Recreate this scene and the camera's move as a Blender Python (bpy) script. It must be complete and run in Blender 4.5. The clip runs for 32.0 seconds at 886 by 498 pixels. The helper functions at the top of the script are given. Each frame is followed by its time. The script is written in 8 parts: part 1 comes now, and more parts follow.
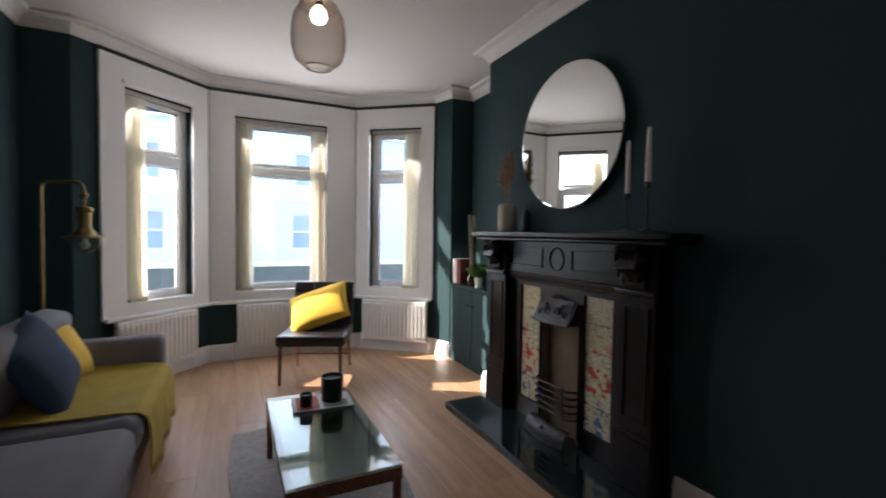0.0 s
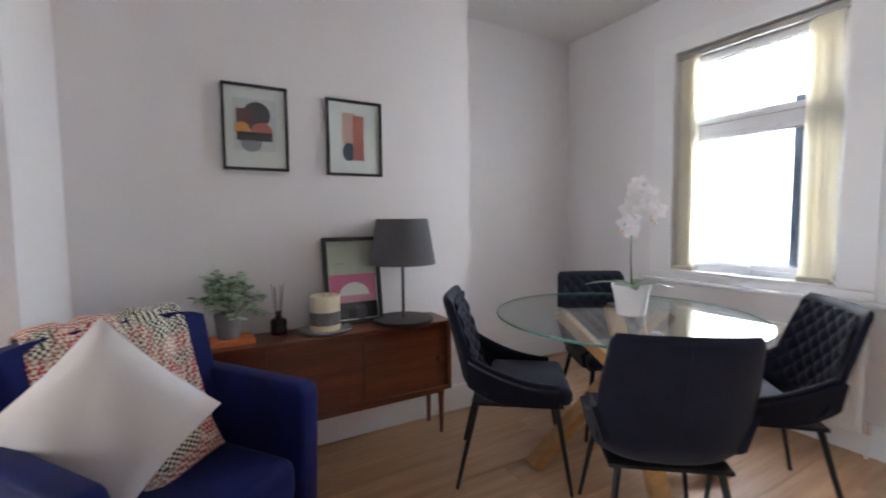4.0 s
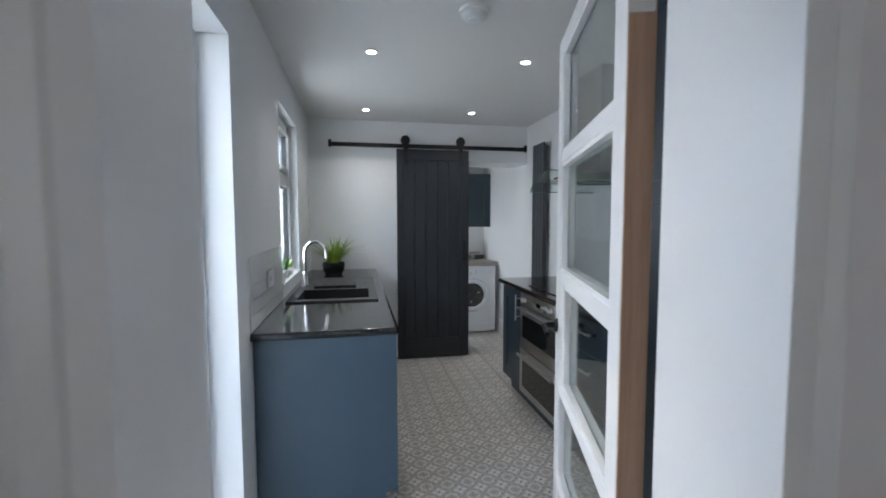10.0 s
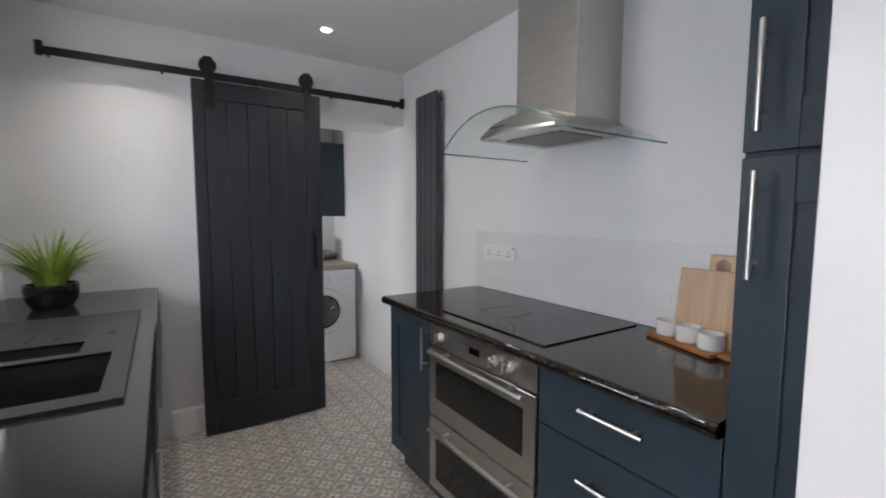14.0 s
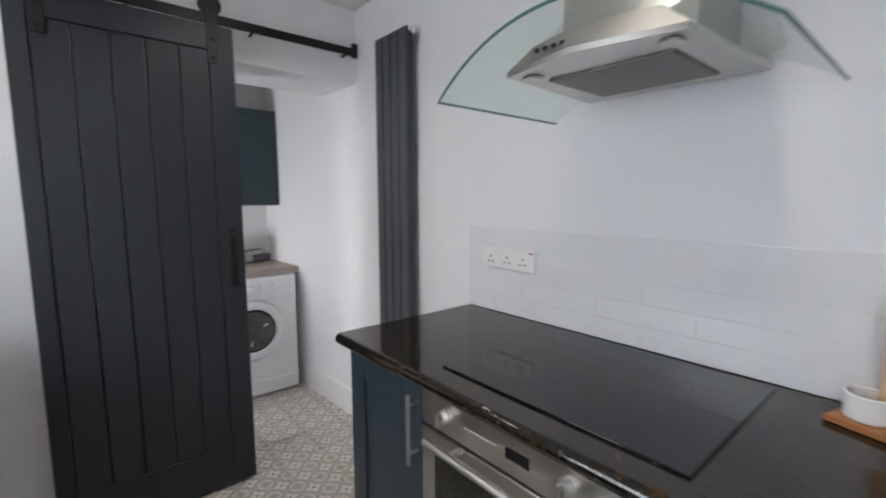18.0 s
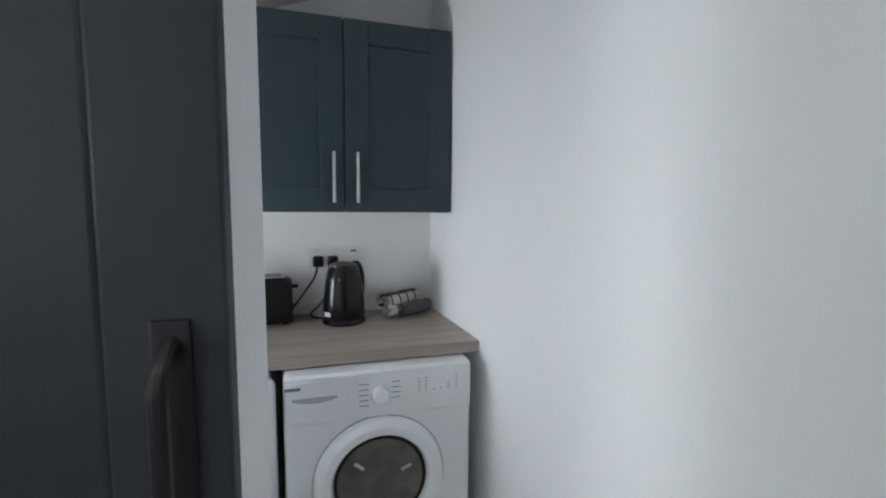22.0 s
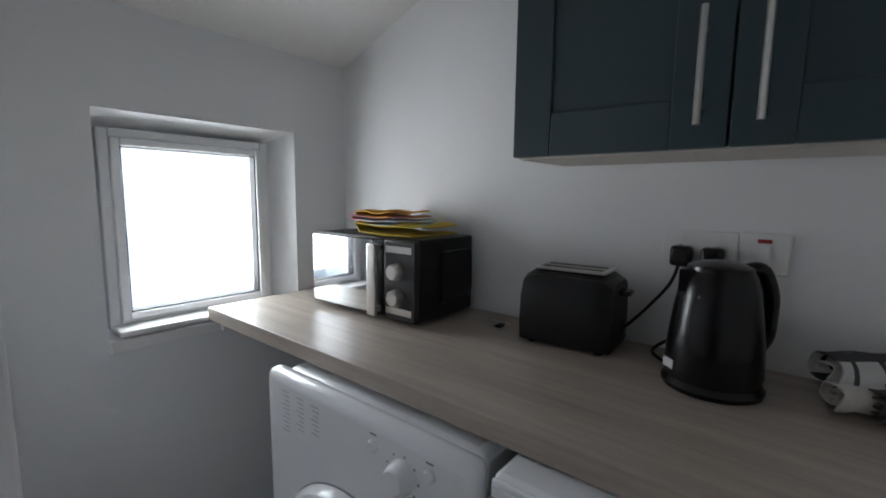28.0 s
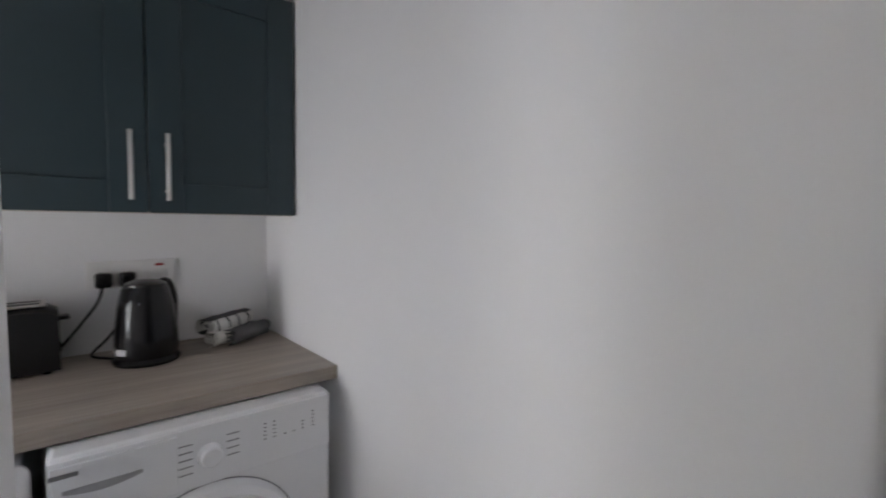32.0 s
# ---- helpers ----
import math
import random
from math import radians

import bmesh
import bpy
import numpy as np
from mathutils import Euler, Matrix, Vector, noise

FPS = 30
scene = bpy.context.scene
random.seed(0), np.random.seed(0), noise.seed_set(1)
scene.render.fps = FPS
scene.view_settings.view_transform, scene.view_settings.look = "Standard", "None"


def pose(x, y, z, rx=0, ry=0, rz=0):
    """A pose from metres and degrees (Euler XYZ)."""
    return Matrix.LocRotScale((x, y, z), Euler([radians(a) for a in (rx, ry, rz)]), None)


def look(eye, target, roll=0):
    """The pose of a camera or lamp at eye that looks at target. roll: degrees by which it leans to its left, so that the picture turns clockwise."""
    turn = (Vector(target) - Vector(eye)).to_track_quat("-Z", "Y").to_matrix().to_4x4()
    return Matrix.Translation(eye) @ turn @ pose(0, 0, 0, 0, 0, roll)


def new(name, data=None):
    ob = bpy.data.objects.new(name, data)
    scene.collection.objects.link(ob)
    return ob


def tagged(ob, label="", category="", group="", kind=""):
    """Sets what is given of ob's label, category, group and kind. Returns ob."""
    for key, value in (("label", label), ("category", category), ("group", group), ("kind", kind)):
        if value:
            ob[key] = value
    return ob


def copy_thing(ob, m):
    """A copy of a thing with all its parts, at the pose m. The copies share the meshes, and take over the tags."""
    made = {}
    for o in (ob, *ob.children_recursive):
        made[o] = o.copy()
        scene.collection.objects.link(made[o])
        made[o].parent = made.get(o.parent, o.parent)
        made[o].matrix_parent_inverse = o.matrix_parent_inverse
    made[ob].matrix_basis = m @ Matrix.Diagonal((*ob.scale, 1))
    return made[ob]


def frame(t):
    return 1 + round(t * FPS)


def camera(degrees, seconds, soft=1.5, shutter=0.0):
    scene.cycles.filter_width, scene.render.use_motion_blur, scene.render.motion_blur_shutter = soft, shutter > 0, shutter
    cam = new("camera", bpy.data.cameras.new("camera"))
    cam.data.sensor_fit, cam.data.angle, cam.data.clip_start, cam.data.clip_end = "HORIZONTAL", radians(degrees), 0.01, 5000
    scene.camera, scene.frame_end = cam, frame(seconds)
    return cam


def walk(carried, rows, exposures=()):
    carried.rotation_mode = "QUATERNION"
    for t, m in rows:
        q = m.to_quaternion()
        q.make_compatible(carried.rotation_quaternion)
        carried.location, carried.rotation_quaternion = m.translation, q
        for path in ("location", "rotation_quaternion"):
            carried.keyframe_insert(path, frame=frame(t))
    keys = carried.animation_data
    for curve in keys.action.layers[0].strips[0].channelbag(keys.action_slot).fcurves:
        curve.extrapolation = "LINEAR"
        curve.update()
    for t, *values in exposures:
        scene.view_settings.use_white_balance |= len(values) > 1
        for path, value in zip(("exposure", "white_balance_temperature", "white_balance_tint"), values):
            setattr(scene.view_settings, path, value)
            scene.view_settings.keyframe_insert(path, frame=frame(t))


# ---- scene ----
cam = camera(91.2, 32.0, soft=1.8, shutter=0.4)
PATH = [
    (0, (-3.274, 0.471, 1.303), (-5.071, 1.347, 1.233), 0.8),
    (0.5, (-3.186, 0.396, 1.3), (-4.755, 1.635, 1.231), 0.3),
    (1, (-3.054, 0.281, 1.301), (-4.248, 1.885, 1.231), -0.1),
    (1.5, (-2.97, 0.17, 1.297), (-3.761, 2.005, 1.215), -0.2),
    (2, (-2.947, 0.003, 1.24), (-3.28, 1.974, 1.192), -0.0),
    (2.5, (-2.895, -0.123, 1.242), (-2.908, 1.877, 1.185), -0.3),
    (4.5, (-2.994, -0.232, 1.243), (-1.723, 1.304, 1.089), -0.2),
    (5, (-2.898, -0.199, 1.241), (-1.4, 1.117, 1.093), 0.0),
    (5.5, (-2.772, -0.163, 1.254), (-1.105, 0.934, 1.112), 0.1),
    (5.7, (-2.694, -0.139, 1.268), (-0.97, 0.864, 1.131), 0.3),
    (6, (-2.572, -0.139, 1.285), (-0.759, 0.692, 1.143), 0.1),
    (6.5, (-2.367, -0.143, 1.313), (-0.456, 0.43, 1.172), 0.2),
    (7, (-2.089, -0.115, 1.341), (-0.11, 0.143, 1.202), 0.3),
    (7.5, (-1.851, -0.093, 1.368), (0.144, -0.039, 1.234), 0.1),
    (8, (-1.537, -0.117, 1.405), (0.457, -0.191, 1.268), -0.4),
    (8.5, (-1.285, -0.143, 1.412), (0.704, -0.307, 1.279), -0.3),
    (9, (-0.995, -0.179, 1.405), (0.984, -0.432, 1.274), -0.3),
    (9.5, (-0.73, -0.185, 1.421), (1.236, -0.523, 1.285), -0.4),
    (10, (-0.475, -0.215, 1.41), (1.482, -0.601, 1.276), -0.1),
    (10.5, (-0.238, -0.247, 1.397), (1.716, -0.652, 1.26), -0.4),
    (11, (-0.024, -0.272, 1.371), (1.923, -0.706, 1.226), -0.5),
    (11.5, (0.201, -0.262, 1.389), (2.132, -0.757, 1.222), -0.4),
    (12, (0.391, -0.27, 1.375), (2.298, -0.852, 1.211), -0.2),
    (12.5, (0.548, -0.315, 1.376), (2.43, -0.971, 1.205), -0.2),
    (13, (0.717, -0.36, 1.375), (2.559, -1.12, 1.204), -0.3),
    (13.5, (0.828, -0.402, 1.371), (2.609, -1.296, 1.203), -0.1),
    (14, (0.959, -0.423, 1.358), (2.628, -1.512, 1.189), 0.2),
    (14.5, (1.068, -0.414, 1.366), (2.61, -1.677, 1.196), 0.3),
    (15, (1.176, -0.397, 1.374), (2.588, -1.804, 1.201), 0.3),
    (15.5, (1.264, -0.388, 1.376), (2.577, -1.886, 1.198), 0.2),
    (17.5, (1.548, -0.572, 1.374), (2.8, -2.116, 1.16), -0.3),
    (18, (1.698, -0.74, 1.368), (3.213, -2.024, 1.135), -0.1),
    (18.5, (1.872, -0.843, 1.376), (3.541, -1.918, 1.13), 0.2),
    (19, (2.139, -0.916, 1.38), (3.881, -1.866, 1.132), 0.3),
    (19.5, (2.361, -0.991, 1.379), (4.131, -1.888, 1.13), 0.4),
    (20, (2.618, -1.069, 1.371), (4.404, -1.938, 1.135), 0.6),
    (20.5, (2.85, -1.142, 1.393), (4.641, -2.0, 1.161), 0.0),
    (21, (3.07, -1.254, 1.352), (4.88, -2.081, 1.156), -0.2),
    (21.5, (3.273, -1.298, 1.316), (5.09, -2.118, 1.153), 1.0),
    (22, (3.394, -1.403, 1.334), (5.297, -1.99, 1.147), 0.4),
    (22.5, (3.516, -1.471, 1.27), (5.476, -1.85, 1.143), 0.2),
    (23, (3.619, -1.547, 1.28), (5.608, -1.69, 1.125), 0.4),
    (23.5, (3.699, -1.599, 1.279), (5.69, -1.529, 1.106), 0.3),
    (24, (3.773, -1.633, 1.28), (5.747, -1.364, 1.095), 0.6),
    (24.5, (3.845, -1.652, 1.275), (5.783, -1.201, 1.078), 0.6),
    (25, (3.938, -1.667, 1.257), (5.823, -1.032, 1.051), 0.6),
    (25.5, (4.0, -1.677, 1.25), (5.816, -0.865, 1.046), 0.5),
    (26, (4.058, -1.673, 1.247), (5.809, -0.729, 1.037), 0.5),
    (26.5, (4.111, -1.664, 1.24), (5.807, -0.625, 1.028), 0.6),
    (28.5, (4.205, -1.629, 1.233), (5.726, -0.354, 0.985), 0.7),
    (29, (4.148, -1.644, 1.25), (5.72, -0.432, 1.005), 0.7),
    (29.5, (4.067, -1.64, 1.269), (5.788, -0.649, 1.034), 1.0),
    (30, (3.963, -1.619, 1.285), (5.863, -1.032, 1.07), 1.0),
    (30.5, (3.889, -1.595, 1.299), (5.873, -1.446, 1.101), 0.8),
    (31, (3.804, -1.547, 1.297), (5.758, -1.943, 1.136), 0.9),
    (31.5, (3.72, -1.467, 1.31), (5.515, -2.334, 1.152), 1.1),
    (32, (3.601, -1.385, 1.316), (5.13, -2.666, 1.178), 1.1),
]
# the clip's camera opens up as it turns from the bay to the inner rooms
EXPOSURES = [(0, 1.35, 6600, 18), (0.5, 1.50, 6500, 17), (1, 1.70, 6300, 13), (1.5, 2.65, 6500, 14), (2, 3.50, 6600, 18), (2.5, 3.70, 6600, 17), (4.5, 3.55, 6550, 16), (5, 3.45, 6550, 16), (6, 3.00, 6450, 13), (7, 2.30, 6350, 11), (8, 2.05, 6250, 11), (9, 2.10, 6200, 12), (10, 2.28, 6200, 10), (11, 1.95, 6200, 8), (12, 2.20, 6400, 11), (13, 2.28, 6500, 13), (14, 2.38, 6800, 16), (15, 2.80, 6650, 15), (18, 2.65, 6700, 15), (19, 2.84, 6600, 14), (20, 2.90, 6550, 14), (21, 3.10, 6400, 11), (22, 2.55, 6350, 9), (23, 2.45, 6200, 7), (24, 2.15, 6150, 7), (25, 2.30, 6150, 7), (26, 2.28, 6250, 9), (28.5, 1.22, 6550, 13), (29, 1.12, 6600, 14), (30, 1.20, 6700, 15), (31, 1.88, 6700, 14), (32, 2.05, 6850, 17)]
walk(cam, [(t, look(eye, target, roll)) for t, eye, target, roll in PATH], EXPOSURES)

# ---- tools for meshes ----
def bm_box(x0, x1, y0, y1, z0, z1, bevel=0.0, seg=2, bm=None):
    b = bmesh.new()
    v = [b.verts.new(p) for p in ((x0, y0, z0), (x1, y0, z0), (x1, y1, z0), (x0, y1, z0), (x0, y0, z1), (x1, y0, z1), (x1, y1, z1), (x0, y1, z1))]
    for f in ((3, 2, 1, 0), (4, 5, 6, 7), (0, 1, 5, 4), (1, 2, 6, 5), (2, 3, 7, 6), (3, 0, 4, 7)):
        b.faces.new([v[i] for i in f])
    if bevel:
        bevel_flat(b, bevel, seg)
    return add_to(bm, b)


def bevel_flat(b, bevel, seg):
    """Bevels all edges and marks the old flat faces, which part() then shades flat."""
    b.normal_update()
    old = [f.normal.copy() for f in b.faces]
    bmesh.ops.bevel(b, geom=b.edges[:], offset=bevel, segments=seg, affect="EDGES", profile=0.5)
    b.normal_update()
    for f in b.faces:
        if any(f.normal.dot(o) > 0.99999 for o in old):
            f.material_index = 1


def add_to(bm, b, m=None):
    if m is not None:
        b.transform(m)
    if bm is None:
        return b
    me = bpy.data.meshes.new("tmp")
    b.to_mesh(me)
    b.free()
    bm.from_mesh(me)
    bpy.data.meshes.remove(me)
    return bm


def bm_poly(points, z0, z1, bm=None, bevel=0.0):
    """A prism over a plan polygon (counter-clockwise)."""
    b = bmesh.new()
    lo = [b.verts.new((x, y, z0)) for x, y in points]
    hi = [b.verts.new((x, y, z1)) for x, y in points]
    b.faces.new(lo[::-1]), b.faces.new(hi)
    for i in range(len(points)):
        j = (i + 1) % len(points)
        b.faces.new((lo[i], lo[j], hi[j], hi[i]))
    if bevel:
        bevel_flat(b, bevel, 2)
    return add_to(bm, b)


def bm_lathe(profile, n=32, m=None, bm=None, arc=1.0):
    """A turned body: (radius, height) pairs from the bottom up."""
    b = bmesh.new()
    rings = []
    for r, z in profile:
        rings.append([b.verts.new((max(r, 0.0002) * math.cos(2 * math.pi * arc * i / n), max(r, 0.0002) * math.sin(2 * math.pi * arc * i / n), z)) for i in range(n + (arc < 1))])
    for a, c in zip(rings, rings[1:]):
        for i in range(len(a) - (arc < 1)):
            j = (i + 1) % len(a)
            b.faces.new((a[i], a[j], c[j], c[i]))
    if arc == 1.0 and profile[0] != profile[-1]:
        if profile[0][0] > 0.001:
            b.faces.new(rings[0][::-1])
        if profile[-1][0] > 0.001:
            b.faces.new(rings[-1])
    return add_to(bm, b, m)


def bm_cyl(p, q, r, r2=None, n=16, bm=None):
    p, q = Vector(p), Vector(q)
    m = Matrix.Translation(p) @ (q - p).to_track_quat("Z", "Y").to_matrix().to_4x4()
    return bm_lathe([(r, 0), (r if r2 is None else r2, (q - p).length)], n, m, bm)


def bm_tube(points, r, n=10, bm=None, closed=False):
    """A round tube along points; r may be a list."""
    pts = [Vector(p) for p in points]
    b, rings, up = bmesh.new(), [], None
    for i, p in enumerate(pts):
        d = (pts[(i + 1) % len(pts)] - pts[i - 1]) if closed else (pts[min(i + 1, len(pts) - 1)] - pts[max(i - 1, 0)])
        d.normalize()
        up = d.orthogonal() if up is None else (up - d * up.dot(d))
        up.normalize()
        side = d.cross(up)
        rr = r[i] if isinstance(r, (list, tuple)) else r
        rings.append([b.verts.new(p + rr * (math.cos(2 * math.pi * k / n) * up + math.sin(2 * math.pi * k / n) * side)) for k in range(n)])
    pairs = list(zip(rings, rings[1:])) + ([(rings[-1], rings[0])] if closed else [])
    for a, c in pairs:
        for k in range(n):
            b.faces.new((a[k], a[(k + 1) % n], c[(k + 1) % n], c[k]))
    if not closed:
        b.faces.new(rings[0][::-1]), b.faces.new(rings[-1])
    return add_to(bm, b)


def arc_points(points, r=0.05, n=6):
    """Rounds the corners of a line of points."""
    pts, out = [Vector(p) for p in points], []
    out.append(pts[0])
    for a, p, c in zip(pts, pts[1:], pts[2:]):
        u, w = (a - p), (c - p)
        k = min(r, u.length / 2, w.length / 2)
        s, e = p + u.normalized() * k, p + w.normalized() * k
        for i in range(n + 1):
            t = i / n
            out.append((1 - t) ** 2 * s + 2 * t * (1 - t) * p + t * t * e)
    out.append(pts[-1])
    return out


def bm_sheet(f, nu, nv, thick=0.0, bm=None):
    """A curved sheet: f(u, v) for u, v in 0..1, with a thickness along its normals."""
    b = bmesh.new()
    g = [[b.verts.new(f(i / nu, j / nv)) for j in range(nv + 1)] for i in range(nu + 1)]
    for i in range(nu):
        for j in range(nv):
            b.faces.new((g[i][j], g[i + 1][j], g[i + 1][j + 1], g[i][j + 1]))
    if thick:
        b.normal_update()
        bmesh.ops.solidify(b, geom=b.faces[:], thickness=thick)
    return add_to(bm, b)


def bm_cushion(w, h, d, n=14, pinch=0.55, seed=1):
    """A stuffed square cushion, lying in x and z, thick in y."""
    b = bmesh.new()
    rnd = random.Random(seed)
    ph = [rnd.uniform(0, 6) for _ in range(4)]
    sides = []
    for s in (-1, 1):
        g = []
        for i in range(n + 1):
            row = []
            for j in range(n + 1):
                u, v = 2 * i / n - 1, 2 * j / n - 1
                bulge = max(0.0, (1 - abs(u) ** 2.6) * (1 - abs(v) ** 2.6)) ** pinch
                k = 1 - 0.06 * (1 - abs(u) ** 2) * abs(v) ** 3
                l = 1 - 0.06 * (1 - abs(v) ** 2) * abs(u) ** 3
                wr = 0.05 * math.sin(5 * u + ph[0]) * math.sin(4 * v + ph[1]) * bulge
                row.append(b.verts.new((w / 2 * u * l, s * d / 2 * (bulge + wr), h / 2 * v * k)))
            g.append(row)
        for i in range(n):
            for j in range(n):
                q = (g[i][j], g[i + 1][j], g[i + 1][j + 1], g[i][j + 1])
                b.faces.new(q if s < 0 else q[::-1])
        sides.append(g)
    bmesh.ops.remove_doubles(b, verts=b.verts[:], dist=0.0008)
    return b


def bm_wall(p, q, thick, z0, z1, holes=(), bm=None, cap=True):
    """An upright wall whose seen face runs from p to q in plan; its thickness lies to the right of p-q. Holes: (u0, u1, z0, z1)."""
    p, q = Vector((*p, 0)), Vector((*q, 0))
    d = (q - p).normalized()
    nrm = Vector((d.y, -d.x, 0)) * thick
    us = sorted({0.0, (q - p).length, *[h[0] for h in holes], *[h[1] for h in holes]})
    zs = sorted({z0, z1, *[h[2] for h in holes], *[h[3] for h in holes]})
    us, zs = [u for u in us if -1e-6 <= u <= (q - p).length + 1e-6], [z for z in zs if z0 - 1e-6 <= z <= z1 + 1e-6]
    b, made = bmesh.new(), {}

    def vert(i, j, k):
        if (i, j, k) not in made:
            made[i, j, k] = b.verts.new(p + d * us[i] + nrm * k + Vector((0, 0, zs[j])))
        return made[i, j, k]

    def solid(i, j):
        if not (0 <= i < len(us) - 1 and 0 <= j < len(zs) - 1):
            return False
        u, z = (us[i] + us[i + 1]) / 2, (zs[j] + zs[j + 1]) / 2
        return not any(h[0] < u < h[1] and h[2] < z < h[3] for h in holes)

    for i in range(len(us) - 1):
        for j in range(len(zs) - 1):
            if not solid(i, j):
                continue
            b.faces.new((vert(i, j, 0), vert(i, j + 1, 0), vert(i + 1, j + 1, 0), vert(i + 1, j, 0)))
            b.faces.new((vert(i, j, 1), vert(i + 1, j, 1), vert(i + 1, j + 1, 1), vert(i, j + 1, 1)))
            for (di, dj), (a, c) in (((-1, 0), ((i, j), (i, j + 1))), ((1, 0), ((i + 1, j + 1), (i + 1, j))), ((0, -1), ((i + 1, j), (i, j))), ((0, 1), ((i, j + 1), (i + 1, j + 1)))):
                if not solid(i + di, j + dj):
                    b.faces.new((vert(*a, 0), vert(*a, 1), vert(*c, 1), vert(*c, 0)))
    bmesh.ops.recalc_face_normals(b, faces=b.faces[:])
    return add_to(bm, b)


def bm_profile(path, profile, closed=False, bm=None):
    """A moulding: profile (out, up) carried along a plan path with mitred corners; out lies to the left of the way."""
    pts = [Vector((x, y)) for x, y in path]
    b, rings, n = bmesh.new(), [], len(pts)
    for i, p in enumerate(pts):
        a = (p - pts[i - 1]).normalized() if (i or closed) else None
        c = (pts[(i + 1) % n] - p).normalized() if (i < n - 1 or closed) else None
        a, c = a or c, c or a
        na, nc = Vector((-a.y, a.x)), Vector((-c.y, c.x))
        m = (na + nc)
        m = m / max(m.dot(na), 0.3)
        rings.append([b.verts.new((p.x + m.x * o, p.y + m.y * o, z)) for o, z in profile])
    for a, c in list(zip(rings, rings[1:])) + ([(rings[-1], rings[0])] if closed else []):
        for k in range(len(profile)):
            l = (k + 1) % len(profile)
            b.faces.new((a[k], c[k], c[l], a[l]))
    if not closed:
        b.faces.new(rings[0]), b.faces.new(rings[-1][::-1])
    bmesh.ops.recalc_face_normals(b, faces=b.faces[:])
    return add_to(bm, b)


def part(name, bm, material, parent=None, label="", smooth=30, m=None):
    """Links a bmesh as one mesh object under a thing or a part."""
    me = bpy.data.meshes.new(name)
    bm.to_mesh(me)
    bm.free()
    me.materials.append(material)
    level = [p.index for p in me.polygons if p.material_index]
    for i in level:
        me.polygons[i].material_index = 0
    if smooth:
        me.shade_smooth()
        me.set_sharp_from_angle(angle=radians(smooth))
        if smooth < 60:
            for i in level:
                me.polygons[i].use_smooth = False
    ob = new(name, me)
    if m is not None:
        ob.matrix_basis = m
    if parent is not None:
        ob.parent = parent
    if label:
        ob["label"] = label
    return ob


def thing(name, label, category, m=None, group="", kind=""):
    ob = new(name)
    ob.empty_display_size = 0.1
    if m is not None:
        ob.matrix_basis = m
    return tagged(ob, label, category, group, kind)


def structure(name, bm, material, label, smooth=0, parent=None):
    ob = part(name, bm, material, parent, smooth=smooth)
    return tagged(ob, label, "", "", "structure") if parent is None else ob


# ---- materials ----
def nodes_of(name):
    m = bpy.data.materials.new(name)
    m.use_nodes = True
    n, l = m.node_tree.nodes, m.node_tree.links
    return m, n, l, n["Principled BSDF"]


def ramp(n, stops):
    r = n.new("ShaderNodeValToRGB")
    while len(r.color_ramp.elements) < len(stops):
        r.color_ramp.elements.new(0.5)
    for e, (at, col) in zip(r.color_ramp.elements, stops):
        e.position, e.color = at, (*col, 1) if len(col) == 3 else col
    return r


def noise_node(n, l, co, scale, detail=4, rough=0.55):
    t = n.new("ShaderNodeTexNoise")
    t.inputs["Scale"].default_value, t.inputs["Detail"].default_value, t.inputs["Roughness"].default_value = scale, detail, rough
    l.new(co, t.inputs["Vector"])
    return t


def bump_to(n, l, bsdf, height, strength, distance):
    b = n.new("ShaderNodeBump")
    b.inputs["Strength"].default_value, b.inputs["Distance"].default_value = strength, distance
    l.new(height, b.inputs["Height"])
    l.new(b.outputs["Normal"], bsdf.inputs["Normal"])


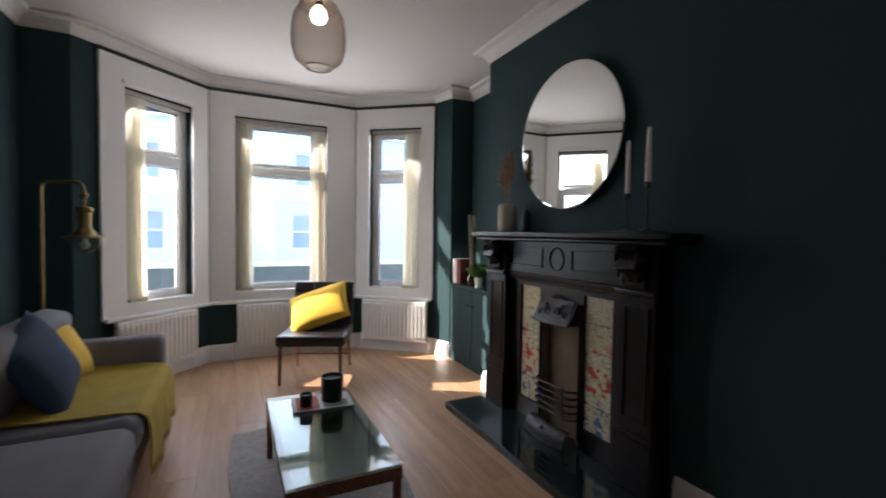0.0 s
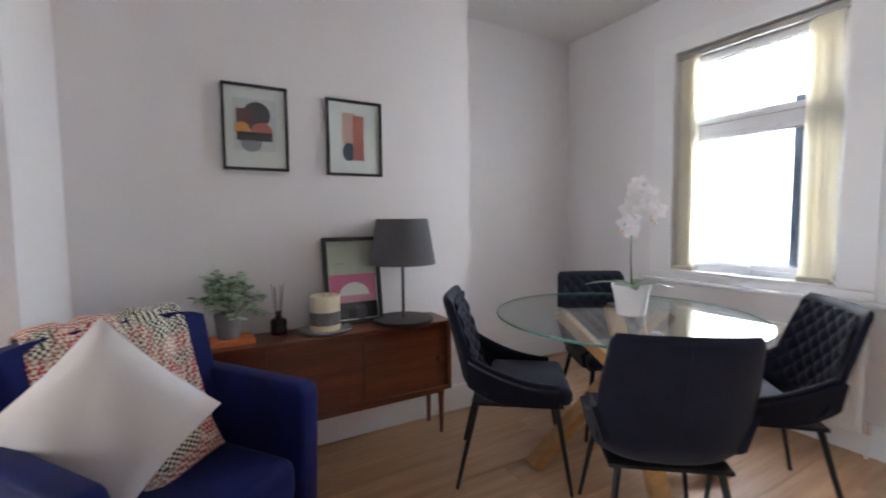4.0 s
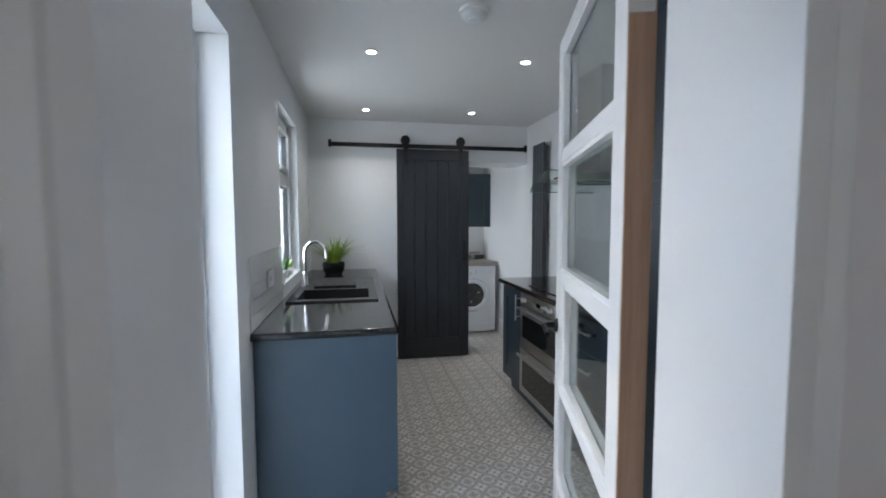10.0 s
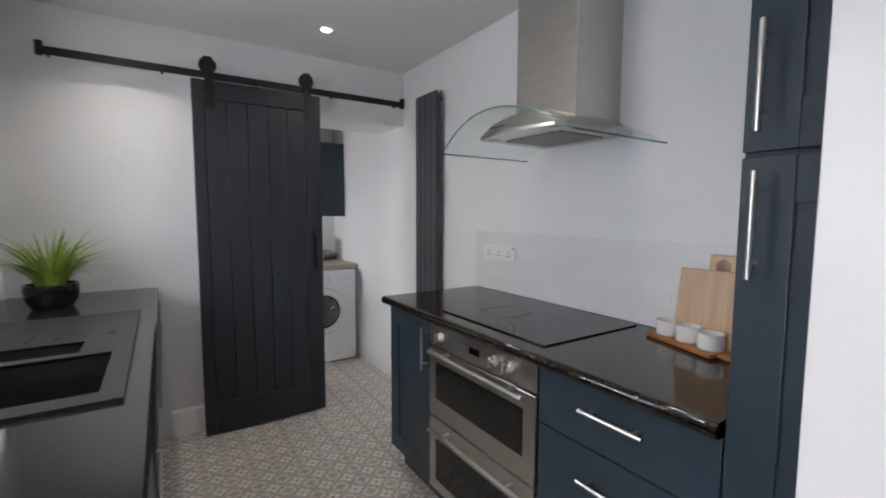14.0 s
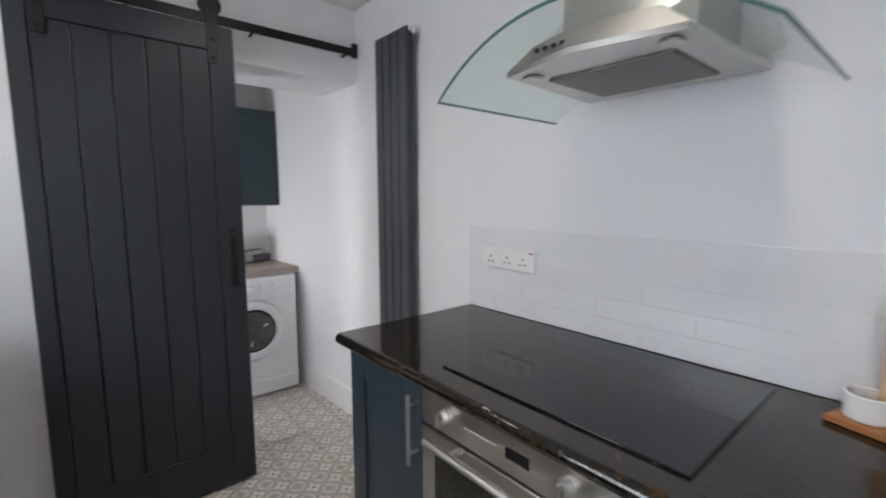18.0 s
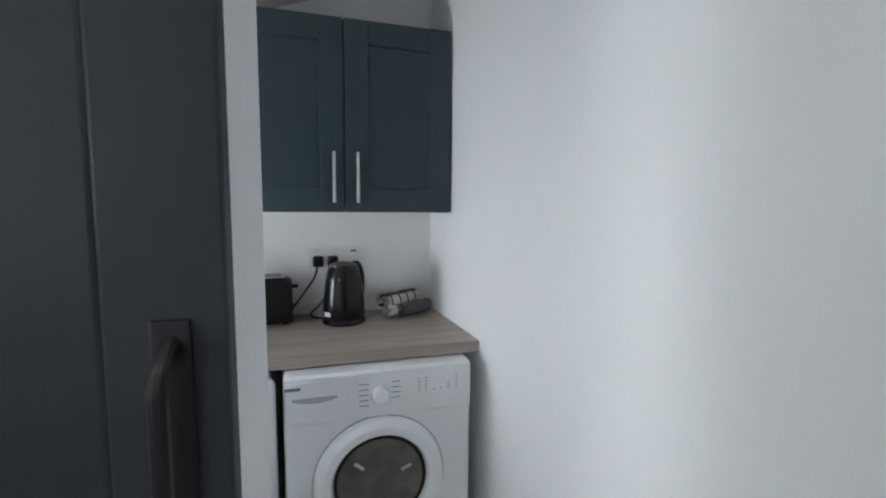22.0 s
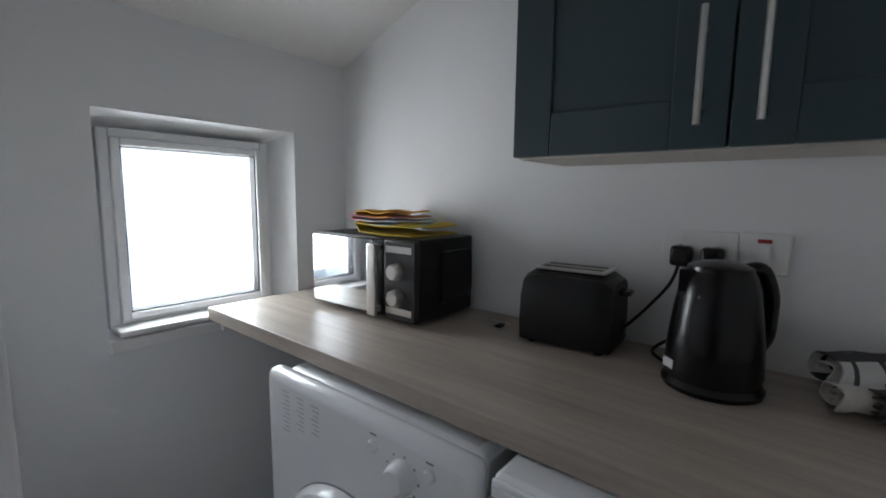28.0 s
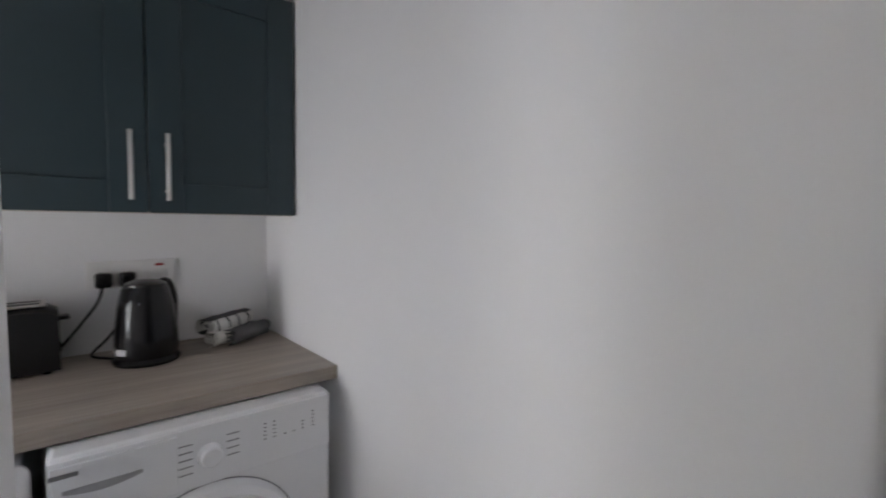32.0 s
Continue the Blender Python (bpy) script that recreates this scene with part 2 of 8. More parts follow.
def plain(name, col, rough=0.5, metal=0.0, var=0.08, scale=3.0, grain=150.0, bump=0.15, dist=0.001, coat=0.0, rvar=0.12, rnd=0.0, stretch=(1, 1, 1), sheen=0.0, spec=0.5):
    """A surface with a broad unevenness of colour, a fine grain and a slight relief."""
    m, n, l, b = nodes_of(name)
    co = n.new("ShaderNodeTexCoord")
    mp = n.new("ShaderNodeMapping")
    mp.inputs["Scale"].default_value = stretch
    l.new(co.outputs["Object"], mp.inputs["Vector"])
    big, fine = noise_node(n, l, mp.outputs[0], scale, 5), noise_node(n, l, mp.outputs[0], grain, 3)
    add = n.new("ShaderNodeMath")
    add.operation = "MULTIPLY_ADD"
    l.new(fine.outputs["Fac"], add.inputs[0])
    add.inputs[1].default_value = 0.35
    l.new(big.outputs["Fac"], add.inputs[2])
    dark, light = [c * (1 - var) for c in col], [min(1, c * (1 + var)) for c in col]
    r = ramp(n, [(0.4, dark), (0.95, light)])
    l.new(add.outputs[0], r.inputs["Fac"])
    out = r.outputs["Color"]
    if rnd:
        info, hsv, mr = n.new("ShaderNodeObjectInfo"), n.new("ShaderNodeHueSaturation"), n.new("ShaderNodeMapRange")
        mr.inputs["To Min"].default_value, mr.inputs["To Max"].default_value = 1 - rnd, 1 + rnd
        l.new(info.outputs["Random"], mr.inputs["Value"])
        l.new(mr.outputs[0], hsv.inputs["Value"])
        l.new(out, hsv.inputs["Color"])
        out = hsv.outputs[0]
    l.new(out, b.inputs["Base Color"])
    rr = n.new("ShaderNodeMapRange")
    rr.inputs["To Min"].default_value, rr.inputs["To Max"].default_value = max(0.02, rough - rvar * rough), min(1, rough + rvar * rough)
    l.new(big.outputs["Fac"], rr.inputs["Value"])
    l.new(rr.outputs[0], b.inputs["Roughness"])
    b.inputs["Metallic"].default_value, b.inputs["Coat Weight"].default_value = metal, coat
    b.inputs["Sheen Weight"].default_value, b.inputs["Specular IOR Level"].default_value = sheen, spec
    if bump:
        bump_to(n, l, b, fine.outputs["Fac"], bump, dist)
    return m


def wood(name, c1, c2, rough=0.4, along=(0, 0, 0), scale=1.0, rnd=0.15, coat=0.1, bump=0.1):
    """Grain that runs along the object's x, turned by `along` degrees."""
    m, n, l, b = nodes_of(name)
    co, mp, info = n.new("ShaderNodeTexCoord"), n.new("ShaderNodeMapping"), n.new("ShaderNodeObjectInfo")
    mp.inputs["Rotation"].default_value = [radians(a) for a in along]
    off = n.new("ShaderNodeVectorMath")
    off.operation = "MULTIPLY_ADD"
    off.inputs[1].default_value = (1, 1, 1)
    comb = n.new("ShaderNodeCombineXYZ")
    mul = n.new("ShaderNodeMath")
    mul.operation, mul.inputs[1].default_value = "MULTIPLY", 37.0
    l.new(info.outputs["Random"], mul.inputs[0])
    for i in range(3):
        l.new(mul.outputs[0], comb.inputs[i])
    l.new(co.outputs["Object"], off.inputs[0])
    l.new(comb.outputs[0], off.inputs[2])
    l.new(off.outputs[0], mp.inputs["Vector"])
    st = n.new("ShaderNodeMapping")
    st.inputs["Scale"].default_value = (0.9 * scale, 14 * scale, 14 * scale)
    l.new(mp.outputs[0], st.inputs["Vector"])
    g1 = noise_node(n, l, st.outputs[0], 1.6, 6, 0.6)
    g2 = noise_node(n, l, st.outputs[0], 9.0, 4, 0.6)
    mix = n.new("ShaderNodeMath")
    mix.operation, mix.inputs[1].default_value = "MULTIPLY_ADD", 0.45
    l.new(g2.outputs["Fac"], mix.inputs[0])
    l.new(g1.outputs["Fac"], mix.inputs[2])
    r = ramp(n, [(0.45, c1), (0.95, c2)])
    l.new(mix.outputs[0], r.inputs["Fac"])
    hsv, mr = n.new("ShaderNodeHueSaturation"), n.new("ShaderNodeMapRange")
    mr.inputs["To Min"].default_value, mr.inputs["To Max"].default_value = 1 - rnd, 1 + rnd
    l.new(info.outputs["Random"], mr.inputs["Value"])
    l.new(mr.outputs[0], hsv.inputs["Value"])
    l.new(r.outputs["Color"], hsv.inputs["Color"])
    l.new(hsv.outputs[0], b.inputs["Base Color"])
    b.inputs["Roughness"].default_value, b.inputs["Coat Weight"].default_value = rough, coat
    bump_to(n, l, b, mix.outputs[0], bump, 0.001)
    return m


def glass(name, tint=(0.95, 0.98, 0.97), rough=0.0, mixed=0.0):
    """Clear pane glass: mostly see-through, with a real reflection."""
    m, n, l, b = nodes_of(name)
    out = n["Material Output"]
    tr, gl, mx, fr = n.new("ShaderNodeBsdfTransparent"), n.new("ShaderNodeBsdfGlossy"), n.new("ShaderNodeMixShader"), n.new("ShaderNodeLayerWeight")
    po, ma = n.new("ShaderNodeMath"), n.new("ShaderNodeMath")
    po.operation, ma.operation = "POWER", "MULTIPLY_ADD"
    po.inputs[1].default_value, ma.inputs[1].default_value, ma.inputs[2].default_value = 5.0, 0.9, 0.04
    tr.inputs[0].default_value = (*tint, 1)
    gl.inputs["Roughness"].default_value = rough
    fr.inputs["Blend"].default_value = 0.5
    l.new(fr.outputs["Facing"], po.inputs[0]), l.new(po.outputs[0], ma.inputs[0])
    l.new(ma.outputs[0], mx.inputs[0])
    l.new(tr.outputs[0], mx.inputs[1])
    l.new(gl.outputs[0], mx.inputs[2])
    l.new(mx.outputs[0], out.inputs[0])
    return m


def lamp_glow(name, col, strength):
    m, n, l, b = nodes_of(name)
    b.inputs["Emission Color"].default_value, b.inputs["Emission Strength"].default_value = (*col, 1), strength
    b.inputs["Base Color"].default_value = (0.8, 0.8, 0.8, 1)
    return m


def world_of(ob):
    m = ob.matrix_basis.copy()
    while ob.parent:
        ob = ob.parent
        m = ob.matrix_basis @ m
    return m


def wpart(name, bm, material, parent, label="", smooth=30):
    """As part(), for a mesh given in world coordinates."""
    bm.transform(world_of(parent).inverted())
    return part(name, bm, material, parent, label, smooth)


def speckle(name, base, spot, fleck, scale, rough):
    """Polished stone: a dark ground with clustered spots and flecks."""
    m, n, l, b = nodes_of(name)
    co = n.new("ShaderNodeTexCoord")
    a, c = noise_node(n, l, co.outputs["Object"], scale, 6, 0.7), noise_node(n, l, co.outputs["Object"], scale * 3.1, 5, 0.7)
    r1 = ramp(n, [(0.52, base), (0.62, spot)])
    r2 = ramp(n, [(0.60, (0, 0, 0)), (0.68, (1, 1, 1))])
    l.new(a.outputs["Fac"], r1.inputs["Fac"]), l.new(c.outputs["Fac"], r2.inputs["Fac"])
    mx = n.new("ShaderNodeMix")
    mx.data_type = "RGBA"
    l.new(r2.outputs["Color"], mx.inputs["Factor"])
    l.new(r1.outputs["Color"], mx.inputs["A"])
    mx.inputs["B"].default_value = (*fleck, 1)
    l.new(mx.outputs["Result"], b.inputs["Base Color"])
    b.inputs["Roughness"].default_value = rough
    return m


def floor_tile_material(size):
    """Encaustic-style tile: pale rings and petals on grey, dark corner arcs and fine diagonal lines."""
    m, n, l, b = nodes_of("patterned floor tile")
    co, sep = n.new("ShaderNodeTexCoord"), n.new("ShaderNodeSeparateXYZ")
    l.new(co.outputs["Object"], sep.inputs[0])

    def op(kind, a, c=None, d=None):
        x = n.new("ShaderNodeMath")
        x.operation = kind
        for i, v in enumerate((a, c, d)):
            if v is None:
                continue
            if isinstance(v, (int, float)):
                x.inputs[i].default_value = v
            else:
                l.new(v, x.inputs[i])
        return x.outputs[0]

    u, v = [op("SUBTRACT", op("FRACT", op("MULTIPLY", sep.outputs[i], 2 / size)), 0.5) for i in (0, 1)]
    au, av = op("ABSOLUTE", u), op("ABSOLUTE", v)
    r = op("SQRT", op("ADD", op("MULTIPLY", u, u), op("MULTIPLY", v, v)))
    cu, cv = op("SUBTRACT", 0.5, au), op("SUBTRACT", 0.5, av)
    rc = op("SQRT", op("ADD", op("MULTIPLY", cu, cu), op("MULTIPLY", cv, cv)))
    theta = op("ARCTAN2", v, u)
    petal = op("MULTIPLY_ADD", op("ABSOLUTE", op("COSINE", op("MULTIPLY", theta, 2.0))), 0.22, 0.09)
    inside = op("LESS_THAN", r, petal)
    core = op("LESS_THAN", r, 0.068)
    ring = op("LESS_THAN", op("ABSOLUTE", op("SUBTRACT", rc, 0.27)), 0.035)
    dot = op("LESS_THAN", rc, 0.10)
    diag = op("LESS_THAN", op("ABSOLUTE", op("SUBTRACT", op("ABSOLUTE", op("SUBTRACT", au, av)), 0.20)), 0.018)
    leaf = op("LESS_THAN", op("ABSOLUTE", op("SUBTRACT", op("ADD", au, av), 0.47)), 0.03)
    base, white, dark, mid = (0.49, 0.455, 0.41), (0.70, 0.675, 0.63), (0.17, 0.16, 0.152), (0.39, 0.36, 0.33)
    col = None

    def over(fac, colour, under):
        mx = n.new("ShaderNodeMix")
        mx.data_type = "RGBA"
        l.new(fac, mx.inputs["Factor"])
        if isinstance(under, tuple):
            mx.inputs["A"].default_value = (*under, 1)
        else:
            l.new(under, mx.inputs["A"])
        mx.inputs["B"].default_value = (*colour, 1)
        return mx.outputs["Result"]

    col = over(leaf, mid, base)
    col = over(diag, dark, col)
    col = over(ring, white, col)
    col = over(inside, white, col)
    col = over(core, dark, col)
    col = over(dot, mid, col)
    nz = noise_node(n, l, co.outputs["Object"], 40, 4)
    info, hsv, mr = n.new("ShaderNodeObjectInfo"), n.new("ShaderNodeHueSaturation"), n.new("ShaderNodeMapRange")
    mr.inputs["To Min"].default_value, mr.inputs["To Max"].default_value = 0.88, 1.06
    l.new(op("MULTIPLY_ADD", nz.outputs["Fac"], 0.5, op("MULTIPLY", info.outputs["Random"], 0.5)), mr.inputs["Value"])
    l.new(mr.outputs[0], hsv.inputs["Value"]), l.new(col, hsv.inputs["Color"])
    l.new(hsv.outputs[0], b.inputs["Base Color"])
    b.inputs["Roughness"].default_value = 0.45
    bump_to(n, l, b, nz.outputs["Fac"], 0.1, 0.0006)
    return m


def block(name, x0, x1, y0, y1, z0, z1, mat, parent, bevel=0.003, label=""):
    return wpart(name, bm_box(x0, x1, y0, y1, z0, z1, bevel), mat, parent, label)


def shaker(name, parent, mat, axis, face, u0, u1, z0, z1, out, frame=0.07, depth=0.02):
    """A framed door: axis 'x' has its width along x with its face at y=face; out is the sign it looks towards."""
    bm = bmesh.new()

    def add(a, b, c, d, t0, t1, bev=0.0025):
        lo, hi = sorted((face + out * t0, face + out * t1))
        if axis == "x":
            bm_box(a, b, lo, hi, c, d, bev, bm=bm)
        else:
            bm_box(lo, hi, a, b, c, d, bev, bm=bm)
    add(u0 + frame - 0.004, u1 - frame + 0.004, z0 + frame - 0.004, z1 - frame + 0.004, -depth, -0.008, 0)
    door = wpart(name, bm, mat, parent)
    for kind, a, b, c, d in (("stile", u0, u0 + frame, z0, z1), ("stile", u1 - frame, u1, z0, z1), ("rail", u0 + frame, u1 - frame, z0, z0 + frame), ("rail", u0 + frame, u1 - frame, z1 - frame, z1)):
        bm = bmesh.new()
        add(a, b, c, d, -depth, 0)
        wpart(kind, bm, mat, door)
    return door


def bar_handle(parent, p, q, off, mat, r=0.006):
    """A bar handle from p to q, standing off by the vector off on two posts."""
    p, q, off = Vector(p), Vector(q), Vector(off)
    d = (q - p)
    bm = bm_cyl(p + off, q + off, r, n=12)
    for k in (0.15, 0.85):
        bm_cyl(p + d * k, p + d * k + off, r * 0.75, n=8, bm=bm)
    return wpart("handle", bm, mat, parent, "brushed steel bar handle")


# ---- plan, metres: x runs from the street to the yard, y to the party wall ----
H1, H2 = 2.80, 2.392          # ceiling heights: front rooms, kitchen
XF, XB = -7.3, -8.12         # front wall's inner face, the bay's middle face
YG, YP, YA = 2.375, 2.15, 2.70   # green chimney breast, dining chimney breast, alcoves
YS1, YS2 = -0.86, -1.03      # south walls of the living and of the dining room
BAY = [(XF, -0.57), (-7.42, -0.45), (XB, 0.265), (XB, 1.73), (-7.545, 2.445), (XF, 2.52)]
KX1, KN, KS = 3.945, 0.245, -2.005  # kitchen: end wall, north wall, south wall
UW, UX, UN = 4.222, 5.318, -0.21   # utility room: west face, back wall, window wall



# ---- light ----
SUN_DIR = Vector((0.53, 0.96, -0.60)).normalized()   # the way the sunlight goes
world = bpy.data.worlds.new("sky")
scene.world = world
world.use_nodes = True
wn, wl = world.node_tree.nodes, world.node_tree.links
sky = wn.new("ShaderNodeTexSky")
sky.sky_type, sky.sun_disc = "NISHITA", False
sky.sun_elevation = math.asin(-SUN_DIR.z)
sky.sun_rotation = math.atan2(-SUN_DIR.x, -SUN_DIR.y)
wl.new(sky.outputs[0], wn["Background"].inputs["Color"])
wn["Background"].inputs["Strength"].default_value = 0.5
sun = new("sun", bpy.data.lights.new("sun", "SUN"))
sun.data.energy, sun.data.angle, sun.data.color = 6.0, radians(0.6), (1.0, 0.94, 0.86)
sun.matrix_basis = look((0, 0, 20), Vector((0, 0, 20)) + SUN_DIR)


def window_light(name, at, to, w, h, power, col=(0.95, 0.97, 1.0)):
    lamp = new(name, bpy.data.lights.new(name, "AREA"))
    lamp.data.shape, lamp.data.size, lamp.data.size_y, lamp.data.energy, lamp.data.color = "RECTANGLE", w, h, power, col
    lamp.matrix_basis = look(at, to)
    return lamp


window_light("daylight_bay_south", (-7.88, -0.20, 1.56), (-6.9, 0.7, 1.3), 0.6, 1.7, 6.2)
window_light("daylight_bay_middle", (-8.27, 1.0, 1.56), (-7.0, 1.0, 1.3), 0.85, 1.7, 8.0)
window_light("daylight_bay_north", (-7.95, 2.18, 1.56), (-7.1, 1.4, 1.3), 0.55, 1.7, 5.4)
window_light("daylight_dining", (0.64, 1.30, 1.75), (-1.0, 1.21, 1.35), 1.5, 1.7, 9.0)
window_light("daylight_kitchen", (2.75, 0.41, 1.56), (2.75, -1.0, 1.3), 0.7, 1.05, 2.57)
window_light("daylight_back_door", (0.87, 0.475, 1.1), (0.87, -1.0, 1.0), 0.8, 1.9, 0.4)
window_light("daylight_utility", (4.80, -0.04, 1.15), (4.80, -1.1, 1.0), 0.5, 0.5, 2.9)
SPOTS = [(2.156, -0.31), (2.15, -1.26), (3.515, -0.305), (3.468, -1.262)]
for x, y in SPOTS:
    lamp = new("downlight_lamp", bpy.data.lights.new("downlight_lamp", "SPOT"))
    lamp.data.energy, lamp.data.spot_size, lamp.data.spot_blend, lamp.data.shadow_soft_size, lamp.data.color = 3.3, radians(125), 0.8, 0.035, (1.0, 0.96, 0.90)
    lamp.matrix_basis = look((x, y, H2 - 0.012), (x, y, 0))
pend = new("pendant_lamp", bpy.data.lights.new("pendant_lamp", "POINT"))
pend.data.energy, pend.data.shadow_soft_size, pend.data.color = 0.86, 0.04, (1.0, 0.72, 0.45)
pend.location = (-5.85, 0.92, 2.55)


WHITE = plain("white wall paint", (0.79, 0.765, 0.765), 0.75, var=0.025, scale=1.2, grain=220, bump=0.12, dist=0.0006)
KWHITE = plain("cool white wall paint", (0.80, 0.81, 0.82), 0.7, var=0.02, scale=1.2, grain=220, bump=0.12, dist=0.0006)
CEIL = plain("ceiling paint", (0.80, 0.79, 0.77), 0.85, var=0.02, scale=0.8, grain=120, bump=0.15, dist=0.0008)
GREEN = plain("dark green wall paint", (0.019, 0.049, 0.050), 0.8, var=0.07, scale=1.5, grain=240, bump=0.15, dist=0.0006, spec=0.25)
GLOSSWHITE = plain("white gloss paint", (0.81, 0.805, 0.80), 0.3, var=0.015, scale=2, grain=90, bump=0.04, dist=0.0004, rvar=0.02)
DARKLINE = plain("dark green picture rail paint", (0.012, 0.02, 0.02), 0.5, var=0.1)
PLASTIC = plain("white moulded plastic", (0.80, 0.80, 0.79), 0.3, var=0.02, bump=0.03)
UPVC = plain("white window frame plastic", (0.84, 0.85, 0.86), 0.25, var=0.02, scale=4, bump=0.02)
RADWHITE = plain("white radiator enamel", (0.80, 0.79, 0.76), 0.3, var=0.02, bump=0.04)
PANE = glass("window glass")
GASKET = plain("black rubber gasket", (0.02, 0.02, 0.022), 0.6)
CHROME = plain("polished chrome", (0.75, 0.75, 0.76), 0.08, 1.0, var=0.03, bump=0.02)
STEEL = plain("brushed stainless steel", (0.56, 0.54, 0.51), 0.3, 1.0, var=0.06, scale=3, grain=60, bump=0.08, dist=0.0004, stretch=(1, 1, 12))
BRASS = plain("aged brass", (0.55, 0.38, 0.14), 0.3, 1.0, var=0.15, scale=12)
BLIND = plain("cream vertical blind cloth", (0.86, 0.83, 0.74), 0.9, var=0.04, grain=300, bump=0.3, spec=0.1)


def let_light_through(m, share):
    """Lets part of the light pass through a cloth."""
    n, l = m.node_tree.nodes, m.node_tree.links
    b, out = n["Principled BSDF"], n["Material Output"]
    tr, mx = n.new("ShaderNodeBsdfTranslucent"), n.new("ShaderNodeMixShader")
    l.new(b.inputs["Base Color"].links[0].from_socket, tr.inputs["Color"])
    mx.inputs[0].default_value = share
    l.new(b.outputs[0], mx.inputs[1]), l.new(tr.outputs[0], mx.inputs[2]), l.new(mx.outputs[0], out.inputs[0])


let_light_through(BLIND, 0.5)
OAK = wood("oak laminate", (0.345, 0.192, 0.102), (0.54, 0.335, 0.195), 0.42, scale=0.9, rnd=0.10, coat=0.05, bump=0.06)
EXT_BLUE = plain("pale blue rendered wall", (0.62, 0.73, 0.80), 0.9, var=0.06, scale=0.6)
EXT_WHITE = plain("white rendered wall", (0.80, 0.80, 0.78), 0.9, var=0.05, scale=0.8, grain=80, bump=0.4, dist=0.004)
EXT_GREY = plain("grey garden wall", (0.13, 0.145, 0.14), 0.9, var=0.12, scale=1.5)
ASPHALT = plain("asphalt", (0.055, 0.055, 0.058), 0.9, var=0.2, scale=2, grain=90, bump=0.5, dist=0.004)
PAVING = plain("concrete paving", (0.32, 0.31, 0.29), 0.9, var=0.15, scale=2)
SLATE = plain("roof slate", (0.10, 0.105, 0.115), 0.7, var=0.2, scale=4)

# ---- walls ----
structure("wall_dining_east", bm_wall((0, -1.03), (0, 2.75), 0.22, 0, H1, [(1.03 - 0.808, 1.03 + 0.028, -0.01, 2.112), (1.03 + 0.74, 1.03 + 1.68, 0.85, 2.38)]), WHITE, "white painted dining room wall with a door opening and a window")
structure("wall_dining_south", bm_wall((-3.52, YS2), (0.22, YS2), 0.2, 0, H1), WHITE, "white painted dining room wall beside the kitchen door")
structure("wall_alcove_dining", bm_wall((0.22, YA), (-1.435, YA), 0.3, 0, H1), WHITE, "white painted alcove wall behind the dining table")
structure("chimney_breast_dining", bm_poly([(-3.46, YP), (-1.435, YP), (-1.435, 3.05), (-3.46, 3.05)], 0, H1), WHITE, "white painted chimney breast with two framed prints")
structure("wall_pier", bm_poly([(-3.61, 1.55), (-3.46, 1.55), (-3.46, 3.05), (-3.61, 3.05)], 0, H1), WHITE, "white painted pier between living and dining room")
structure("wall_pier_south", bm_poly([(-3.72, -1.23), (-3.52, -1.23), (-3.52, -0.80), (-3.72, -0.80)], 0, H1), WHITE, "white painted pier at the hall side")
structure("wall_living_south", bm_wall((-7.6, YS1), (-3.72, YS1), 0.2, 0, H1), GREEN, "dark green painted living room wall behind the sofa")
structure("chimney_breast_living", bm_poly([(-6.345, YG), (-3.61, YG), (-3.61, 3.05), (-6.345, 3.05)], 0, H1), GREEN, "dark green painted chimney breast with a black fireplace")
structure("wall_alcove_living", bm_wall((-6.345, 2.76), (-7.6, 2.76), 0.3, 0, H1), GREEN, "dark green painted alcove wall over a low cupboard")
structure("wall_front_north", bm_poly([(-7.6, 2.56), BAY[5], (XF, 2.76), (-7.6, 2.76)], 0, H1), GREEN, "dark green painted front wall beside the bay")
structure("wall_front_south", bm_poly([(-7.6, -0.86), (XF, -0.86), BAY[0], (-7.6, -0.55)], 0, H1), GREEN, "dark green painted front wall beside the bay")


def facet(name, a, b, u0, u1, zs, zh):
    """One face of the bay: green below, a boxed white surround with a window opening above."""
    d = (Vector(b) - Vector(a))
    length = d.length
    structure(name, bm_wall(a, b, 0.22, 0, H1, [(u0, u1, zs, zh)]), GREEN, "dark green painted bay wall under a window")
    ang = math.degrees(math.atan2(d.y, d.x))
    m = pose(a[0], a[1], 0, 0, 0, ang)     # local x along the facet, +y into the room
    trim = thing("window_surround", "white painted boxed timber surround of a bay window", "trim", m, kind="structure")
    e0, e1 = 0.012, length - 0.012
    for i, (x0, x1, z0, z1) in enumerate(((e0, u0, 0.585, 2.665), (u1, e1, 0.585, 2.665), (u0, u1, zh, 2.665), (u0, u1, 0.585, zs))):
        part("panel", bm_box(x0, x1, 0.001, 0.022, z0, z1), GLOSSWHITE, trim)
    part("sill", bm_box(e0 + 0.01, e1 - 0.01, 0.022, 0.06, 0.57, 0.60, 0.008), GLOSSWHITE, trim)
    part("architrave", bm_profile([(u0 - 0.02, 0), (u1 + 0.02, 0)], [(0.023, zh + 0.01), (0.04, zh + 0.01), (0.036, zh + 0.045), (0.023, zh + 0.05)]), GLOSSWHITE, trim)
    part("picture_rail", bm_box(e0 - 0.01, e1 + 0.01, 0.0, 0.03, 2.668, 2.696, 0.006), DARKLINE, trim, "dark green picture rail")
    return m, length


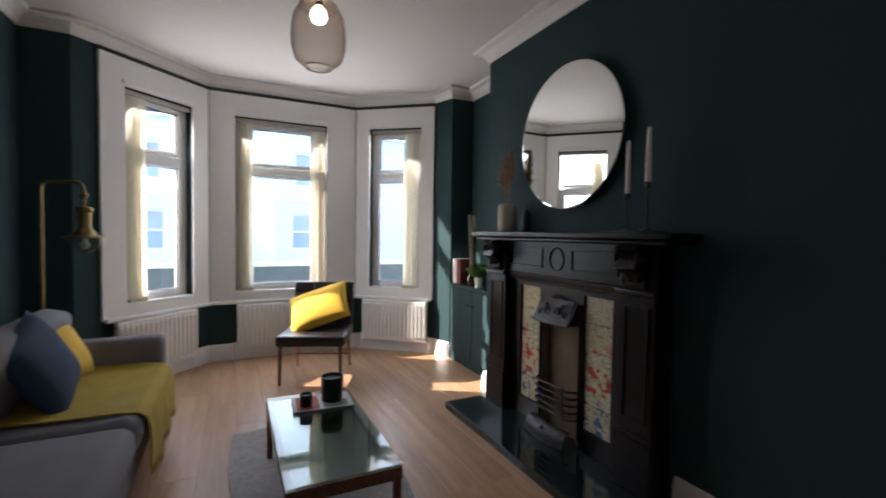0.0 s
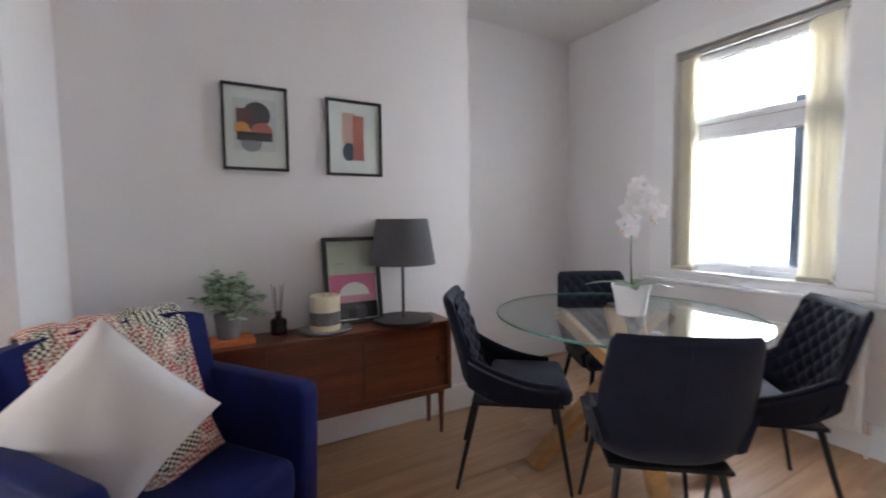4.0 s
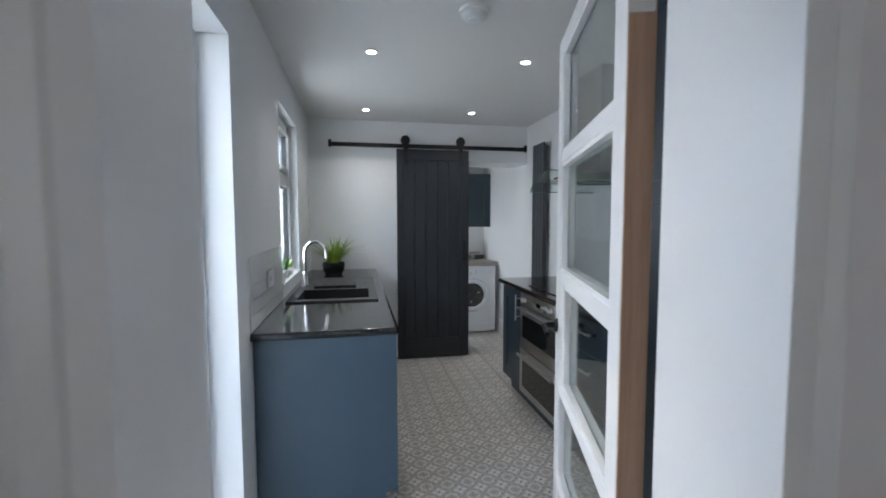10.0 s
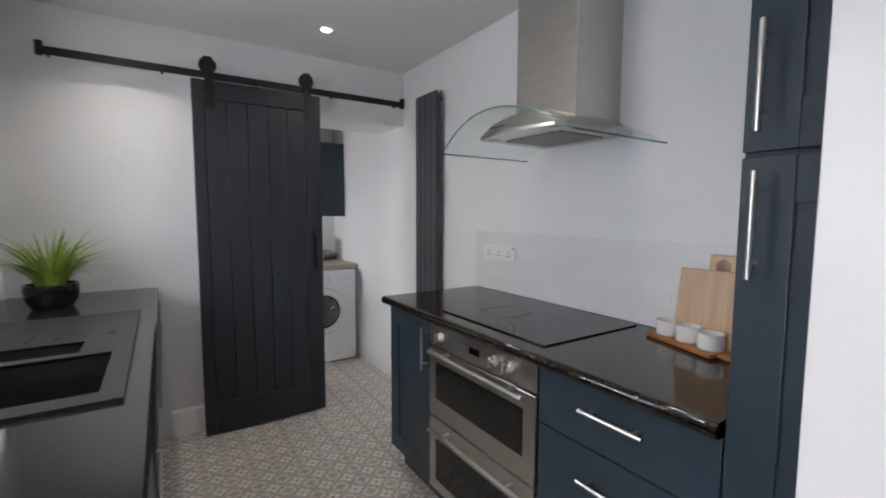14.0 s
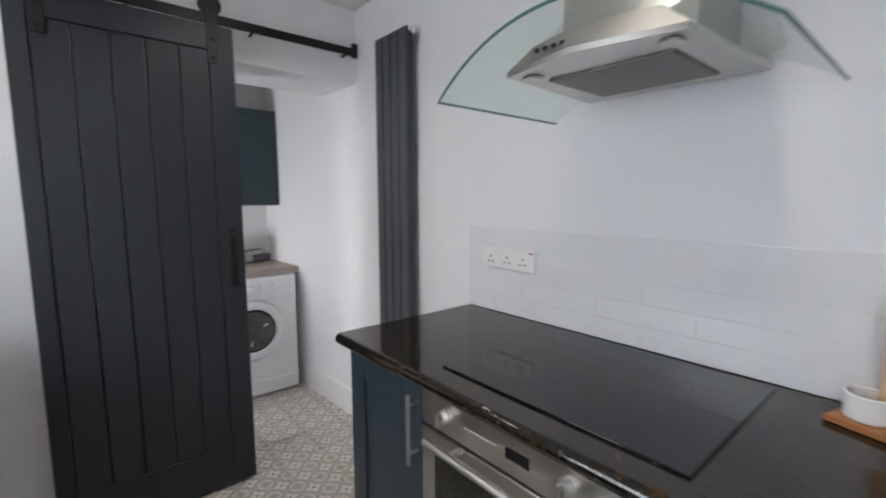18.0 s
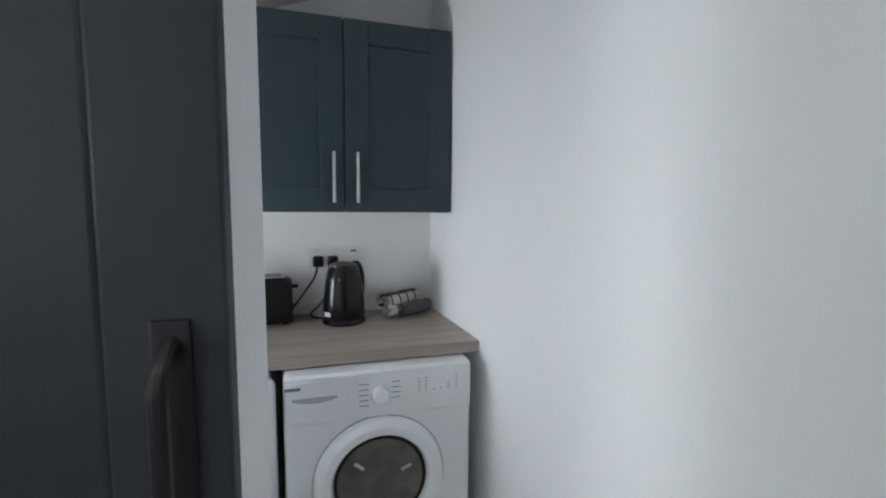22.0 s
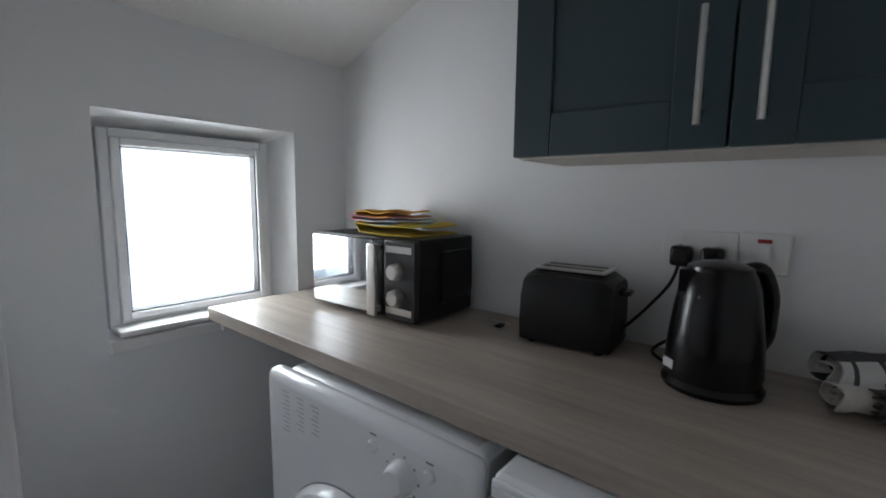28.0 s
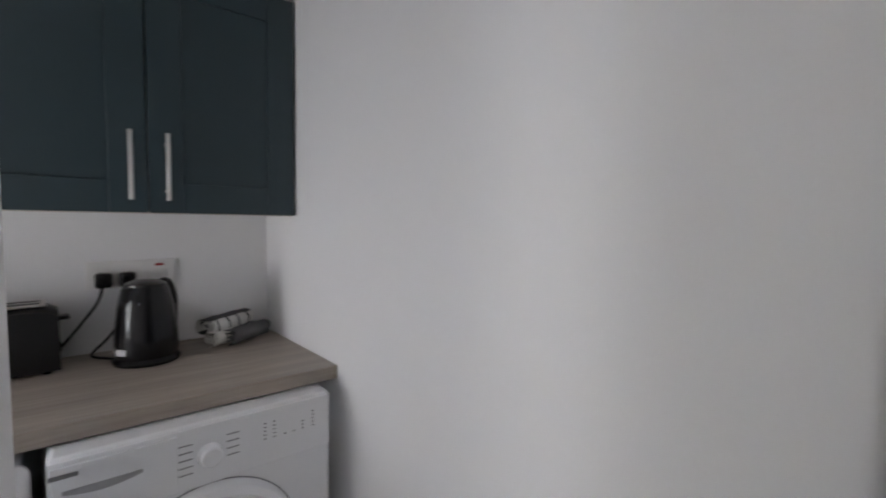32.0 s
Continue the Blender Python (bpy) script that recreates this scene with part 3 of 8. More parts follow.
def window_unit(name, m, w, z0, z1, depth, transom, label, left_fixed=False, panes=2, fr=0.055, rail=None):
    """A plastic casement window in an opening: local x along the wall, +y into the room."""
    win = thing(name, label, "window", m, kind="structure")
    y0, y1 = -depth, -depth + 0.06
    for x0, x1, a, b in ((0, fr, z0, z1), (w - fr, w, z0, z1), (fr, w - fr, z0, z0 + fr), (fr, w - fr, z1 - fr, z1)):
        part("frame", bm_box(x0, x1, y0, y1, a, b, 0.006), UPVC, win)
    lights = [(z0 + fr, z1 - fr)]
    if transom:
        part("transom", bm_box(fr, w - fr, y0, y1, transom - 0.035, transom + 0.035, 0.006), UPVC, win)
        lights = [(z0 + fr, transom - 0.035), (transom + 0.035, z1 - fr)]
    for k, (a, b) in enumerate(lights):
        s = rail or (0.04 if k else 0.032)
        sash = part("sash", bm_box(fr, fr + s, y0 + 0.01, y1 + 0.014, a, b, 0.005), UPVC, win)
        bm = bm_box(w - fr - s, w - fr, y0 + 0.01, y1 + 0.014, a, b, 0.005)
        bm_box(fr + s, w - fr - s, y0 + 0.01, y1 + 0.014, a, a + s, 0.005, bm=bm)
        bm_box(fr + s, w - fr - s, y0 + 0.01, y1 + 0.014, b - s, b, 0.005, bm=bm)
        part("sash_rail", bm, UPVC, sash)
        g = bm_box(fr + s - 0.004, fr + s + 0.004, y0 + 0.03, y1 + 0.006, a + s, b - s)
        bm_box(w - fr - s - 0.004, w - fr - s + 0.004, y0 + 0.03, y1 + 0.006, a + s, b - s, bm=g)
        bm_box(fr + s, w - fr - s, y0 + 0.03, y1 + 0.006, a + s - 0.004, a + s + 0.004, bm=g)
        bm_box(fr + s, w - fr - s, y0 + 0.03, y1 + 0.006, b - s - 0.004, b - s + 0.004, bm=g)
        part("gasket", g, GASKET, sash)
        pane = part("pane", bm_box(fr + s, w - fr - s, y0 + 0.035, y0 + 0.041, a + s, b - s), PANE, sash, smooth=0)
        pane.visible_shadow = False
    if panes > 1:
        part("handle", bm_box(w / 2 - 0.06, w / 2 + 0.06, y1 + 0.014, y1 + 0.032, transom + 0.042, transom + 0.062, 0.006), PLASTIC, win)
    part("sill_board", bm_box(-0.0, w, y1, 0.015, z0 + 0.001, z0 + 0.018, 0.005), GLOSSWHITE, win)
    return win


def vertical_blind(m, w, z0, z1, y, stacks):
    """Cloth vanes drawn aside under a head rail. stacks: (x0, x1, count)."""
    bl = thing("vertical_blind", "cream fabric vertical blind drawn to the sides of the window", "blind", m)
    part("head_rail", bm_box(0.01, w - 0.01, y - 0.025, y + 0.02, z1 - 0.05, z1 - 0.012, 0.004), plain("brushed blind rail", (0.42, 0.40, 0.37), 0.4, 0.6), bl)
    rnd = random.Random(int(w * 1000))
    for x0, x1, k in stacks:
        for i in range(k):
            x = x0 + (x1 - x0) * (i + 0.5) / k
            a = radians(rnd.uniform(24, 40)) * (1 if i % 2 else 0.8)
            c, s = 0.044 * math.cos(a), 0.044 * math.sin(a)

            def vane(u, v, x=x, c=c, s=s):
                t = 2 * u - 1
                bow = 0.008 * (1 - t * t)
                return (x + c * t + bow * 0.5, y - s * t * 0.9 + bow, z0 + 0.03 + v * (z1 - z0 - 0.085))
            part("vane", bm_sheet(vane, 6, 1, 0.0012), BLIND, bl)
        part("vane_weight", bm_box(x0 - 0.015, x1 + 0.015, y - 0.035, y + 0.035, z0 + 0.012, z0 + 0.045, 0.004), plain("pale blind weight", (0.5, 0.46, 0.36), 0.6), bl)
    return bl


for nm, i, u0, u1, st in (("wall_bay_south", 1, 0.20, 0.82, [(0.05, 0.17, 3)]), ("wall_bay_middle", 2, 0.24, 1.14, [(0.03, 0.15, 3), (0.76, 0.87, 3)]), ("wall_bay_north", 3, 0.17, 0.76, [(0.40, 0.54, 3)])):
    # the bay runs from south to north with the room on its right, so each face is laid from its north end
    a, b = BAY[i + 1], BAY[i]
    L = (Vector(b) - Vector(a)).length
    m, L = facet(nm, a, b, L - u1, L - u0, 0.68, 2.45)
    mw = m @ pose(L - u1, 0, 0)
    window_unit("window_bay", mw, u1 - u0, 0.68, 2.45, 0.13, 1.93, "white plastic casement window with a top light in the bay")
    w = u1 - u0
    vertical_blind(mw, w, 0.68, 2.45, -0.03, [(w - c, w - b2, k) for b2, c, k in st])
structure("wall_bay_reveal_south", bm_wall(BAY[1], BAY[0], 0.1, 0, H1), GREEN, "dark green painted side of the bay")
structure("wall_bay_reveal_north", bm_wall(BAY[5], BAY[4], 0.1, 0, H1), GREEN, "dark green painted side of the bay")

# kitchen and utility walls
structure("wall_kitchen_north", bm_wall((KX1 + 0.3, KN), (0.22, KN), 0.25, 0, H1, [(KX1 + 0.3 - 1.31, KX1 + 0.3 - 0.45, -0.01, 2.10), (KX1 + 0.3 - 3.15, KX1 + 0.3 - 2.33, 1.0, 2.14)]), KWHITE, "white painted kitchen wall with a back door and a window")
structure("wall_kitchen_south", bm_wall((0.22, KS), (4.2, KS), 0.2, 0, H1), KWHITE, "white painted kitchen wall behind the hob")
structure("wall_kitchen_west", bm_wall((0.222, KS), (0.222, -1.03), -0.2, 0, H1), KWHITE, "white painted kitchen wall beside the door")
structure("wall_kitchen_end", bm_wall((KX1, KS), (KX1, KN), UW - KX1, 0, H1, [(0.0, -1.30 - KS, -0.01, 2.005)]), KWHITE, "white painted end wall with a wide opening to the utility room")
structure("wall_utility_south", bm_poly([(4.05, -2.28), (5.45, -2.28), (5.45, -1.935), (UX, -1.935), (4.73, -1.962), (4.40, -1.985), (4.05, -2.006)], 0, H1), KWHITE, "white painted utility room wall", 40)
structure("wall_utility_east", bm_wall((UX, -2.2), (UX, 0.1), 0.2, 0, H1), KWHITE, "white painted wall behind the utility worktop")
structure("wall_utility_north", bm_wall((UX + 0.1, UN), (UW, UN), 0.25, 0, H1, [(UX + 0.1 - 5.09, UX + 0.1 - 4.51, 0.79, 1.457)]), KWHITE, "white painted utility wall with a small window")
# ceilings
structure("ceiling_front_rooms", bm_poly([(-8.3, -1.3), (0.22, -1.3), (0.22, 3.05), (-8.3, 3.05)], H1, H1 + 0.12), CEIL, "off-white painted ceiling")
structure("ceiling_kitchen", bm_poly([(0.221, -2.2), (UW, -2.2), (UW, 0.5), (0.221, 0.5)], H2, H2 + 0.1), CEIL, "white painted kitchen ceiling with downlights")
sl = bm_box(UW - 0.1, UX + 0.1, -2.2, 0.03, 0, 0.1)
for v in sl.verts:
    v.co.z += 1.632 + max(0.0, (UN - v.co.y)) * 0.415
structure("ceiling_utility", sl, CEIL, "white painted sloping ceiling of the utility room")

# cornice, skirting, door trim
CORN = [(0, H1 - 0.102), (0.012, H1 - 0.102), (0.02, H1 - 0.09), (0.028, H1 - 0.065), (0.06, H1 - 0.035), (0.10, H1 - 0.022), (0.105, H1), (0, H1)]
structure("cornice_living", bm_profile([(-3.67, YS1), (XF, YS1), *[(x, y) for x, y in BAY], (XF, 2.76), (-6.345, 2.76), (-6.345, YG), (-3.61, YG)][::-1], CORN), CEIL, "white plaster cornice", 25)
SKIRT = [(0, 0), (0.02, 0), (0.02, 0.12), (0.014, 0.135), (0.012, 0.15), (0.005, 0.16), (0, 0.165)]
SKIRT = [(o + 0.0005 if o == 0 else o, z) for o, z in SKIRT]


def skirting(path):
    structure("baseboard", bm_profile(path, SKIRT), GLOSSWHITE, "white gloss painted skirting board", 25)


skirting([(0, 0.10), (0, YA), (-1.435, YA), (-1.435, YP), (-3.46, YP), (-3.46, 1.55), (-3.61, 1.55), (-3.61, YG), (-4.61, YG)])
skirting([(-6.13, YG), (-6.345, YG), (-6.345, 2.49)])
skirting([(XF, 2.515), *[(x, y) for x, y in BAY[::-1]], (XF, YS1), (-3.72, YS1)])
skirting([(-3.52, YS2), (0, YS2), (0, -0.87)])
skirting([(KX1, -1.327), (KX1, KN - 0.68)])
skirting([(3.02, KS), (4.05, KS), (4.40, -1.985), (4.69, -1.9645)])


def door_trim():
    tr = thing("door_frame", "white gloss painted door lining with moulded architrave", "door frame", kind="structure")
    prof = [(0.0, 0.0), (0.0, 0.018), (0.03, 0.03), (0.045, 0.022), (0.075, 0.026), (0.10, 0.012), (0.10, 0.0)]
    for y0, s in ((0.016, 1), (-0.765, -1)):
        bm = bmesh.new()
        lo = [bm.verts.new((-d, y0 + s * o, 0)) for o, d in prof]
        hi = [bm.verts.new((-d, y0 + s * o, 2.112 + o)) for o, d in prof]
        for k in range(len(prof)):
            j = (k + 1) % len(prof)
            bm.faces.new((lo[k], lo[j], hi[j], hi[k]))
        bm.faces.new(lo[::-1]), bm.faces.new(hi)
        bmesh.ops.recalc_face_normals(bm, faces=bm.faces[:])
        part("architrave", bm, GLOSSWHITE, tr, smooth=20)
        part("lining", bm_box(0.0, 0.235, 0.016 if s > 0 else -0.807, 0.0275 if s > 0 else -0.765, 0, 2.10), GLOSSWHITE, tr)
    bm = bmesh.new()
    lo = [bm.verts.new((-d, 0.016 + o, 2.112 + o)) for o, d in prof]
    hi = [bm.verts.new((-d, -0.765 - o, 2.112 + o)) for o, d in prof]
    for k in range(len(prof)):
        j = (k + 1) % len(prof)
        bm.faces.new((lo[k], lo[j], hi[j], hi[k]))
    bm.faces.new(lo[::-1]), bm.faces.new(hi)
    bmesh.ops.recalc_face_normals(bm, faces=bm.faces[:])
    part("architrave", bm, GLOSSWHITE, tr, smooth=20)
    part("lining", bm_box(0.0, 0.235, -0.807, 0.0275, 2.10, 2.1115), GLOSSWHITE, tr)


door_trim()
MD = pose(0, 0.74, 0, 0, 0, 90)   # dining window: local x runs north, +y points west into the room
window_unit("window_dining", MD, 0.94, 0.85, 2.38, 0.14, 1.83, "white plastic casement window over the radiator")
vertical_blind(MD, 0.94, 0.85, 2.38, -0.03, [(0.05, 0.17, 4), (0.80, 0.91, 4)])
wt = thing("window_trim", "white painted architrave and sill board of the dining window", "trim", MD, kind="structure")
for x0, x1, z0, z1 in ((-0.16, 0.0, 0.85, 2.49), (0.94, 1.10, 0.85, 2.49), (0.0, 0.94, 2.38, 2.49)):
    part("architrave", bm_box(x0, x1, 0.001, 0.014, z0, z1, 0.004), GLOSSWHITE, wt)
part("sill_board", bm_box(-0.2, 1.14, 0.001, 0.055, 0.775, 0.80, 0.008), GLOSSWHITE, wt)
part("apron", bm_box(-0.16, 1.10, 0.001, 0.014, 0.80, 0.85, 0.004), GLOSSWHITE, wt)
MK = pose(3.15, KN, 0, 0, 0, 180)        # kitchen window: local x runs west, +y points south
window_unit("window_kitchen", MK, 0.82, 1.0, 2.14, 0.13, 1.72, "white plastic casement window over the kitchen sink")
MU = pose(5.028, UN, 0, 0, 0, 180)
window_unit("window_utility", MU, 0.494, 0.832, 1.412, 0.135, None, "small white plastic window of the utility room", panes=1, fr=0.028, rail=0.022)
# plaster reveals splay out from the frame to the room
for nm, pts in (("reveal_utility_east", [(5.09, UN), (5.0895, UN + 0.135), (5.029, UN + 0.135)]), ("reveal_utility_west", [(4.51, UN), (4.533, UN + 0.135), (4.5105, UN + 0.135)])):
    structure(nm, bm_poly(pts, 0.791, 1.456), KWHITE, "white plastered splayed window reveal")
rv = bm_box(4.512, 5.088, UN + 0.001, UN + 0.135, 1.4125, 1.4565)
for v in rv.verts:
    if v.co.z < 1.43:
        v.co.z += 0.038 * (UN + 0.135 - v.co.y) / 0.135
structure("reveal_utility_head", rv, KWHITE, "white plastered splayed window head")
structure("sill_utility", bm_box(4.512, 5.088, UN - 0.012, UN + 0.134, 0.7915, 0.8275, 0.004), GLOSSWHITE, "white painted window sill of the utility room")


def floors():
    base = structure("floor", bm_poly([(-8.3, -1.3), (0.02, -1.3), (0.02, 3.05), (-8.3, 3.05)], -0.1, -0.008), plain("dark floor bed", (0.08, 0.06, 0.045), 0.8), "oak laminate plank floor")
    sub = structure("floor_kitchen", bm_poly([(0.02, -2.1), (5.7, -2.1), (5.7, 0.5), (0.02, 0.5)], -0.1, -0.006), plain("pale grout", (0.42, 0.41, 0.39), 0.8), "patterned grey and white tiled kitchen floor")
    return base, sub


FLOOR, KFLOOR = floors()


# ---- outside ----
structure("ground", bm_box(-300, 300, -300, 300, -0.9, -0.45), PAVING, "pale concrete ground")
structure("road", bm_box(-19.5, -13.2, -120, 120, -0.45, -0.40), ASPHALT, "grey asphalt street")
structure("pavement_near", bm_box(-13.2, -11.3, -120, 120, -0.45, -0.30), PAVING, "concrete pavement")
structure("pavement_far", bm_box(-21.8, -19.5, -120, 120, -0.45, -0.30), PAVING, "concrete pavement on the far side")


def garden_wall(y0, y1):
    t = thing("garden_wall", "low grey rendered front garden wall with a pale coping", "wall", kind="structure")
    part("wall", bm_box(-11.5, -11.3, y0, y1, -0.45, 0.70), EXT_GREY, t)
    part("coping", bm_box(-11.54, -11.26, y0, y1, 0.70, 0.76, 0.01), EXT_WHITE, t)


garden_wall(-3.0, 4.2)


def far_house(y, w, mat, label):
    h = thing("house", label, "house", pose(-22, y, -0.45))
    holes = [(w * 0.12, w * 0.34, 1.0, 2.5), (w * 0.62, w * 0.80, 0.0, 2.3), (w * 0.14, w * 0.32, 3.6, 5.0), (w * 0.60, w * 0.78, 3.6, 5.0)]
    part("wall", bm_wall((0, w), (0, 0), 0.3, 0, 5.9, [(w - b, w - a, z0, z1) for a, b, z0, z1 in holes]), mat, h, smooth=0)
    rf = bm_box(-6.0, 0.3, 0, w, 5.9, 6.0)
    for v in rf.verts:
        if v.co.x < -1:
            v.co.z += 3.0
    part("roof", rf, SLATE, h, smooth=0)
    for k, (a, b, z0, z1) in enumerate(holes):
        f = part("window" if k != 1 else "door", bm_wall((-0.12, b), (-0.12, a), 0.06, z0, z1, [(0.08, b - a - 0.08, z0 + 0.08, (z0 + z1) / 2 - 0.03), (0.08, b - a - 0.08, (z0 + z1) / 2 + 0.03, z1 - 0.08)]), UPVC, h, smooth=0)
        part("pane", bm_box(-0.2, -0.19, a, b, z0, z1), plain("far window glass", (0.30, 0.37, 0.44), 0.1), f, smooth=0)
    part("band", bm_box(0, 0.06, 0, w, 3.0, 3.15), EXT_WHITE, h, smooth=0)
    return h


rndh = random.Random(4)
for i in range(9):
    far_house(-26 + i * 5.6, 5.55, EXT_BLUE if i % 3 else EXT_WHITE, "pale blue rendered terraced house across the street" if i % 3 else "white rendered terraced house across the street")
# yard behind: a white rendered wall
structure("yard_wall_north", bm_box(0.2, 14.0, 3.1, 3.3, -0.45, 4.6), EXT_WHITE, "white rendered yard wall facing the kitchen")
# unseen block, added above the kitchen to keep sun off the yard wall
structure("unseen_shade_block", bm_box(0.35, 5.5, -2.3, 0.5, 2.95, 5.2), EXT_WHITE, "unseen white block over the kitchen that shades the yard wall")
GREYFRAME = plain("slate grey frame plastic", (0.024, 0.030, 0.042), 0.5, spec=0.2)
cp = thing("candle_pot", "small white candle pot on the window sill", "candle", pose(0.05, 1.22, 0.868))
part("pot", bm_lathe([(0.024, 0), (0.026, 0.003), (0.029, 0.055), (0.026, 0.055), (0.025, 0.045), (0, 0.044)], 24), UPVC, cp)


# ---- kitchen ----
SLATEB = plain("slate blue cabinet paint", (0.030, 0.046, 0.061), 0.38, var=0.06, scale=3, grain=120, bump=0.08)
# the cabinet blue made lighter, for the daylight on the end panel
SLATEP = plain("slate blue lightened for daylight", (0.055, 0.09, 0.125), 0.4, var=0.05, scale=2, grain=120, bump=0.08)
GRANITE = speckle("dark brown granite", (0.010, 0.009, 0.008), (0.05, 0.03, 0.014), (0.16, 0.12, 0.07), 38, 0.09)
GRANITE2 = speckle("dark grey granite", (0.018, 0.018, 0.019), (0.036, 0.036, 0.036), (0.070, 0.066, 0.062), 38, 0.10)
BLACKMET = plain("black powder-coated steel", (0.012, 0.012, 0.013), 0.45, 0.3, var=0.1)
DARKDOOR = plain("charcoal painted timber", (0.026, 0.030, 0.036), 0.48, spec=0.3, var=0.08, scale=2, grain=60, bump=0.15, stretch=(1, 1, 0.12))
ANTHRA = plain("anthracite radiator enamel", (0.062, 0.068, 0.078), 0.4, var=0.05)
BLACKGLASS = plain("black ceramic glass", (0.006, 0.006, 0.007), 0.06, var=0.1, bump=0.0)
OVENGLASS = plain("dark oven window", (0.010, 0.011, 0.010), 0.05, var=0.2, bump=0.0)
SINKBLACK = plain("black composite sink", (0.016, 0.016, 0.017), 0.4, var=0.15, grain=400, bump=0.2)
METRO = plain("white glazed tile", (0.78, 0.79, 0.80), 0.12, var=0.02, scale=5, grain=30, bump=0.05, rnd=0.015)
GROUT = plain("white grout", (0.76, 0.765, 0.77), 0.7)
HOODGLASS = glass("green-edged hood glass", (0.86, 0.93, 0.90))
GLASSEDGE = plain("green glass edge", (0.10, 0.22, 0.18), 0.15)
NICKEL = plain("satin nickel", (0.62, 0.60, 0.57), 0.3, 1.0, var=0.04)
CERAMIC = plain("white glazed ceramic", (0.80, 0.79, 0.77), 0.15, var=0.02, bump=0.02)
LEAFG = plain("bright green leaf", (0.15, 0.24, 0.03), 0.5, var=0.3, scale=30)
LEAFD = plain("mid green leaf", (0.06, 0.16, 0.04), 0.5, var=0.3, scale=30)
BEECH = wood("pale beech", (0.46, 0.28, 0.15), (0.62, 0.42, 0.25), 0.5, (0, 90, 0), 2.0, 0.08)
OILED = wood("oiled board", (0.30, 0.11, 0.03), (0.46, 0.20, 0.07), 0.45, (0, 0, 0), 2.0, 0.05)
RAWWOOD = wood("bare timber edge", (0.30, 0.17, 0.10), (0.46, 0.29, 0.19), 0.6, (0, 90, 0), 1.2, 0.05)

YF = -1.412   # fronts of the hob side


def plinth(name, x0, x1, y0, y1, parent):
    return block(name, x0, x1, y0, y1, 0.0, 0.12, SLATEB, parent, 0.002)


def hob_side():
    c = thing("base_cabinet", "slate blue shaker cupboard at the end of the hob run", "cabinet", pose(2.78, -1.7, 0))
    block("carcass", 2.577, 2.975, KS + 0.004, YF - 0.021, 0.12, 0.878, SLATEB, c)
    d = shaker("door", c, SLATEB, "x", YF, 2.580, 2.972, 0.125, 0.875, 1, 0.085)
    bar_handle(d, (2.60, YF, 0.65), (2.60, YF, 0.845), (0, 0.032, 0), NICKEL)
    plinth("plinth", 2.577, 2.955, KS + 0.01, YF - 0.07, c)
    dr = thing("drawer_cabinet", "slate blue drawer cabinet with three bar handles", "cabinet", pose(1.64, -1.7, 0))
    block("carcass", 1.375, 1.914, KS + 0.004, YF - 0.021, 0.12, 0.878, SLATEB, dr)
    for z0, z1, zh in ((0.695, 0.875, 0.807), (0.41, 0.69, 0.60), (0.125, 0.405, 0.33)):
        f = block("drawer", 1.377, 1.912, YF - 0.02, YF, z0, z1, SLATEB, dr, 0.003)
        bar_handle(f, (1.541, YF, zh), (1.733, YF, zh), (0, 0.032, 0), NICKEL)
    plinth("plinth", 1.375, 1.914, KS + 0.01, YF - 0.07, dr)
    ov = thing("double_oven", "stainless steel double oven built under the worktop", "oven", pose(2.246, -1.7, 0))
    block("body", 1.918, 2.573, KS + 0.004, YF - 0.03, 0.12, 0.878, BLACKMET, ov)
    pn = block("control_panel", 1.918, 2.573, YF - 0.028, YF + 0.004, 0.778, 0.878, STEEL, ov, 0.004)
    for x in (2.475, 2.125, 2.05):
        wpart("knob", bm_lathe([(0.020, 0), (0.020, 0.012), (0.014, 0.02), (0.013, 0.03), (0.0, 0.031)], 20, pose(x, YF + 0.004, 0.828, -90)), NICKEL, pn)
        block("knob_grip", x - 0.004, x + 0.004, YF + 0.026, YF + 0.042, 0.81, 0.846, NICKEL, pn, 0.002)
    block("display", 2.215, 2.28, YF + 0.002, YF + 0.006, 0.813, 0.84, BLACKGLASS, pn, 0.001)
    for i in range(6):
        block("mark", 2.31 + i * 0.018, 2.318 + i * 0.018, YF + 0.003, YF + 0.0052, 0.825, 0.828, PLASTIC, pn, 0)
    for z0, z1, w0, w1, hz in ((0.462, 0.772, 0.545, 0.71, 0.768), (0.122, 0.456, 0.175, 0.385, 0.424)):
        dd = block("door", 1.920, 2.571, YF - 0.028, YF + 0.008, z0, z1, STEEL, ov, 0.005)
        block("oven_window", 1.975, 2.515, YF + 0.004, YF + 0.0105, w0, w1, OVENGLASS, dd, 0.002)
        bar_handle(dd, (1.932, YF + 0.008, hz), (2.50, YF + 0.008, hz), (0, 0.045, 0), STEEL, 0.011)
    plinth("plinth", 1.918, 2.573, KS + 0.01, YF - 0.07, ov)
    w = thing("worktop", "dark brown granite worktop with a rounded front edge", "worktop", pose(2.2, -1.7, 0.88))
    wpart("slab", bm_box(1.375, 3.003, KS + 0.002, -1.392, 0.882, 0.92, 0.001), GRANITE, w)
    wpart("front_edge", bm_cyl((1.375, -1.392, 0.901), (3.003, -1.392, 0.901), 0.019, n=20), GRANITE, w)
    hob = thing("induction_hob", "black glass induction hob set in the worktop", "hob", pose(2.24, -1.7, 0.922))
    wpart("glass", bm_box(1.935, 2.548, -1.965, -1.458, 0.9205, 0.926, 0.002), BLACKGLASS, hob)
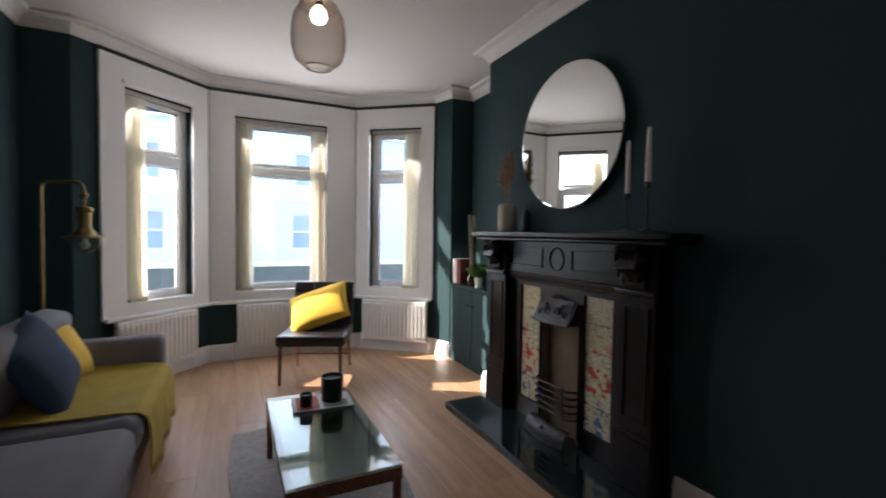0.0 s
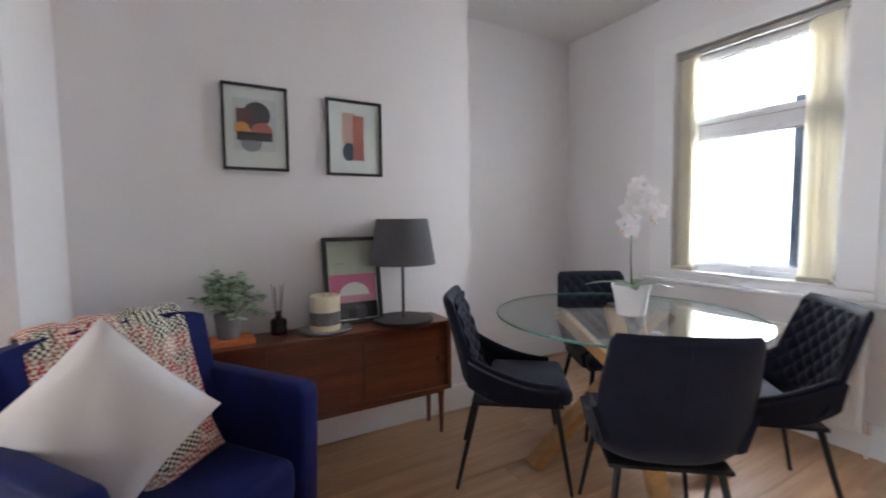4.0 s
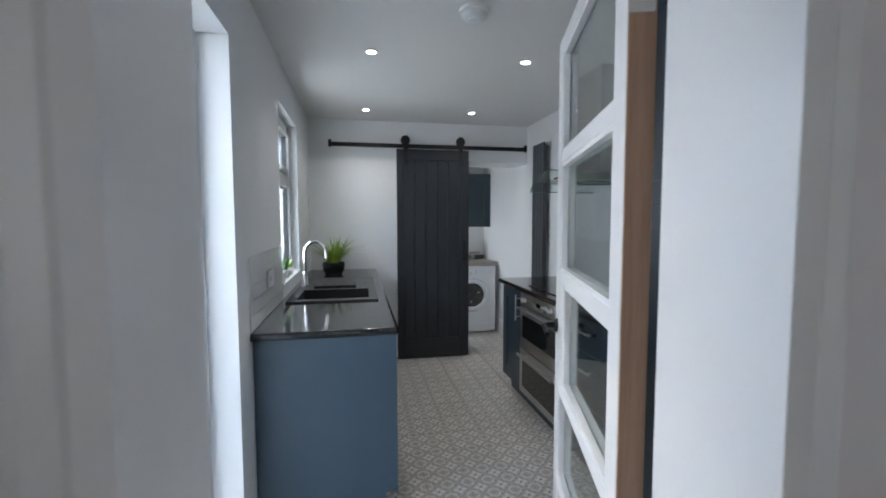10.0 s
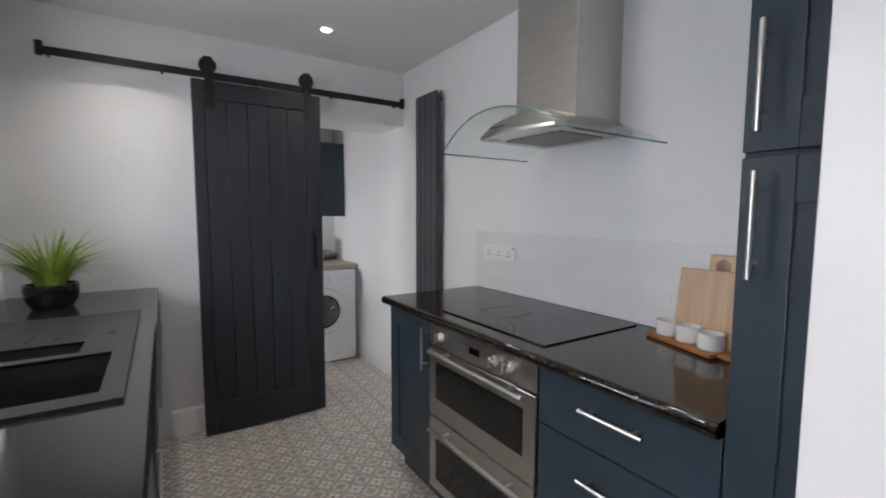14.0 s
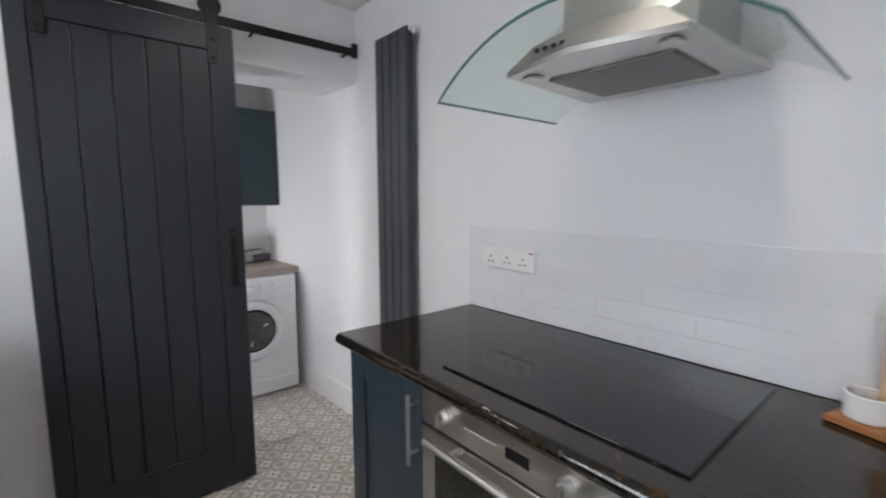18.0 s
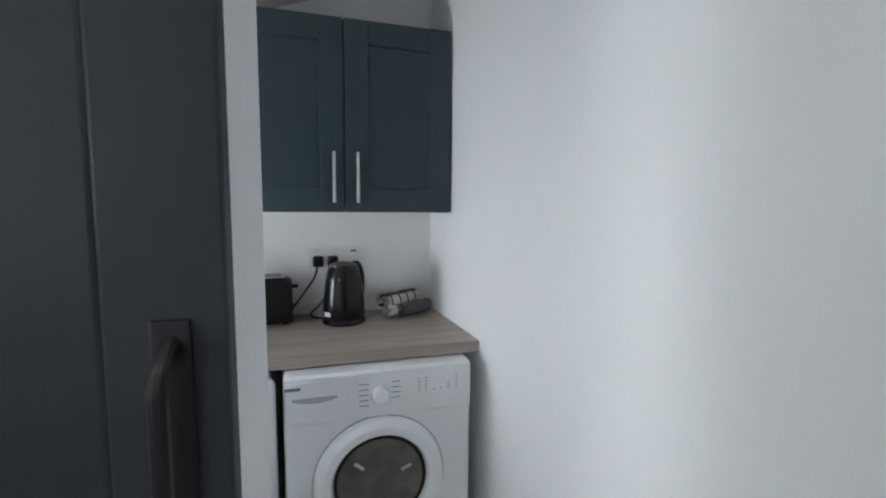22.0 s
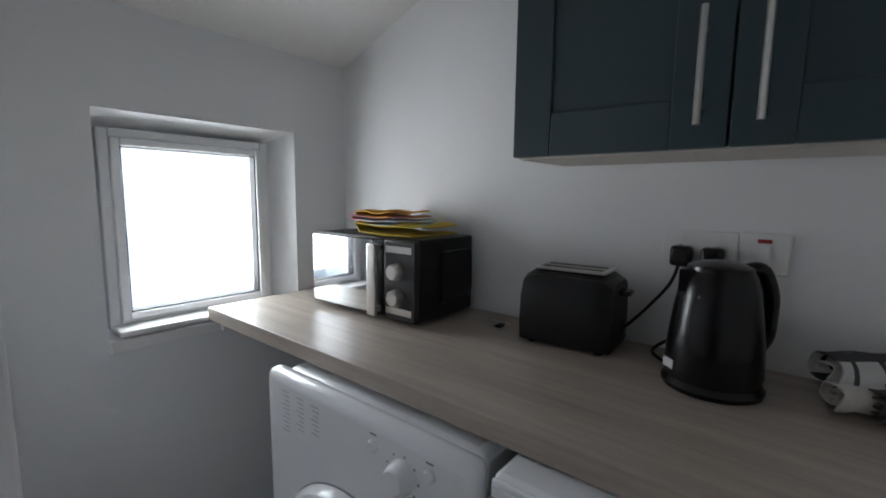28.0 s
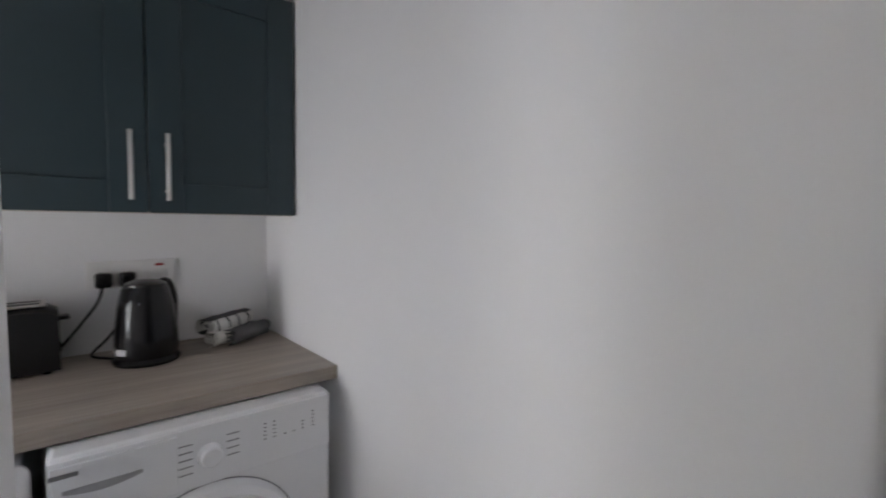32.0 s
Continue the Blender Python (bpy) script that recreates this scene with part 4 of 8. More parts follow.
    wpart("zone_mark", bm_tube([(2.46, -1.60, 0.9263), (2.28, -1.60, 0.9263), (2.28, -1.75, 0.9263), (2.46, -1.75, 0.9263)], 0.0007, 4, closed=True), plain("hob print", (0.12, 0.12, 0.12), 0.4), hob)
    tall = thing("tall_cabinet", "tall slate blue larder cabinet with two shaker doors", "cabinet", pose(1.06, -1.7, 0))
    block("carcass", 0.735, 1.368, KS + 0.004, -1.412, 0.12, 2.335, SLATEB, tall)
    for z0, z1, a, b in ((0.125, 1.466, 1.232, 1.438), (1.476, 2.33, 1.51, 1.712)):
        d = shaker("door", tall, SLATEB, "x", -1.39, 0.739, 1.364, z0, z1, 1, 0.09)
        bar_handle(d, (1.329, -1.39, a), (1.329, -1.39, b), (0, 0.032, 0), NICKEL)
    plinth("plinth", 0.735, 1.368, KS + 0.01, -1.45, tall)


hob_side()


def metro(name, axis, at, out, u0, u1, z0, z1, tw=0.30, th=0.07):
    """A splashback of brick-bonded tiles."""
    sb = thing(name, "white glazed brick-bond tile splashback over the worktop", "splashback", kind="structure")
    t = 0.004

    def bx(a, b, c, d, t0, t1, bev=0.0):
        lo, hi = sorted((at + out * t0, at + out * t1))
        return bm_box(a, b, lo, hi, c, d, bev)
    wpart("grout_bed", bx(u0, u1, z0, z1, 0.0005, t), GROUT, sb, smooth=0)
    rows = int(round((z1 - z0) / th))
    th = (z1 - z0) / rows
    for j in range(rows):
        x = u0 - (tw / 2 if j % 2 else 0)
        while x < u1 - 0.01:
            a, b = max(x, u0), min(x + tw, u1)
            if b - a > 0.02:
                wpart("tile", bx(a + 0.0006, b - 0.0006, z0 + j * th + 0.0006, z0 + (j + 1) * th - 0.0006, t, t + 0.002, 0.0005), METRO, sb)
            x += tw
    return sb


metro("splashback_hob", "x", KS, 1, 1.375, 3.012, 0.923, 1.252)
metro("splashback_sink", "x", KN, -1, 1.49, 2.31, 0.923, 1.255)


def hood():
    h = thing("cooker_hood", "stainless steel chimney hood with a curved glass canopy", "cooker hood", pose(2.233, -1.99, 1.65))
    block("chimney", 2.072, 2.394, KS + 0.001, -1.735, 1.71, H2 - 0.002, STEEL, h, 0.003)
    bm = bmesh.new()
    lo = [(2.0, -1.985), (2.466, -1.985), (2.44, -1.575), (2.233, -1.53), (2.026, -1.575)]
    bm_poly([(x, y) for x, y in lo], 1.660, 1.672, bm=bm)
    b = bmesh.new()
    a = [b.verts.new((x, y, 1.672)) for x, y in lo]
    c = [b.verts.new((2.233 + (x - 2.233) * 0.72, -1.935 + (y + 1.935) * 0.92, 1.725)) for x, y in lo]
    for i in range(5):
        b.faces.new((a[i], a[(i + 1) % 5], c[(i + 1) % 5], c[i]))
    b.faces.new(c)
    add_to(bm, b)
    body = wpart("canopy_body", bm, STEEL, h)
    block("filter", 2.085, 2.381, -1.92, -1.665, 1.654, 1.6605, plain("grey mesh filter", (0.22, 0.21, 0.20), 0.5, 0.7, var=0.2, grain=600, bump=0.5), body, 0.002)
    for x in (2.07, 2.396):
        wpart("hood_light", bm_lathe([(0.024, 0), (0.026, 0.004), (0.02, 0.006)], 20, pose(x, -1.62, 1.654)), NICKEL, body)
    for i in range(4):
        block("button", 2.26 + i * 0.022, 2.27 + i * 0.022, -1.552, -1.546, 1.688, 1.696, GASKET, body, 0)

    def canopy(u, v):
        x = 1.870 + 0.726 * u
        t = 2 * u - 1
        y = KS + 0.004 + (0.545 - 0.03 * t * t) * v
        return (x, y, 1.737 - 0.122 * t * t)
    g = wpart("glass_canopy", bm_sheet(canopy, 28, 6), HOODGLASS, h)
    g.visible_shadow = False
    edge = [canopy(i / 28, 1) for i in range(29)]
    wpart("glass_edge", bm_tube([canopy(0, 0)] + edge + [canopy(1, 0)], 0.0035, 6), GLASSEDGE, g)


hood()


def sink_side():
    y0 = -0.366
    wk = thing("worktop", "dark grey granite worktop around the sink", "worktop", pose(2.8, 0, 0.88))
    # the slab is cut out for the bowls
    bm = bm_wall((1.497, 0), (KX1 - 0.003, 0), 0.036, -0.38, KN - 0.002, [(2.22 - 1.497, 2.80 - 1.497, -0.31, 0.165)])
    bm.transform(Matrix(((1, 0, 0, 0), (0, 0, 1, 0), (0, 1, 0, 0.92), (0, 0, 0, 1))))
    bmesh.ops.recalc_face_normals(bm, faces=bm.faces[:])
    wpart("slab", bm, GRANITE2, wk, smooth=0)
    wpart("front_edge", bm_cyl((1.497, -0.38, 0.902), (KX1 - 0.003, -0.38, 0.902), 0.018, n=16), GRANITE2, wk)
    wpart("end_edge", bm_cyl((1.497, -0.38, 0.902), (1.497, KN - 0.002, 0.902), 0.018, n=16), GRANITE2, wk)
    sk = thing("kitchen_sink", "black composite one-and-a-half bowl sink with drainer", "sink", pose(2.7, 0, 0.92))
    bm = bmesh.new()
    for a, b, c, d in ((2.175, 2.24, -0.335, 0.205), (2.60, 2.64, -0.335, 0.205), (2.78, 3.24, -0.335, 0.205), (2.24, 2.60, -0.335, -0.285), (2.24, 2.60, 0.15, 0.205), (2.64, 2.78, -0.335, -0.20), (2.64, 2.78, 0.10, 0.205)):
        bm_box(a, b, c, d, 0.919, 0.93, bm=bm)
    rim = wpart("rim", bm, SINKBLACK, sk)
    for (a, b, c, d), zb in (((2.24, 2.60, -0.285, 0.15), 0.74), ((2.64, 2.78, -0.20, 0.10), 0.80)):
        bm = bmesh.new()
        for e, f, g, h in ((a - 0.01, a, c - 0.01, d + 0.01), (b, b + 0.01, c - 0.01, d + 0.01), (a, b, c - 0.01, c), (a, b, d, d + 0.01)):
            bm_box(e, f, g, h, zb, 0.927, bm=bm)
        bm_box(a - 0.01, b + 0.01, c - 0.01, d + 0.01, zb - 0.01, zb, bm=bm)
        bw = wpart("bowl", bm, SINKBLACK, sk)
        wpart("drain", bm_lathe([(0.04, 0), (0.04, 0.003), (0.03, 0.004), (0.0, 0.002)], 20, pose((a + b) / 2, (c + d) / 2, zb)), CHROME, bw)
    for i in range(6):
        wpart("drainer_groove", bm_box(2.85, 3.20, -0.275 + i * 0.075, -0.26 + i * 0.075, 0.9295, 0.9325, 0.001), SINKBLACK, rim)
    tp = thing("kitchen_tap", "chrome swan-neck kitchen tap", "tap", pose(2.77, 0.16, 0.93))
    part("base", bm_lathe([(0.027, 0), (0.027, 0.02), (0.023, 0.03), (0.022, 0.10), (0.016, 0.11)], 24), CHROME, tp)
    pts = [(0, 0, 0.10), (0, 0, 0.24)] + [(0.02 * math.sin(a) * 0 + 0.0, -0.075 + 0.075 * math.cos(a), 0.24 + 0.085 * math.sin(a)) for a in [math.pi * k / 14 for k in range(1, 15)]] + [(0, -0.152, 0.20)]
    part("spout", bm_tube(pts, 0.0115, 14), CHROME, tp)
    part("lever", bm_tube([(0.022, 0, 0.07), (0.05, -0.005, 0.085), (0.08, -0.01, 0.10)], [0.008, 0.006, 0.005], 10), CHROME, tp)
    pn = thing("end_panel", "slate blue end panel of the sink run standing on the floor", "cabinet panel", pose(1.53, -0.08, 0))
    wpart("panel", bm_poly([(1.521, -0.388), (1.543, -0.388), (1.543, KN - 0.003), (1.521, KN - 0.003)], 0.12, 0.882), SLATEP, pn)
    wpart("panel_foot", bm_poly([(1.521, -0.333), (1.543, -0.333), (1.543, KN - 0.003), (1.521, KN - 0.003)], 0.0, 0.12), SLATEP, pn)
    xs = [1.546, 2.10, 2.86, 3.40, KX1 - 0.004]
    for x0, x1 in zip(xs, xs[1:]):
        c = thing("base_cabinet", "slate blue base cabinet of the sink run", "cabinet", pose((x0 + x1) / 2, 0, 0), "sink run cabinets")
        bm = bmesh.new()
        top = 0.882 if not (2.0 < (x0 + x1) / 2 < 2.95) else 0.70
        bm_box(x0 + 0.001, x1 - 0.001, -0.367, KN - 0.003, 0.12, top, bm=bm)
        wpart("carcass", bm, SLATEB, c, smooth=0)
        wpart("plinth", bm_box(x0 + 0.001, x1 - 0.001, -0.333, -0.313, 0, 0.12), SLATEB, c, smooth=0)
        d = shaker("door", c, SLATEB, "x", y0, x0 + 0.003, x1 - 0.003, 0.125, 0.878, -1, 0.08)
        bar_handle(d, (x1 - 0.05, y0, 0.64), (x1 - 0.05, y0, 0.84), (0, -0.032, 0), NICKEL)


sink_side()


def barn_door():
    d = thing("sliding_barn_door", "charcoal painted sliding barn door hung on a black rail", "door", pose(3.84, -0.97, 0.012))
    x0, x1 = 3.822, 3.860
    y0, y1, zt = -1.331, -0.603, 2.105
    # boards stand back between the stiles and rails
    edges = [-0.664 - 0.1135 * k for k in range(6)]
    for a, b in zip(edges, edges[1:]):
        block("board", x0 + 0.006, x1 - 0.004, b + 0.0006, a - 0.0006, 0.20, 2.0, DARKDOOR, d, 0.0055)
    block("stile", x0, x1, -0.664, y1, 0.012, zt, DARKDOOR, d, 0.004)
    block("stile", x0, x1, y0, -1.2315, 0.012, zt, DARKDOOR, d, 0.004)
    block("rail", x0, x1, -1.2315, -0.664, 2.0, zt, DARKDOOR, d, 0.004)
    block("rail", x0, x1, -1.2315, -0.664, 0.012, 0.205, DARKDOOR, d, 0.004)
    hd = block("pull_plate", x0 - 0.006, x0, -1.301, -1.269, 0.965, 1.235, BLACKMET, d, 0.002)
    wpart("pull", bm_tube(arc_points([(x0 - 0.004, -1.285, 1.215), (x0 - 0.045, -1.285, 1.20), (x0 - 0.045, -1.285, 1.0), (x0 - 0.004, -1.285, 0.985)], 0.02), 0.008, 10), BLACKMET, hd)
    for y in (-0.69, -1.248):
        s = block("hanger_strap", x0 - 0.006, x0 - 0.0005, y - 0.022, y + 0.022, 1.945, 2.235, BLACKMET, d, 0.002)
        wpart("wheel", bm_lathe([(0.042, 0), (0.046, 0.003), (0.036, 0.006), (0.036, 0.016), (0.046, 0.019), (0.042, 0.022)], 24, pose(3.829, y, 2.19, 0, 90, 0)), BLACKMET, s)
        for z in (1.97, 2.045):
            wpart("bolt", bm_lathe([(0.009, 0), (0.009, 0.004), (0.004, 0.007)], 8, pose(x0 - 0.006, y, z, 0, -90, 0)), BLACKMET, s)
    r = thing("door_rail", "black steel sliding door rail screwed to the wall", "rail", pose(3.85, -0.97, 2.18))
    block("track", 3.836, 3.844, -1.955, 0.045, 2.115, 2.155, BLACKMET, r, 0.001)
    for y in (0.01, -0.47, -0.96, -1.44, -1.92):
        wpart("spacer", bm_cyl((3.830, y, 2.135), (KX1 - 0.001, y, 2.135), 0.007, n=12), BLACKMET, r)
    for y in (0.03, -1.94):
        block("end_stop", 3.828, 3.852, y - 0.015, y + 0.015, 2.108, 2.178, BLACKMET, r, 0.003)


barn_door()


def tall_radiator():
    r = thing("tall_radiator", "anthracite vertical flat-bar radiator on the kitchen wall", "radiator", pose(3.5, KS, 0.25))
    for i in range(4):
        x = 3.352 + i * 0.067
        block("bar", x, x + 0.063, KS + 0.06, KS + 0.078, 0.30, 2.135, ANTHRA, r, 0.006)
        block("bar", x + 0.008, x + 0.055, KS + 0.03, KS + 0.058, 0.32, 2.12, ANTHRA, r, 0.006)
    for z in (0.36, 2.08):
        wpart("header", bm_cyl((3.342, KS + 0.045, z), (3.624, KS + 0.045, z), 0.014, n=12), ANTHRA, r)
        wpart("bracket", bm_cyl((3.5, KS, z - 0.05), (3.5, KS + 0.04, z - 0.05), 0.012, n=10), ANTHRA, r)
    for x in (3.342, 3.624):
        wpart("valve", bm_cyl((x, KS + 0.045, 2.10), (x, KS + 0.045, 2.13), 0.012, n=10), CHROME, r)


tall_radiator()


def wall_socket(m, w=0.146, h=0.086, kind="double", label="white plastic double socket on the wall"):
    """Local x along the wall, z up, +y out of it."""
    s = thing("wall_socket" if kind != "switch" else "wall_switch", label, "socket" if kind != "switch" else "switch", m)
    part("plate", bm_box(-w / 2, w / 2, 0, 0.009, -h / 2, h / 2, 0.003), PLASTIC, s)
    if kind == "switch":
        part("rocker", bm_box(-0.008, 0.008, 0.009, 0.014, -0.014, 0.014, 0.002), PLASTIC, s)
        if w > 0.1:
            part("rocker", bm_box(0.03, 0.046, 0.009, 0.014, -0.014, 0.014, 0.002), PLASTIC, s)
    elif kind == "cooker":
        part("rocker", bm_box(-0.01, 0.01, 0.009, 0.014, -0.012, 0.016, 0.002), PLASTIC, s)
        part("neon", bm_box(-0.012, 0.012, 0.009, 0.0105, 0.022, 0.03), plain("red neon window", (0.35, 0.02, 0.02), 0.3), s)
    else:
        for x in ((-0.036, 0.036) if kind == "double" else (-0.075, 0.0, 0.085)):
            for dx, dz in ((0, 0.006), (-0.011, -0.014), (0.011, -0.014)):
                part("pin_hole", bm_box(x + dx - 0.003, x + dx + 0.003, 0.0085, 0.0096, dz - 0.004, dz + 0.004), GASKET, s, smooth=0)
            part("rocker", bm_box(x - 0.006, x + 0.006, 0.009, 0.013, 0.02, 0.034, 0.002), PLASTIC, s)
        if kind == "long":
            part("neon", bm_box(-0.122, -0.108, 0.009, 0.0105, 0.028, 0.034), plain("red neon window", (0.35, 0.02, 0.02), 0.3), s)
    return s


wall_socket(pose(2.791, KS + 0.0095, 1.135), 0.26, 0.082, "long", "white plastic cooker socket plate with a red light")
wall_socket(pose(1.90, KN - 0.0095, 1.11, 0, 0, 180), 0.15, 0.09, "switch", "white plastic switch plate on the tiled splashback")
wall_socket(pose(3.42, KN - 0.001, 1.13, 0, 0, 180), 0.15, 0.09, "double")


def grass_plant(m, pot_r, pot_h, blades, length, mat, pot_mat, label, name="potted_plant", seed=1, curve=0.8, wide=0.0014):
    p = thing(name, label, "plant", m)
    part("pot", bm_lathe([(pot_r * 0.72, 0), (pot_r * 0.9, pot_h * 0.3), (pot_r, pot_h * 0.75), (pot_r * 0.97, pot_h), (pot_r * 0.88, pot_h), (pot_r * 0.85, pot_h * 0.8), (0.0, pot_h * 0.8)], 28), pot_mat, p)
    rnd = random.Random(seed)
    bm = bmesh.new()
    for _ in range(blades):
        a, l, k = rnd.uniform(0, 6.283), length * rnd.uniform(0.55, 1.1), rnd.uniform(0.25, 1.0) * curve
        r0 = pot_r * 0.5 * rnd.random() ** 0.5
        w = wide * rnd.uniform(0.7, 1.3)
        prev = None
        for s in range(6):
            t = s / 5
            rad = r0 + l * k * t * (0.4 + 0.6 * t)
            z = pot_h * 0.85 + l * (t - 0.55 * k * t * t)
            wd = w * (1 - t ** 2) + 0.0004
            c = Vector((math.cos(a) * rad, math.sin(a) * rad, z))
            side = Vector((-math.sin(a), math.cos(a), 0)) * wd
            row = (bm.verts.new(c - side), bm.verts.new(c + side))
            if prev:
                bm.faces.new((prev[0], prev[1], row[1], row[0]))
            prev = row
    part("leaves", bm, mat, p, smooth=60)
    return p


BLACKPOT = plain("glossy black pot", (0.008, 0.008, 0.008), 0.1, bump=0.0)
grass_plant(pose(3.56, 0.0, 0.92), 0.10, 0.11, 120, 0.34, plain("yellow green strap leaf", (0.20, 0.30, 0.035), 0.5, var=0.35, scale=14), BLACKPOT, "leafy spider plant in a glossy black pot on the worktop", seed=5, curve=1.25, wide=0.0085)
for i, (x, k) in enumerate(((2.40, 3), (2.60, 8), (2.77, 4))):
    grass_plant(pose(x, 0.27, 1.019), 0.034, 0.058, 70 if i != 1 else 90, 0.075 if i != 1 else 0.09, LEAFD if i == 1 else LEAFG, CERAMIC, "small green plant in a white pot on the window sill", "small_plant", k, 0.5 if i != 1 else 0.25, 0.0022)


def worktop_set():
    for i, (x, w, h, lean) in enumerate(((1.665, 0.20, 0.25, 8), (1.565, 0.24, 0.30, 6))):
        b = thing("chopping_board", "pale beech chopping board leaning on the tiled splashback", "chopping board", pose(x, KS + (0.085 if i == 0 else 0.05), 0.921, lean, 0, 0))
        bm = bm_box(-w / 2, w / 2, 0.0, 0.014, 0, h, 0.006)
        part("board", bm, BEECH, b)
        if i:
            part("hanging_hole", bm_lathe([(0.024, 0), (0.024, 0.0165), (0.017, 0.0165), (0.017, 0)], 20, pose(w / 2 - 0.045, 0.0155, h - 0.04, 90)), RAWWOOD, b)
    sb = thing("serving_board", "oiled wooden serving board with a handle", "board", pose(1.665, -1.862, 0.921, 0, 0, -18))
    part("board", bm_box(-0.10, 0.165, -0.05, 0.05, 0, 0.014, 0.004), OILED, sb)
    part("grip", bm_box(-0.20, -0.099, -0.018, 0.018, 0.001, 0.013, 0.005), OILED, sb)
    for i in range(3):
        c = thing("ramekin", "small white ribbed ceramic dish on the serving board", "dish", pose(1.775 - i * 0.083, -1.898 + i * 0.027, 0.936), "dishes on the board")
        part("bowl", bm_lathe([(0.034, 0), (0.038, 0.004), (0.039, 0.05), (0.036, 0.052), (0.034, 0.05), (0.033, 0.01), (0, 0.008)], 36), CERAMIC, c)
    j = thing("jug", "white ribbed ceramic jug on the granite worktop", "jug", pose(1.49, -1.925, 0.921, 0, 0, 200))
    part("body", bm_lathe([(0.048, 0), (0.054, 0.01), (0.058, 0.05), (0.052, 0.11), (0.043, 0.16), (0.044, 0.185), (0.05, 0.198), (0.046, 0.198), (0.040, 0.182), (0.039, 0.16), (0.048, 0.10), (0.052, 0.02), (0, 0.012)], 36), CERAMIC, j)
    part("handle", bm_tube(arc_points([(0.044, 0, 0.165), (0.10, 0, 0.16), (0.10, 0, 0.06), (0.056, 0, 0.04)], 0.05, 8), 0.008, 10), CERAMIC, j)


worktop_set()


def glazed_door():
    d = thing("glazed_door", "white painted glazed timber door standing open into the kitchen", "door", pose(0.307, -0.735, 0.008, 0, 0, -17.4))
    L, t = 0.858, 0.056
    z = [(2.02, 2.075), (1.612, 1.65), (1.165, 1.208), (0.748, 0.788), (0.366, 0.406), (0.0, 0.14)]
    part("hinge_stile", bm_box(0.004, 0.088, -t, 0, 0, 2.075, 0.003), GLOSSWHITE, d)
    part("bare_edge", bm_box(-0.002, 0.0038, -t + 0.002, -0.002, 0, 2.075), RAWWOOD, d, "bare planed timber edge of the door", 0)
    part("latch_stile", bm_box(L - 0.08, L, -t, 0, 0, 2.075, 0.003), GLOSSWHITE, d)
    for a, b in z:
        part("rail", bm_box(0.088, L - 0.08, -t + 0.001, -0.001, a, b, 0.003), GLOSSWHITE, d)
    for (a, _), (_, b) in zip(z, z[1:]):
        e = L - (0.16 if 0.7 < b < 0.9 else 0.08)   # the stile is wider at the lock
        if e < L - 0.1:
            part("lock_block", bm_box(e, L - 0.08, -t + 0.001, -0.001, b, a, 0.002), GLOSSWHITE, d)
        g = part("pane", bm_box(0.088, e, -t / 2 - 0.002, -t / 2 + 0.002, b, a), PANE, d, smooth=0)
        bm = bmesh.new()
        for y0, y1 in ((-t + 0.004, -t / 2 - 0.003), (-t / 2 + 0.003, -0.004)):
            bm_box(0.088, 0.103, y0, y1, b, a, bm=bm), bm_box(e - 0.015, e, y0, y1, b, a, bm=bm)
            bm_box(0.103, e - 0.015, y0, y1, b, b + 0.014, bm=bm), bm_box(0.103, e - 0.015, y0, y1, a - 0.014, a, bm=bm)
        part("glazing_bead", bm, GLOSSWHITE, g, smooth=0)
    for s, y in ((1, 0.0), (-1, -t)):
        r = part("rose", bm_lathe([(0.027, 0), (0.027, 0.006), (0.022, 0.01), (0.012, 0.011), (0.011, 0.035)], 24, pose(L - 0.042, y, 0.99, -90 * s)), BLACKMET, d, "black lever handle rose")
        part("lever", bm_tube(arc_points([(L - 0.042, y + s * 0.03, 0.99), (L - 0.042, y + s * 0.05, 0.99), (L - 0.17, y + s * 0.055, 0.985)], 0.02), 0.009, 10), BLACKMET, r)
    for zz in (0.25, 1.80):
        part("hinge", bm_box(-0.005, -0.0022, -t + 0.006, -0.002, zz, zz + 0.10, 0.001), NICKEL, d)
    structure("door_post", bm_box(0.222, 0.262, -0.90, -0.812, 0, 2.10), GLOSSWHITE, "white painted post behind the open door")


glazed_door()


def back_door():
    f = thing("door_frame_back", "white plastic frame of the open back door with steel keeps", "door frame", pose(0.92, KN + 0.11, 0), kind="structure")
    y0, y1 = KN + 0.11, KN + 0.18
    for x0, x1, z0, z1 in ((0.45, 0.51, 0, 2.10), (1.25, 1.31, 0, 2.10), (0.51, 1.25, 2.04, 2.10), (0.51, 1.25, 0.0, 0.035)):
        block("frame", x0, x1, y0, y1, z0, z1, UPVC, f, 0.004)
    block("rebate", 1.225, 1.25, y0 + 0.03, y1, 0.035, 2.02, UPVC, f, 0.003)
    for z in (0.42, 0.98, 1.42, 1.88):
        k = block("keep", 1.244, 1.2495, y0 + 0.004, y0 + 0.026, z, z + (0.16 if 0.9 < z < 1.1 else 0.05), NICKEL, f, 0.001)
    block("brass_keep", 1.242, 1.2485, y0 + 0.005, y0 + 0.025, 0.84, 0.93, BRASS, f, 0.001)
    d = thing("back_door", "glazed back door, white inside and slate grey outside, swung open into the yard", "door", pose(0.53, KN + 0.165, 0.03, 0, 0, 97))
    for x0, x1, z0, z1 in ((0, 0.11, 0, 1.98), (0.61, 0.72, 0, 1.98), (0.11, 0.61, 1.87, 1.98), (0.11, 0.61, 0, 0.2)):
        leaf = part("frame", bm_box(x0, x1, 0, 0.056, z0, z1, 0.004), UPVC, d)
        part("outer_skin", bm_box(x0, x1, 0.056, 0.064, z0, z1, 0.002), GREYFRAME, leaf, "slate grey outer face")
